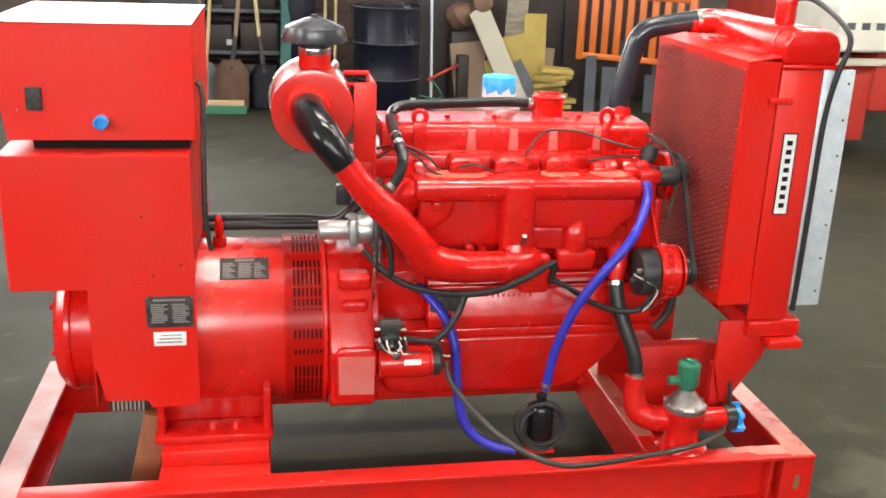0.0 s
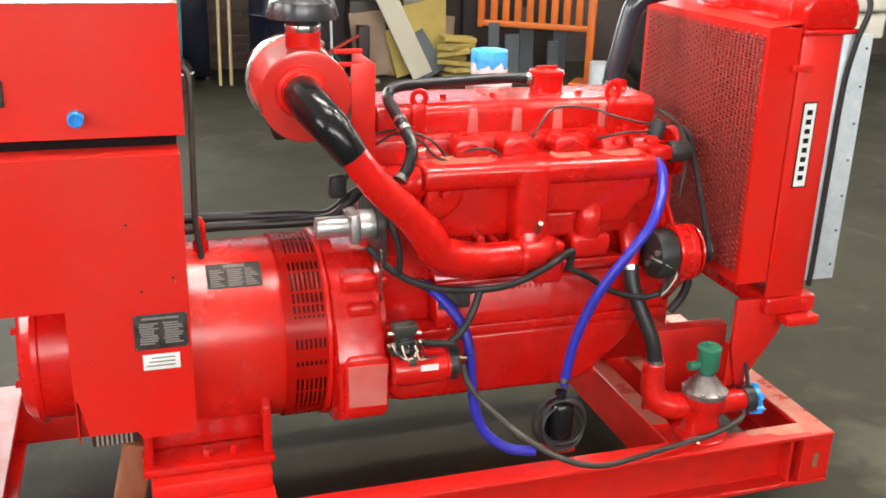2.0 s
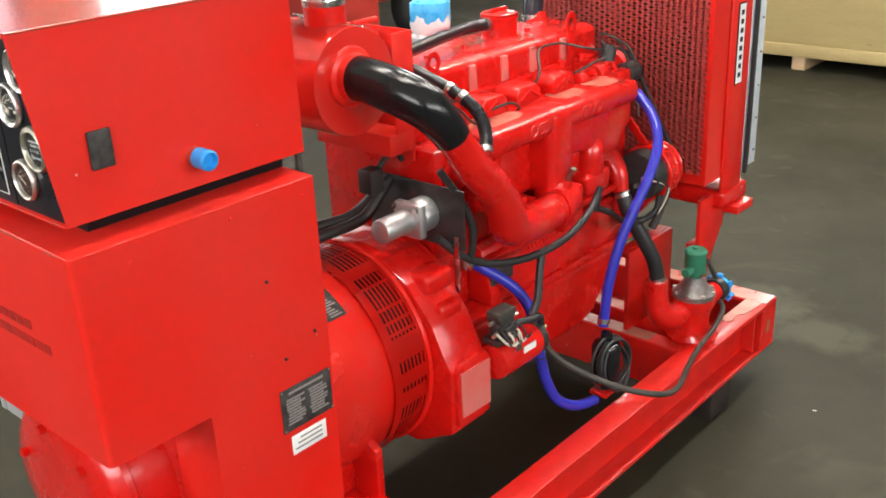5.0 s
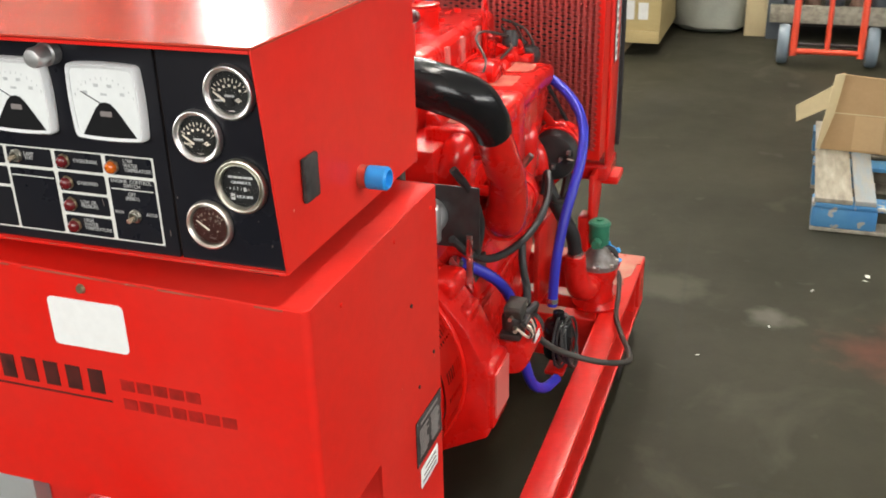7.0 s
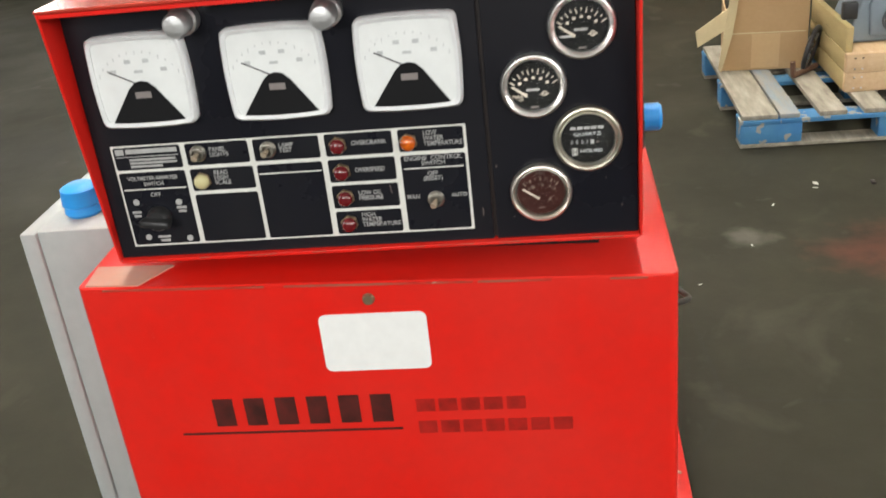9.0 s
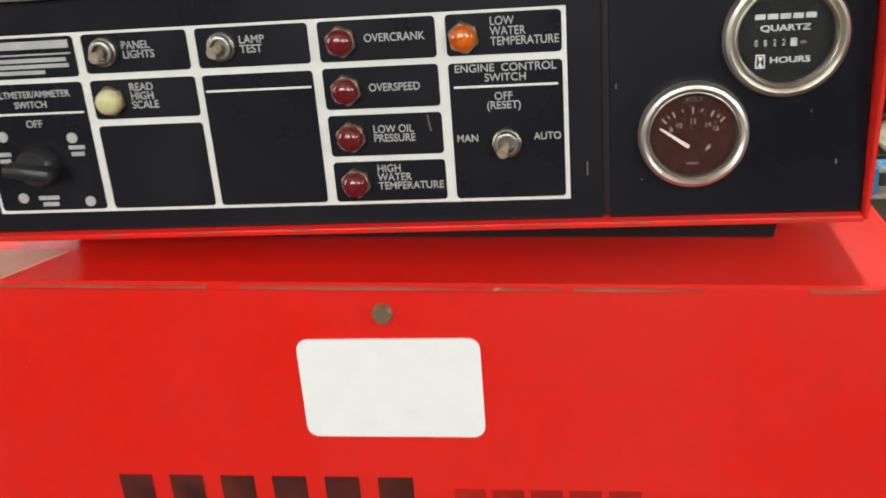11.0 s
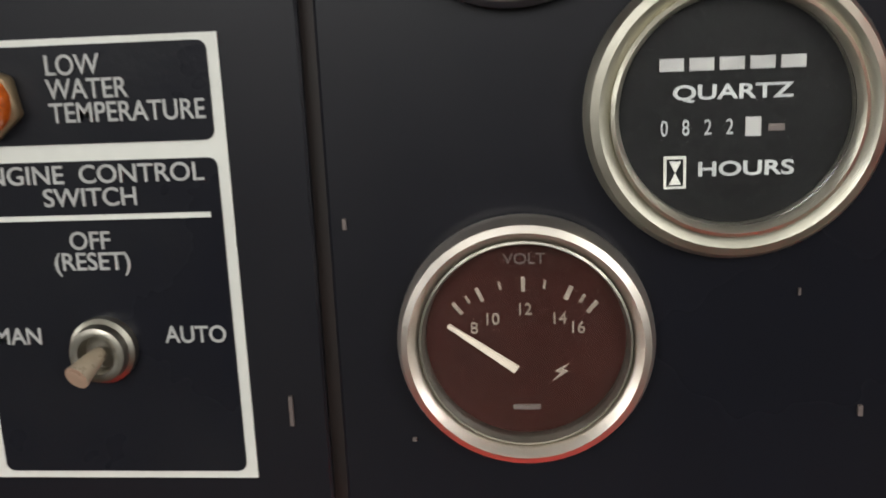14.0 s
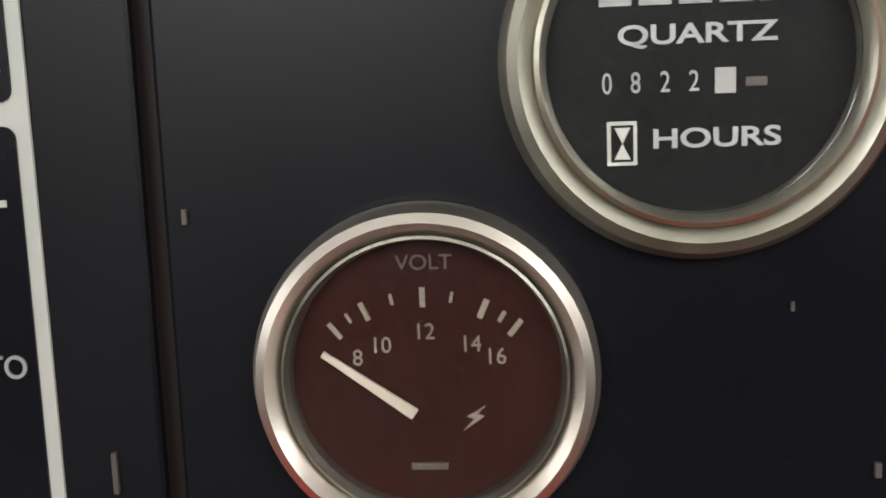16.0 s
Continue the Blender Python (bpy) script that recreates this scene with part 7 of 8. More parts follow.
for wire in ([(0.272, 2.52, 1.00), (0.315, 2.485, 1.035), (0.36, 2.455, 1.025), (0.40, 2.445, 0.985), (0.435, 2.44, 0.972)],
             [(0.272, 2.53, 1.025), (0.325, 2.475, 1.045), (0.385, 2.45, 1.025), (0.425, 2.44, 0.985)],
             [(0.645, 2.48, 0.985), (0.660, 2.46, 1.035), (0.715, 2.50, 1.075), (0.81, 2.51, 1.073), (0.89, 2.49, 1.050), (0.985, 2.50, 1.028), (1.03, 2.53, 1.04)],
             [(0.83, 2.48, 1.00), (0.905, 2.47, 1.015), (0.975, 2.49, 1.010), (1.02, 2.51, 1.02)],
             [(0.47, 2.46, 0.99), (0.52, 2.44, 1.00), (0.555, 2.44, 0.985), (0.56, 2.45, 0.968)],
             [(1.01, 2.50, 1.06), (1.05, 2.47, 1.03), (1.065, 2.45, 0.98), (1.07, 2.45, 0.92), (1.05, 2.43, 0.85)],
             [(1.00, 2.52, 1.065), (1.045, 2.50, 1.045), (1.07, 2.48, 0.99), (1.075, 2.47, 0.93)]):
    part("plug_lead", tube(wire, 0.0030, 8, 6), M["cable"], t)
t = thing("output_cables", "pair of thick black output cables behind the alternator", "cable", (0.0, 2.62, 0.77), GEN)
for k in range(2):
    part("cable", tube([(-0.184, 2.60 + 0.03 * k, 0.795 + 0.018 * k), (-0.08, 2.595 + 0.03 * k, 0.800 + 0.012 * k), (0.08, 2.58 + 0.03 * k, 0.802 + 0.01 * k), (0.17, 2.56 + 0.03 * k, 0.815), (0.22, 2.55, 0.86 + 0.01 * k), (0.248, 2.55, 0.885)], 0.0125, 12, 6), M["rubber"], t)
part("connector", box(0.165, 0.205, 2.52, 2.56, 0.872, 0.925, 0.006), M["rubber"], t, "black connector block")
part("tail", tube([(0.19, 2.54, 0.90), (0.215, 2.53, 0.935), (0.235, 2.52, 0.955), (0.25, 2.51, 0.93)], 0.006, 8, 5), M["rubber"], t)

# ---- along the back wall ----
def leaning(name, label, x0, x1, y, z1, thick, mat, tilt=0.0, lean=8.0, category="board", group=""):
    """A sheet standing on the floor, leaning back on what is behind it. tilt: turned in its own plane."""
    m = Matrix.Translation(((x0 + x1) / 2, y, 0.0)) @ pose(0, 0, 0, -lean) @ pose(0, 0, 0, 0, tilt, 0)
    w = (x1 - x0) / 2
    lift = w * abs(math.sin(radians(tilt)))
    return whole(name, box(-w, w, 0, thick, lift, z1 + lift, min(0.004, thick / 3), 1, m=m), M[mat], label, category, group)


def drum(x, y, label):
    t_ = thing("oil_drum", label, "drum", (x, y, 0), "steel drums")
    prof = [(0.26, 0.0), (0.285, 0.004), (0.29, 0.012)]
    for z in (0.30, 0.60):
        prof += [(0.288, z - 0.03), (0.296, z - 0.012), (0.298, z), (0.296, z + 0.012), (0.288, z + 0.03)]
    prof += [(0.288, 0.885), (0.293, 0.890), (0.293, 0.902), (0.282, 0.905), (0.280, 0.892)]
    part("shell", lathe((x, y, 0), (0, 0, 1), prof, 48), M["drumblue"], t_)
    for z in (0.30, 0.60, 0.896):
        part("hoop", ring((x, y, z), (0, 0, 1), 0.295, 0.0045, 48, 6), M["slate"], t_, "scuffed steel hoop")
    part("bung", cyl((x + 0.15, y - 0.1, 0.892), (x + 0.15, y - 0.1, 0.91), 0.035, seg=16), M["slate"], t_)
    return t_


drum(0.995, 8.62, "dark blue steel drum standing on the floor")
t = thing("steel_locker", "narrow dark blue steel locker beside the rack", "locker", (0.28, 9.2, 0))
part("body", box(0.165, 0.405, 8.96, 9.36, 0.03, 1.42, 0.008), M["drumblue"], t)
part("door", box(0.180, 0.390, 8.948, 8.9595, 0.06, 1.39, 0.004), M["drumblue"], t, "dented dark blue door")
for lx in (0.175, 0.365):
    part("foot", box(lx, lx + 0.03, 8.97, 9.35, 0.0, 0.0295), M["dark"], t)
whole("paper_tag", box(1.17, 1.22, 8.345, 8.348, 0.06, 0.16), M["paper"], "small white paper tag on the drum", "label")

# steel shelving behind the tools
t = thing("tool_rack", "dark steel rack with low shelves against the back wall", "rack", (-0.45, 9.2, 0))
for sx in (-1.35, 0.10):
    for sy in (8.98, 9.36):
        part("post", box(sx, sx + 0.04, sy, sy + 0.04, 0, 1.5), M["slate"], t)
for sz in (0.10, 0.42, 0.78, 1.2):
    part("shelf", box(-1.34, 0.135, 8.985, 9.395, sz, sz + 0.03, 0.003), M["slate"], t)
for k, (bx, bz, w, h, mt) in enumerate(((-1.2, 0.45, 0.4, 0.25, "slate"), (-0.70, 0.45, 0.38, 0.22, "dark"), (-0.25, 0.45, 0.33, 0.24, "dark"), (-1.0, 0.81, 0.45, 0.25, "slate"), (-0.4, 0.81, 0.46, 0.2, "dark"), (-0.9, 0.13, 0.5, 0.2, "dark"), (-0.3, 0.13, 0.36, 0.2, "dark"))):
    whole("storage_bin", box(bx, bx + w, 9.03, 9.34, bz, bz + h, 0.012), M[mt], "dusty storage bin on the rack", "bin", "bins on the rack")

whole("paper_tag", box(-0.372, -0.325, 9.0265, 9.0292, 0.497, 0.545), M["paper"], "small pale label on a storage bin", "label")

t = thing("push_broom", "push broom with green bristles and pale handle, leaning", "broom", (-0.4, 8.45, 0))
part("handle", tube([(-0.455, 8.90, 1.40), (-0.505, 8.68, 0.66), (-0.548, 8.48, 0.09)], 0.015, 10, 3), M["handle"], t)
part("head", box(-0.60, -0.22, 8.43, 8.50, 0.065, 0.105, 0.006), M["wood"], t)
part("bristles", prism([(8.41, 0.0), (8.52, 0.0), (8.50, 0.066), (8.43, 0.066)], "x", -0.60, -0.20, 0.003), M["broom"], t, "green bristles")


def shovel(x, y, blade, label, hx, wood="handle", size=1.0):
    t_ = thing("shovel", label, "shovel", (x, y, 0), "leaning shovels")
    b_ = bmesh.new()
    n_ = 8
    grid_ = []
    for i in range(n_ + 1):
        v = i / n_
        w = (0.125 if v < 0.75 else 0.125 - (v - 0.75) * 0.25) * size
        row = []
        for j in range(9):
            u = j / 4 - 1
            row.append(b_.verts.new((x + u * w, y + 0.10 * v - 0.035 * (1 - u * u), 0.02 + v * 0.36 * size)))
        grid_.append(row)
    for i in range(n_):
        for j in range(8):
            b_.faces.new((grid_[i][j], grid_[i][j + 1], grid_[i + 1][j + 1], grid_[i + 1][j]))
    bmesh.ops.solidify(b_, geom=b_.faces[:], thickness=0.004)
    part("blade", b_, M[blade], t_)
    part("socket", cyl((x, y + 0.06, 0.30 * size), (x + (hx - x) * 0.3, y + 0.19, 0.62), 0.024, 0.018, seg=12), M["dark"], t_)
    part("handle", tube([(x + (hx - x) * 0.3, y + 0.18, 0.60), (hx, y + 0.42, 1.45)], 0.017, 10, 2), M[wood], t_)


shovel(-0.32, 8.55, "blade", "rusty brown shovel leaning against the rack", -0.20, "tan", 1.12)
shovel(-0.05, 8.62, "drumblue", "black square shovel with a pale handle, leaning", -0.17, "handle")
shovel(-0.56, 8.72, "zinc", "grey steel shovel leaning against the rack", -0.60, "tan")
leaning("teal_plank", "narrow teal painted plank leaning on the wall", 0.075, 0.17, 8.85, 1.5, 0.03, "teal", 2)
for k, hx in enumerate((0.46, 0.55)):
    whole("broom_handle", tube([(hx, 8.70, 0.0), (hx + 0.02, 8.83, 0.9), (hx + 0.02, 8.90, 1.4)], 0.013, 10, 3), M["handle"], "pale wooden handle leaning by the drum", "handle", "loose handles")
t = thing("mop_bucket", "black mop head with white bands on the floor", "mop", (0.12, 8.6, 0))
part("head", lathe((0.15, 8.62, 0), (0, 0, 1), [(0.09, 0), (0.10, 0.05), (0.08, 0.18), (0.03, 0.24)], 20), M["dark"], t)
part("band", ring((0.15, 8.62, 0.13), (0, 0, 1), 0.092, 0.008), M["paper"], t)
whole("steel_rod", cyl((1.405, 8.70, 0.10), (1.40, 8.86, 1.6), 0.012, seg=10), M["galv"], "thin pale steel rod leaning on the wall", "rod")
b = bmesh.new()
add_tube(b, [(1.30, 8.66, 0.13), (1.40, 8.66, 0.10), (1.50, 8.66, 0.12), (1.44, 8.68, 0.22), (1.40, 8.70, 0.26)], 0.008, 8, 4)
whole("wire_hook", b, M["broom"], "bent green wire hook on the rod", "hook")
t = thing("car_jack", "red jack handle lying against dark stores", "jack", (1.55, 8.8, 0))
part("handle", cyl((1.36, 8.66, 0.26), (1.72, 8.85, 0.40), 0.014, seg=10), M["truckred"], t)
part("body", box(1.66, 1.76, 8.80, 8.92, 0.0, 0.46, 0.01), M["dark"], t)
t = thing("floor_slab", "thin pale plank lying on the floor", "plank", (1.6, 8.7, 0))
part("plank", box(1.42, 1.80, 8.60, 8.78, 0.0, 0.035, 0.004), M["greywood"], t)

leaning("hardboard", "tall dark panel standing against the wall", 1.35, 2.05, 9.22, 1.9, 0.04, "dark", 0, 3)
t = thing("old_pump", "rusty red pump body with a pale round cover", "pump", (1.75, 9.0, 0))
part("stand", box(1.62, 1.86, 8.98, 9.18, 0.0, 0.66, 0.02), M["dark"], t)
part("body", lathe((1.70, 8.98, 0.80), (0.6, -0.5, 0.5), [(0.06, -0.12), (0.11, -0.08), (0.12, 0.02), (0.08, 0.08), (0.05, 0.13)], 20), M["blade"], t)
part("cover", lathe((1.88, 8.92, 0.92), (0.2, -1, 0.3), [(0.09, 0), (0.09, 0.03), (0.04, 0.06)], 20), M["blade"], t)
leaning("tan_board", "tan cardboard sheet leaning at the back", 1.66, 1.98, 8.86, 0.56, 0.012, "tan", -6, 10)
leaning("tan_board", "tan cardboard sheet leaning at the back", 1.93, 2.12, 8.90, 0.40, 0.012, "card", 4, 12)
leaning("foam_sheet", "yellow foam sheet standing on edge", 2.02, 2.22, 8.84, 0.42, 0.03, "foam", -14, 10, "foam sheet", "foam sheets")
leaning("cream_board", "long cream board leaning askew on the pile", 2.14, 2.33, 8.70, 0.93, 0.018, "whiteboard", -24, 12)
leaning("grey_board", "grey-white board standing behind the pile", 2.12, 2.32, 9.12, 1.0, 0.015, "greywood", 4, 6)
leaning("foam_sheet", "tall yellow foam sheet standing at the back", 2.32, 2.53, 9.02, 0.82, 0.04, "foam", 0, 5, "foam sheet", "foam sheets")
leaning("foam_sheet", "yellow foam sheet slumped in the pile", 2.20, 2.46, 8.92, 0.62, 0.04, "foam", -12, 14, "foam sheet", "foam sheets")
leaning("glass_sheet", "grey-green glass sheet leaning in the pile", 2.26, 2.48, 8.72, 0.40, 0.008, "slate", -30, 14)
rnd = random.Random(11)
for k in range(7):
    m = Matrix.Translation((2.56 + rnd.uniform(-0.07, 0.10), 8.80 + rnd.uniform(-0.06, 0.10), 0.025 + 0.052 * k)) @ pose(0, 0, 0, rnd.uniform(-8, 8), rnd.uniform(-12, 12), rnd.uniform(-40, 40))
    whole("foam_block", box(-0.15, 0.15, -0.10, 0.10, -0.022, 0.022, 0.006, 1, m=m), M["foam"], "yellow foam offcut on a loose pile", "foam", "foam offcuts")
leaning("tan_board", "tan hardboard strip standing behind the foam", 2.50, 2.60, 9.10, 0.50, 0.012, "tan", 6, 8)
leaning("hardboard", "tall dark sheet standing against the wall", 2.36, 2.80, 9.30, 1.8, 0.04, "dark", 0, 2)

# orange barrier
t = thing("barrier", "orange plastic crowd barrier with upright slats", "barrier", (3.2, 8.4, 0))
bm_dir = (Vector((3.62, 8.25, 0)) - Vector((2.78, 8.85, 0)))
bl = bm_dir.length
mb = Matrix.Translation((2.78, 8.85, 0)) @ pose(0, 0, 0, 0, 0, math.degrees(math.atan2(bm_dir.y, bm_dir.x)))
part("bottom_rail", box(0.0, bl, -0.025, 0.025, 0.455, 0.505, 0.012, m=mb), M["orange"], t)
part("top_rail", box(0.0, bl, -0.025, 0.025, 1.00, 1.05, 0.012, m=mb), M["orange"], t)
part("end_post", box(bl - 0.055, bl + 0.015, -0.03, 0.03, 0.0, 1.06, 0.015, m=mb), M["orange"], t)
part("end_post", box(-0.015, 0.045, -0.03, 0.03, 0.44, 1.06, 0.015, m=mb), M["orange"], t)
for k in range(8):
    u = 0.10 + k * (bl - 0.22) / 7.4
    part("slat", box(u, u + 0.062, -0.012, 0.012, 0.49, 1.01, 0.008, m=mb), M["orange"], t)
part("foot", box(bl - 0.16, bl + 0.10, -0.16, 0.16, 0.0, 0.03, 0.008, m=mb), M["orange"], t)
for k, (sx, sy, w, h, mt) in enumerate(((2.80, 8.62, 0.10, 0.50, "slate"), (2.95, 8.60, 0.13, 0.40, "slate"), (3.13, 8.72, 0.14, 0.62, "slate"), (3.34, 8.55, 0.10, 0.34, "slate"), (3.48, 8.75, 0.12, 0.44, "slate"))):
    leaning("steel_offcut", "grey-blue steel offcut leaning below the barrier", sx, sx + w, sy, h, 0.02, mt, 0, 4, "steel plate", "steel offcuts")
leaning("hardboard", "dark sheet behind the barrier", 2.75, 3.75, 9.2, 0.95, 0.03, "dark", 0, 2)

# ---- forklift ----
t = thing("forklift", "red and cream-white forklift truck, parked, rear end near", "forklift", (4.9, 7.6, 0))
part("counterweight", prism([(3.98, 0.80), (5.30, 0.80), (5.30, 1.12), (5.18, 1.26), (4.10, 1.26), (3.98, 1.12)], "y", 6.62, 7.3, 0.03, 3), M["truckwhite"], t, "cream-white counterweight")
b = bmesh.new()
for k in range(6):
    add_box(b, 4.05 + k * 0.115, 4.115 + k * 0.115, 6.6165, 6.6195, 0.962, 1.012)
pieces("brand_bar", b, M["slate"], t)
part("chassis", box(4.38, 4.80, 6.70, 8.6, 0.36, 0.80, 0.02), M["truckred"], t, "faded red chassis")
part("side_skirt", box(3.90, 4.3785, 6.72, 7.25, 0.14, 0.745, 0.015), M["truckred"], t, "faded red side skirt")
part("sill_strip", box(3.90, 4.80, 6.675, 6.6895, 0.700, 0.755, 0.004), M["whiteboard"], t, "pale sill strip")
part("side_block", box(4.805, 5.30, 6.66, 7.30, 0.60, 0.795, 0.02), M["truckwhite"], t)
# thin dark sheet painted in as the shade below the counterweight
part("bumper_gap", box(4.45, 4.80, 6.69, 6.699, 0.755, 0.80), M["dark"], t)


def wheel(x, y, r, w, axis, rim_mat):
    """A tyre with shoulders and a dished rim."""
    o = (x - w / 2, y, r) if axis == "x" else (x, y - w / 2, r)
    d = (1, 0, 0) if axis == "x" else (0, 1, 0)
    wh = part("wheel", lathe(o, d, [(r * 0.55, 0.0), (r * 0.90, 0.0), (r * 0.98, w * 0.12), (r, w * 0.3), (r, w * 0.7), (r * 0.98, w * 0.88), (r * 0.90, w), (r * 0.55, w)], 40), M["tyre"], t, "worn black tyre")
    e = tuple(o[i] - d[i] * 0.004 for i in range(3))
    part("rim", lathe(e, d, [(r * 0.55, 0.006), (r * 0.545, 0.0), (r * 0.47, 0.0), (r * 0.43, 0.02), (r * 0.42, 0.05)], 36), M[rim_mat], wh, "pale rim ring")
    part("dish", lathe(e, d, [(r * 0.43, 0.045), (r * 0.24, 0.055), (r * 0.22, 0.02), (r * 0.19, 0.012), (r * 0.05, 0.010)], 30), M["slate"], wh, "dark dished wheel centre")
    return wh


wheel(4.93, 6.80, 0.27, 0.20, "y", "zinc")
wheel(4.20, 8.02, 0.43, 0.30, "y", "slate")
wheel(4.93, 8.35, 0.27, 0.20, "y", "truckwhite")
part("overhead_post", cyl((4.30, 7.35, 1.26), (4.30, 7.35, 2.2), 0.03, seg=10), M["truckred"], t)
part("hood", box(4.0, 4.75, 7.31, 8.5, 0.81, 1.20, 0.04, 3), M["truckred"], t)
whole("paint_can", lathe((3.62, 8.05, 0), (0, 0, 1), [(0.09, 0), (0.10, 0.01), (0.10, 0.22), (0.105, 0.225), (0.095, 0.23)], 24), M["galv"], "dented pale metal can on the floor", "can")

# ---- stores on the far side ----
t = thing("plywood_crate", "large pale plywood crate on timber feet with paper labels", "crate", (5.9, 3.2, 0))
part("front_panel", box(5.25, 5.27, 2.65, 4.45, 0.09, 1.35, 0.003), M["ply"], t)
part("side_panel", box(5.271, 6.6, 2.65, 2.67, 0.09, 1.35, 0.003), M["ply"], t)
part("side_panel", box(5.271, 6.6, 4.43, 4.45, 0.09, 1.35, 0.003), M["ply"], t)
part("back_panel", box(6.601, 6.62, 2.65, 4.45, 0.09, 1.35, 0.003), M["ply"], t)
part("lid", box(5.24, 6.63, 2.64, 4.46, 1.351, 1.37, 0.003), M["ply"], t)
part("batten", box(5.232, 5.2495, 2.65, 4.45, 0.09, 0.17, 0.003), M["ply"], t)
for fy in (2.93, 3.72, 4.30):
    part("foot", box(5.255, 6.6, fy - 0.045, fy + 0.045, 0.0, 0.0895, 0.004), M["wood"], t)
for ly, lz, w, h in ((2.885, 0.305, 0.085, 0.125), (2.765, 0.300, 0.045, 0.11)):
    part("paper_label", box(5.2475, 5.2495, ly - w, ly + w, lz - h / 2, lz + h / 2) if lz < 0 else box(5.2462, 5.2494, ly - w / 1.4, ly + w / 1.4, lz - h / 2, lz + h / 2), M["paper"], t, "white paper label")

t = thing("bulk_bag", "pale wrapped bulk bag standing on the floor", "bag", (6.3, 2.45, 0))
b = bmesh.new()
add_lathe(b, (6.30, 2.42, 0), (0, 0, 1), [(0.22, 0), (0.27, 0.04), (0.31, 0.25), (0.33, 0.6), (0.30, 0.95), (0.2, 1.05)], 28)
for v in b.verts:
    v.co += Vector(noise.noise_vector(v.co * 5)) * 0.03
for v in b.verts:
    v.co.z = max(v.co.z, 0.0)
part("bag", b, M["sack"], t)
t = thing("carton_stack", "stack of pale cartons beside the bag", "carton", (6.25, 2.05, 0))
part("carton", box(6.05, 6.45, 1.97, 2.15, 0.0, 0.32, 0.006), M["cardpale"], t)
part("carton", box(6.06, 6.44, 1.975, 2.14, 0.3205, 0.75, 0.006), M["card"], t)

t = thing("hand_truck", "orange-red two-wheeled hand truck standing upright", "hand truck", (5.2, 1.6, 0))
for y in (1.80, 1.40):
    part("side_rail", tube([(5.180, y, 0.07), (5.250, y, 0.55), (5.350, y, 1.15)], 0.022, 12, 4), M["cart"], t)
part("centre_rail", tube([(5.190, 1.60, 0.08), (5.260, 1.60, 0.55), (5.350, 1.60, 1.1)], 0.016, 12, 4), M["cart"], t)
for z, x in ((0.10, 5.185), (0.62, 5.262), (1.10, 5.345)):
    part("cross_bar", cyl((x, 1.39, z), (x, 1.81, z), 0.018, seg=12), M["cart"], t)
for y in (1.865, 1.335):
    wh = part("wheel", lathe((5.270, y - 0.035, 0.125), (0, 1, 0), [(0.06, 0), (0.115, 0.002), (0.125, 0.02), (0.125, 0.05), (0.115, 0.068), (0.06, 0.07)], 28), M["gearbox"], t, "grey rubber wheel")
    part("rim", lathe((5.270, y - 0.039, 0.125), (0, 1, 0), [(0.065, 0), (0.05, 0.01), (0.02, 0.0)], 20), M["greywood"], wh)
part("axle", cyl((5.270, 1.37, 0.125), (5.270, 1.83, 0.125), 0.012, seg=10), M["dark"], t)

t = thing("machine_bench", "dark steel bench loaded with parts and a pale plank", "bench", (6.2, 1.3, 0))
for y in (1.95, 1.08):
    part("leg", box(5.98, 6.08, y - 0.05, y + 0.05, 0.0, 0.60, 0.006), M["slate"], t)
part("top", box(5.95, 6.60, 0.98, 2.05, 0.6005, 0.66, 0.006), M["dark"], t)
part("lower_shelf", box(5.99, 6.58, 1.02, 2.0, 0.10, 0.13, 0.004), M["dark"], t)
part("plank", box(5.92, 5.975, 1.12, 1.98, 0.13, 0.25, 0.004), M["greywood"], t, "pale timber plank")
rnd = random.Random(5)
for k in range(6):
    y = 1.1 + 0.15 * k
    whole("scrap_part", lathe((6.25 + rnd.uniform(-0.1, 0.1), y, 0.131), (0, 0, 1), [(0.05, 0), (0.065, 0.02), (0.05 + 0.02 * rnd.random(), 0.1), (0.03, 0.14 + 0.1 * rnd.random())], 14), M["slate" if k % 2 else "blade"], "dusty machine part on the bench shelf", "machine part", "parts on the bench")
t = thing("steel_shelving", "dark blue-grey steel shelving full of stores", "shelving", (6.6, 0.2, 0))
for y in (0.93, -0.10, -1.15):
    for x in (6.15, 6.70):
        part("post", box(x, x + 0.05, y - 0.025, y + 0.025, 0, 2.2), M["slate"], t)
for z in (0.08, 0.42, 0.90, 1.4):
    part("shelf", box(6.145, 6.755, -1.18, 0.96, z, z + 0.04, 0.004), M["slate"], t)
rnd = random.Random(8)
for z in (0.12, 0.46):
    y = 0.85
    while y > -1.05:
        w = rnd.uniform(0.12, 0.28)
        whole("stored_box", box(6.18, 6.6, y - w, y, z, z + rnd.uniform(0.12, 0.26), 0.008), M[rnd.choice(["dark", "slate", "tan", "gearbox"])], "dusty dark box on the shelving", "box", "boxes on the shelving")
        y -= w + 0.02
t = thing("floor_kerb", "pale chipped concrete kerb along the stores", "kerb", (6.0, 0.4, 0), kind="structure")
part("kerb", box(5.93, 6.05, -1.5, 0.98, 0.0, 0.045, 0.008), M["greywood"], t)

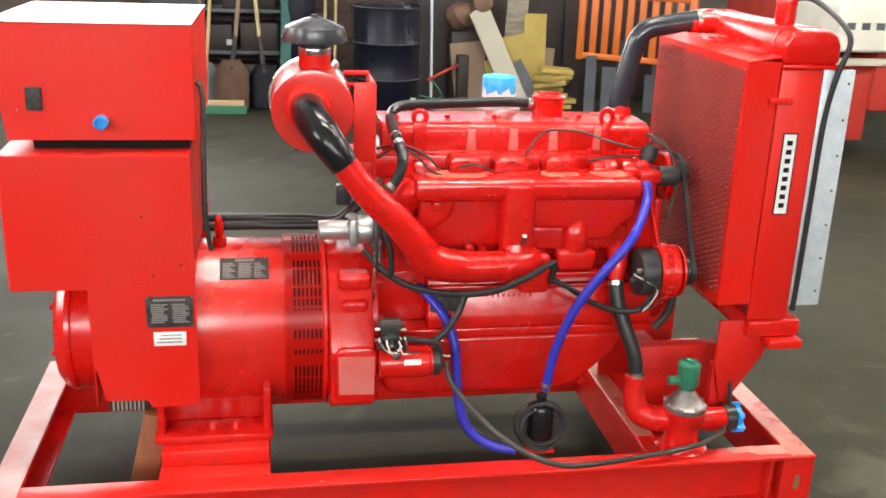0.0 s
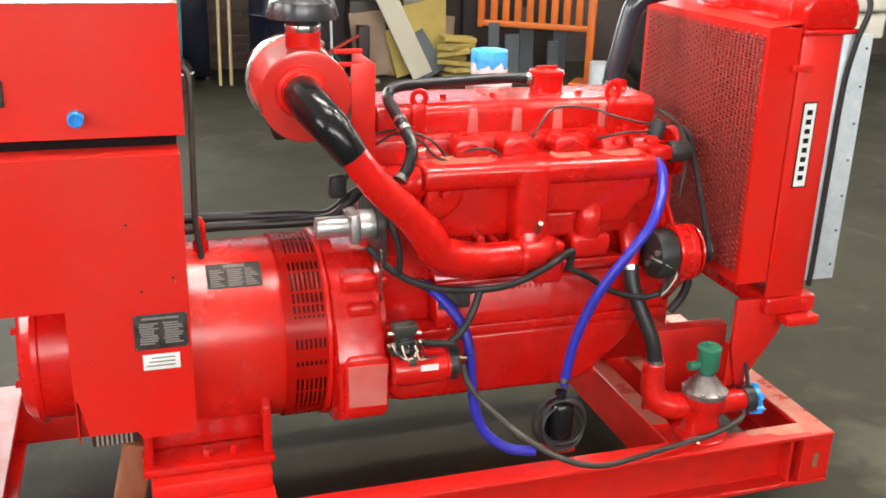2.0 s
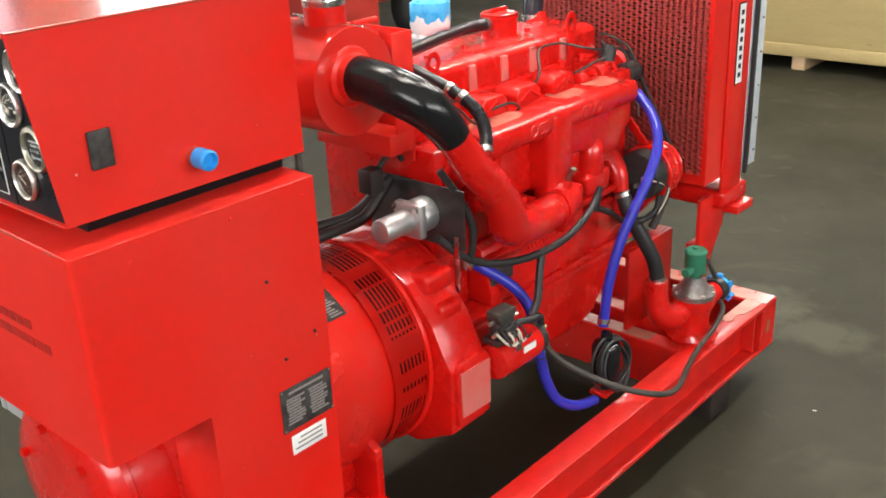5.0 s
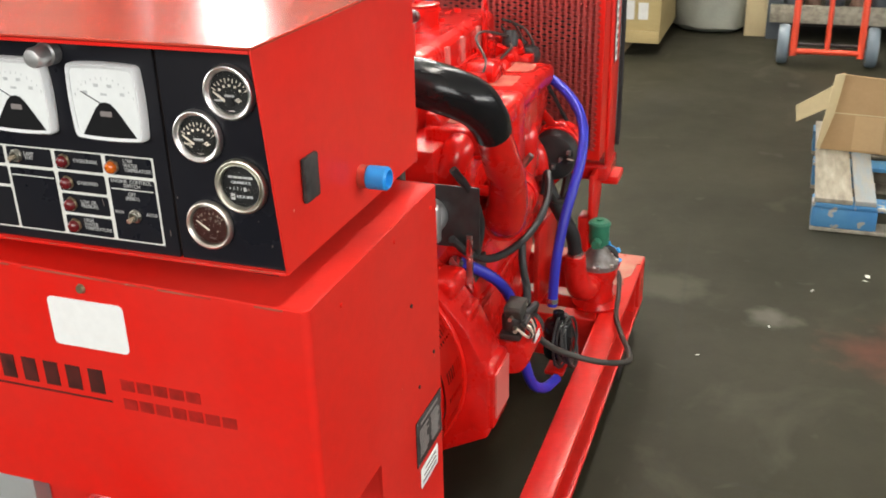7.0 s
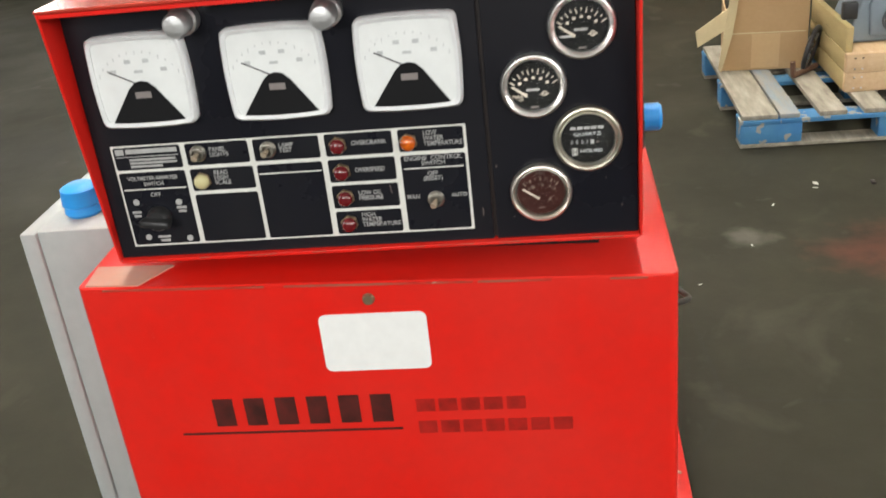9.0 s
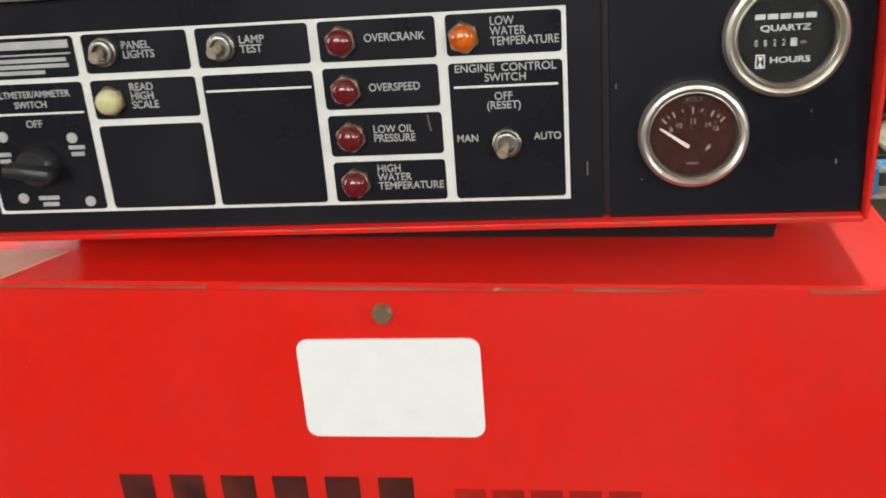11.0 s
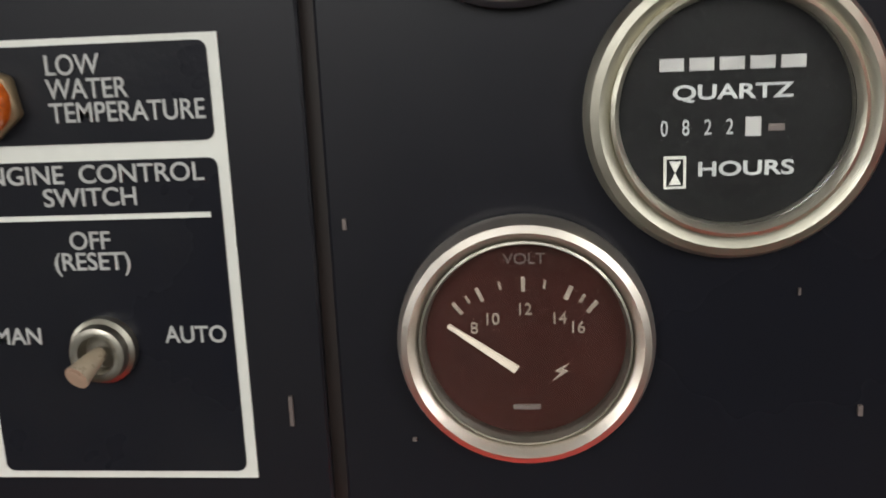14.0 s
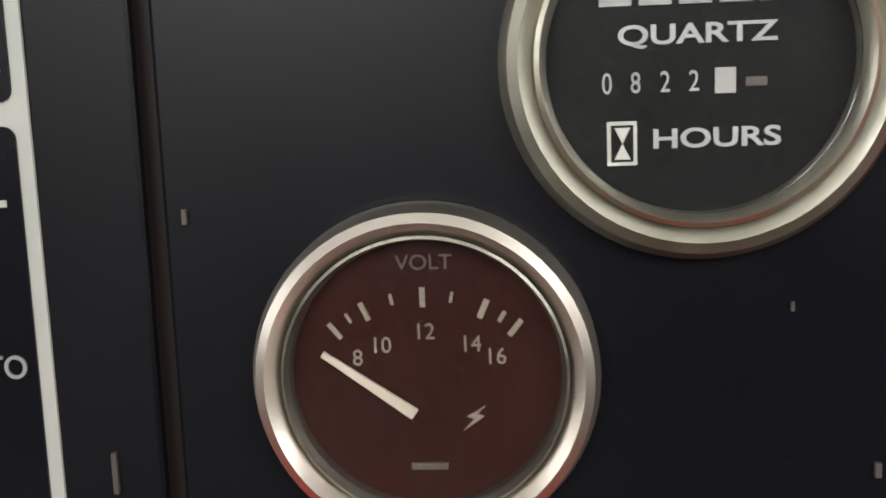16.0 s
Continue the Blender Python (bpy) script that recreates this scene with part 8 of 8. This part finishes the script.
# ---- pallet with carton and gearbox ----
t = thing("pallet", "blue-edged weathered timber pallet on the floor", "pallet", (2.95, 1.1, 0))
PY0, PY1, PXa, PXb = 0.46, 1.665, 2.43, 3.50
for x in (PXa, (PXa + PXb) / 2 - 0.05, PXb - 0.1):
    for y in (PY1 - 0.24, (PY0 + PY1) / 2 - 0.07, PY0):
        w = 0.24 if y > 1.3 else 0.14
        part("block", box(x, x + 0.10, y, y + w, 0.0165, 0.0975, 0.004), M["bluewood"], t, "blue painted block")
    part("bearer", box(x - 0.003, x + 0.103, PY0 - 0.002, PY1 + 0.002, 0.098, 0.1175, 0.003), M["bluewood"], t, "blue painted bearer")
    part("bottom_board", box(x, x + 0.10, PY0, PY1, 0.0, 0.016, 0.003), M["greywood"], t)
for k, (ya, yb, mt) in enumerate(((1.52, 1.66, "greywood"), (1.435, 1.512, "stainwood"), (1.255, 1.36, "greywood"), (1.09, 1.19, "greywood"), (0.92, 1.03, "greywood"), (0.76, 0.86, "wood"), (0.62, 0.71, "greywood"), (0.46, 0.58, "greywood"))):
    part("deck_board", box(PXa, PXb, ya, yb, 0.118, 0.138, 0.003), M[mt], t)

t = thing("cardboard_box", "open brown cardboard box with a pale flap", "cardboard box", (2.95, 1.5, 0.138))
m = Matrix.Translation((3.045, 1.455, 0.139)) @ pose(0, 0, 0, 0, 0, -6)
b = prism([(-0.176, 0.0), (0.192, 0.0), (0.150, 0.175), (0.128, 0.350), (-0.176, 0.335), (-0.176, 0.175)], "x", -0.004, 0.004, 0.001, 1)
bmesh.ops.transform(b, matrix=m @ pose(0, 0, 0, 0, -6, 0), verts=b.verts[:])
part("front_wall", b, M["card"], t)
part("side_wall", box(0.012, 0.40, 0.160, 0.168, 0.0, 0.24, 0.001, m=m), M["card"], t)
part("side_wall", box(0.012, 0.40, -0.168, -0.160, 0.0, 0.24, 0.001, m=m), M["card"], t)
part("back_wall", box(0.392, 0.400, -0.159, 0.159, 0.0, 0.17, 0.001, m=m), M["card"], t)
part("flap", prism([(1.756, 0.268), (1.617, 0.348), (1.622, 0.437), (1.765, 0.340)], "x", 3.012, 3.018, 0.001, 1), M["cardpale"], t, "pale folded flap")
b = prism([(0.192, 0.0), (0.206, 0.02), (0.168, 0.35), (0.128, 0.36), (0.150, 0.175)], "x", 0.002, 0.007, 0.001, 1)
bmesh.ops.transform(b, matrix=m @ pose(0, 0, 0, 0, -6, 10), verts=b.verts[:])
part("folded_edge", b, M["cardpale"], t, "pale folded side edge")
part("tape_patch", box(-0.0050, -0.0038, -0.060, 0.060, 0.010, 0.168, m=m @ pose(0, 0, 0, 0, -6, 0)), M["cardtape"], t, "paler taped patch")
part("crease", box(-0.0052, -0.0038, -0.166, 0.158, 0.172, 0.177, m=m @ pose(0, 0, 0, 0, -6, 0)), M["cardpale"], t)

t = thing("steering_wheel", "dark handwheel and bracket lying on the pallet", "handwheel", (2.8, 1.27, 0.138))
part("rim", ring((2.99, 1.268, 0.235), (0.5, 1, 0.25), 0.095, 0.011, 32, 10), M["rubber"], t)
for a in (20, 140, 260):
    part("spoke", cyl((2.99, 1.268, 0.235), Vector((2.99, 1.268, 0.235)) + frame_of((0.5, 1, 0.25)).to_3x3() @ Vector((0.09 * math.cos(radians(a)), 0.09 * math.sin(radians(a)), 0)), 0.006, seg=8), M["steel"], t)
part("bracket", tube([(2.87, 1.372, 0.215), (2.88, 1.365, 0.155), (2.90, 1.345, 0.150), (2.97, 1.27, 0.152), (3.0, 1.24, 0.155)], 0.012, 8, 3), M["blade"], t)

t = thing("timber_tray", "new pale timber tray under the gearbox", "timber tray", (2.95, 0.93, 0.138))
for z in (0.139, 0.219):
    part("plank", box(2.640, 2.672, 0.795, 1.215, z, z + 0.078, 0.002), M["wood"], t)
    part("plank", box(2.6725, 3.25, 1.183, 1.215, z, z + 0.078, 0.002), M["ply"], t)
    part("plank", box(2.6725, 3.25, 0.795, 0.827, z, z + 0.078, 0.002), M["wood"], t)
part("plank", box(2.6725, 3.25, 1.185, 1.213, 0.2975, 0.40, 0.002), M["ply"], t)
part("floor_board", box(2.6725, 3.25, 0.828, 1.182, 0.28, 0.296, 0.002), M["wood"], t)
for y in (0.84, 0.87, 1.15, 1.18):
    for z in (0.155, 0.20, 0.235, 0.28):
        part("screw", cyl((2.640, y, z), (2.6385, y, z), 0.004, seg=8), M["steel"], t)

t = thing("gearbox", "blue-grey painted gearbox with motor under plastic wrap", "gearbox", (2.9, 1.0, 0.296))
part("housing", prism([(0.855, 0.2965), (1.165, 0.2965), (1.16, 0.38), (1.115, 0.50), (1.07, 0.565), (0.93, 0.575), (0.875, 0.52), (0.835, 0.43), (0.835, 0.34)], "x", 2.80, 3.08, 0.016, 3), M["gearbox"], t)
part("cover", prism([(0.90, 0.33), (1.09, 0.33), (1.10, 0.46), (1.05, 0.54), (0.95, 0.55), (0.89, 0.47)], "x", 2.775, 2.80, 0.008), M["gearbox"], t)
ob = part("flange", lathe((2.776, 0.985, 0.395), (-1, 0, 0), [(0.062, 0), (0.062, 0.012), (0.040, 0.016), (0.040, 0.03), (0.022, 0.03)], 28), M["slate"], t)
for k in range(6):
    a = k * math.pi / 3
    part("bolt", cyl((2.765, 0.985 + 0.05 * math.cos(a), 0.395 + 0.05 * math.sin(a)), (2.755, 0.985 + 0.05 * math.cos(a), 0.395 + 0.05 * math.sin(a)), 0.007, seg=6), M["steel"], ob)
part("motor_base", box(2.82, 3.06, 0.88, 1.06, 0.58, 0.66, 0.008), M["gearbox"], t)
part("motor", box(2.83, 3.05, 0.885, 1.055, 0.6605, 0.95, 0.02, 3), M["gearbox"], t)
part("pulley", lathe((2.84, 1.245, 0.615), (-1, 0, 0), [(0.03, -0.04), (0.09, -0.038), (0.095, -0.03), (0.085, -0.015), (0.095, 0.0), (0.09, 0.008), (0.02, 0.010)], 32), M["slate"], t)
part("pulley_boss", cyl((2.829, 1.245, 0.615), (2.825, 1.245, 0.615), 0.012, seg=12), M["steel"], t)
rnd = random.Random(12)
b = bmesh.new()
bmesh.ops.create_grid(b, x_segments=9, y_segments=12, size=0.5)
for v in b.verts:
    u, w = v.co.x + 0.5, v.co.y + 0.5
    v.co = Vector((2.79 + 0.05 * math.sin(3.1 * u) * (1 - w * 0.4) + rnd.uniform(-0.003, 0.003), 1.045 + 0.115 * u * (1 - 0.35 * w) + rnd.uniform(-0.003, 0.003), 0.52 + 0.43 * w + rnd.uniform(-0.004, 0.004)))
part("wrap", b, M["greywrap"], t, "crumpled plastic wrap over the motor", soft=70)
part("arm", tube([(2.86, 1.245, 0.615), (2.90, 1.19, 0.55), (2.90, 1.13, 0.50)], 0.03, 14, 4), M["gearbox"], t)
part("lever", box(2.79, 2.83, 1.14, 1.20, 0.40, 0.47, 0.006), M["rubber"], t)

# ---- floor marks and litter ----
for k, (x, y, s) in enumerate(((2.03, 1.465, 0.020), (1.99, 1.475, 0.010), (1.30, 1.98, 0.006), (1.86, 1.65, 0.008), (1.55, 1.78, 0.006))):
    b = bmesh.new()
    m = Matrix.Translation((x, y, 0.004)) @ pose(0, 0, 0, 6, 8, 50 * k)
    add_prism(b, [(-s, -s * 0.3), (s * 0.8, -s * 0.5), (s, s * 0.3), (0, s * 0.5), (-s * 0.9, s * 0.3)], "z", 0.0, 0.0012)
    bmesh.ops.transform(b, matrix=m, verts=b.verts[:])
    whole("paper_scrap", b, M["paper"], "tiny white paper scrap on the floor", "litter", "floor litter")
whole("dark_scrap", box(2.00, 2.03, 1.26, 1.275, 0.0, 0.008, 0.002), M["dark"], "small dark scrap on the floor", "litter", "floor litter")

# ---- bare brickwork showing on the back wall ----
wall = bpy.data.objects["wall_north"]
rnd = random.Random(33)
nodes = M["brick"].node_tree
shift = nodes.nodes.new("ShaderNodeMath")
shift.operation = "MULTIPLY"
shift.inputs[1].default_value = 40.0
nodes.links.new(nodes.nodes.new("ShaderNodeObjectInfo").outputs["Random"], shift.inputs[0])
nodes.links.new(shift.outputs[0], next(nd for nd in nodes.nodes if nd.type == "MAPPING").inputs["Location"])
shapes = [box(-0.105, 0.105, -0.010 - 0.002 * k, 0.002, -0.0315, 0.0315, 0.003, 1) for k in range(3)]
first = [part("brick", b, M["brick"], wall) for b in shapes]
for row in range(15):
    for col in range(5):
        k = rnd.randrange(3)
        spot = Matrix.Translation((0.41 + 0.222 * col + (0.111 if row % 2 else 0.0), Y1, 0.045 + 0.075 * row))
        if row == 0 and col < 3:
            ob = first[col]
        else:
            ob = new("brick", first[k].data)
            ob.parent = wall
        ob.matrix_world = spot
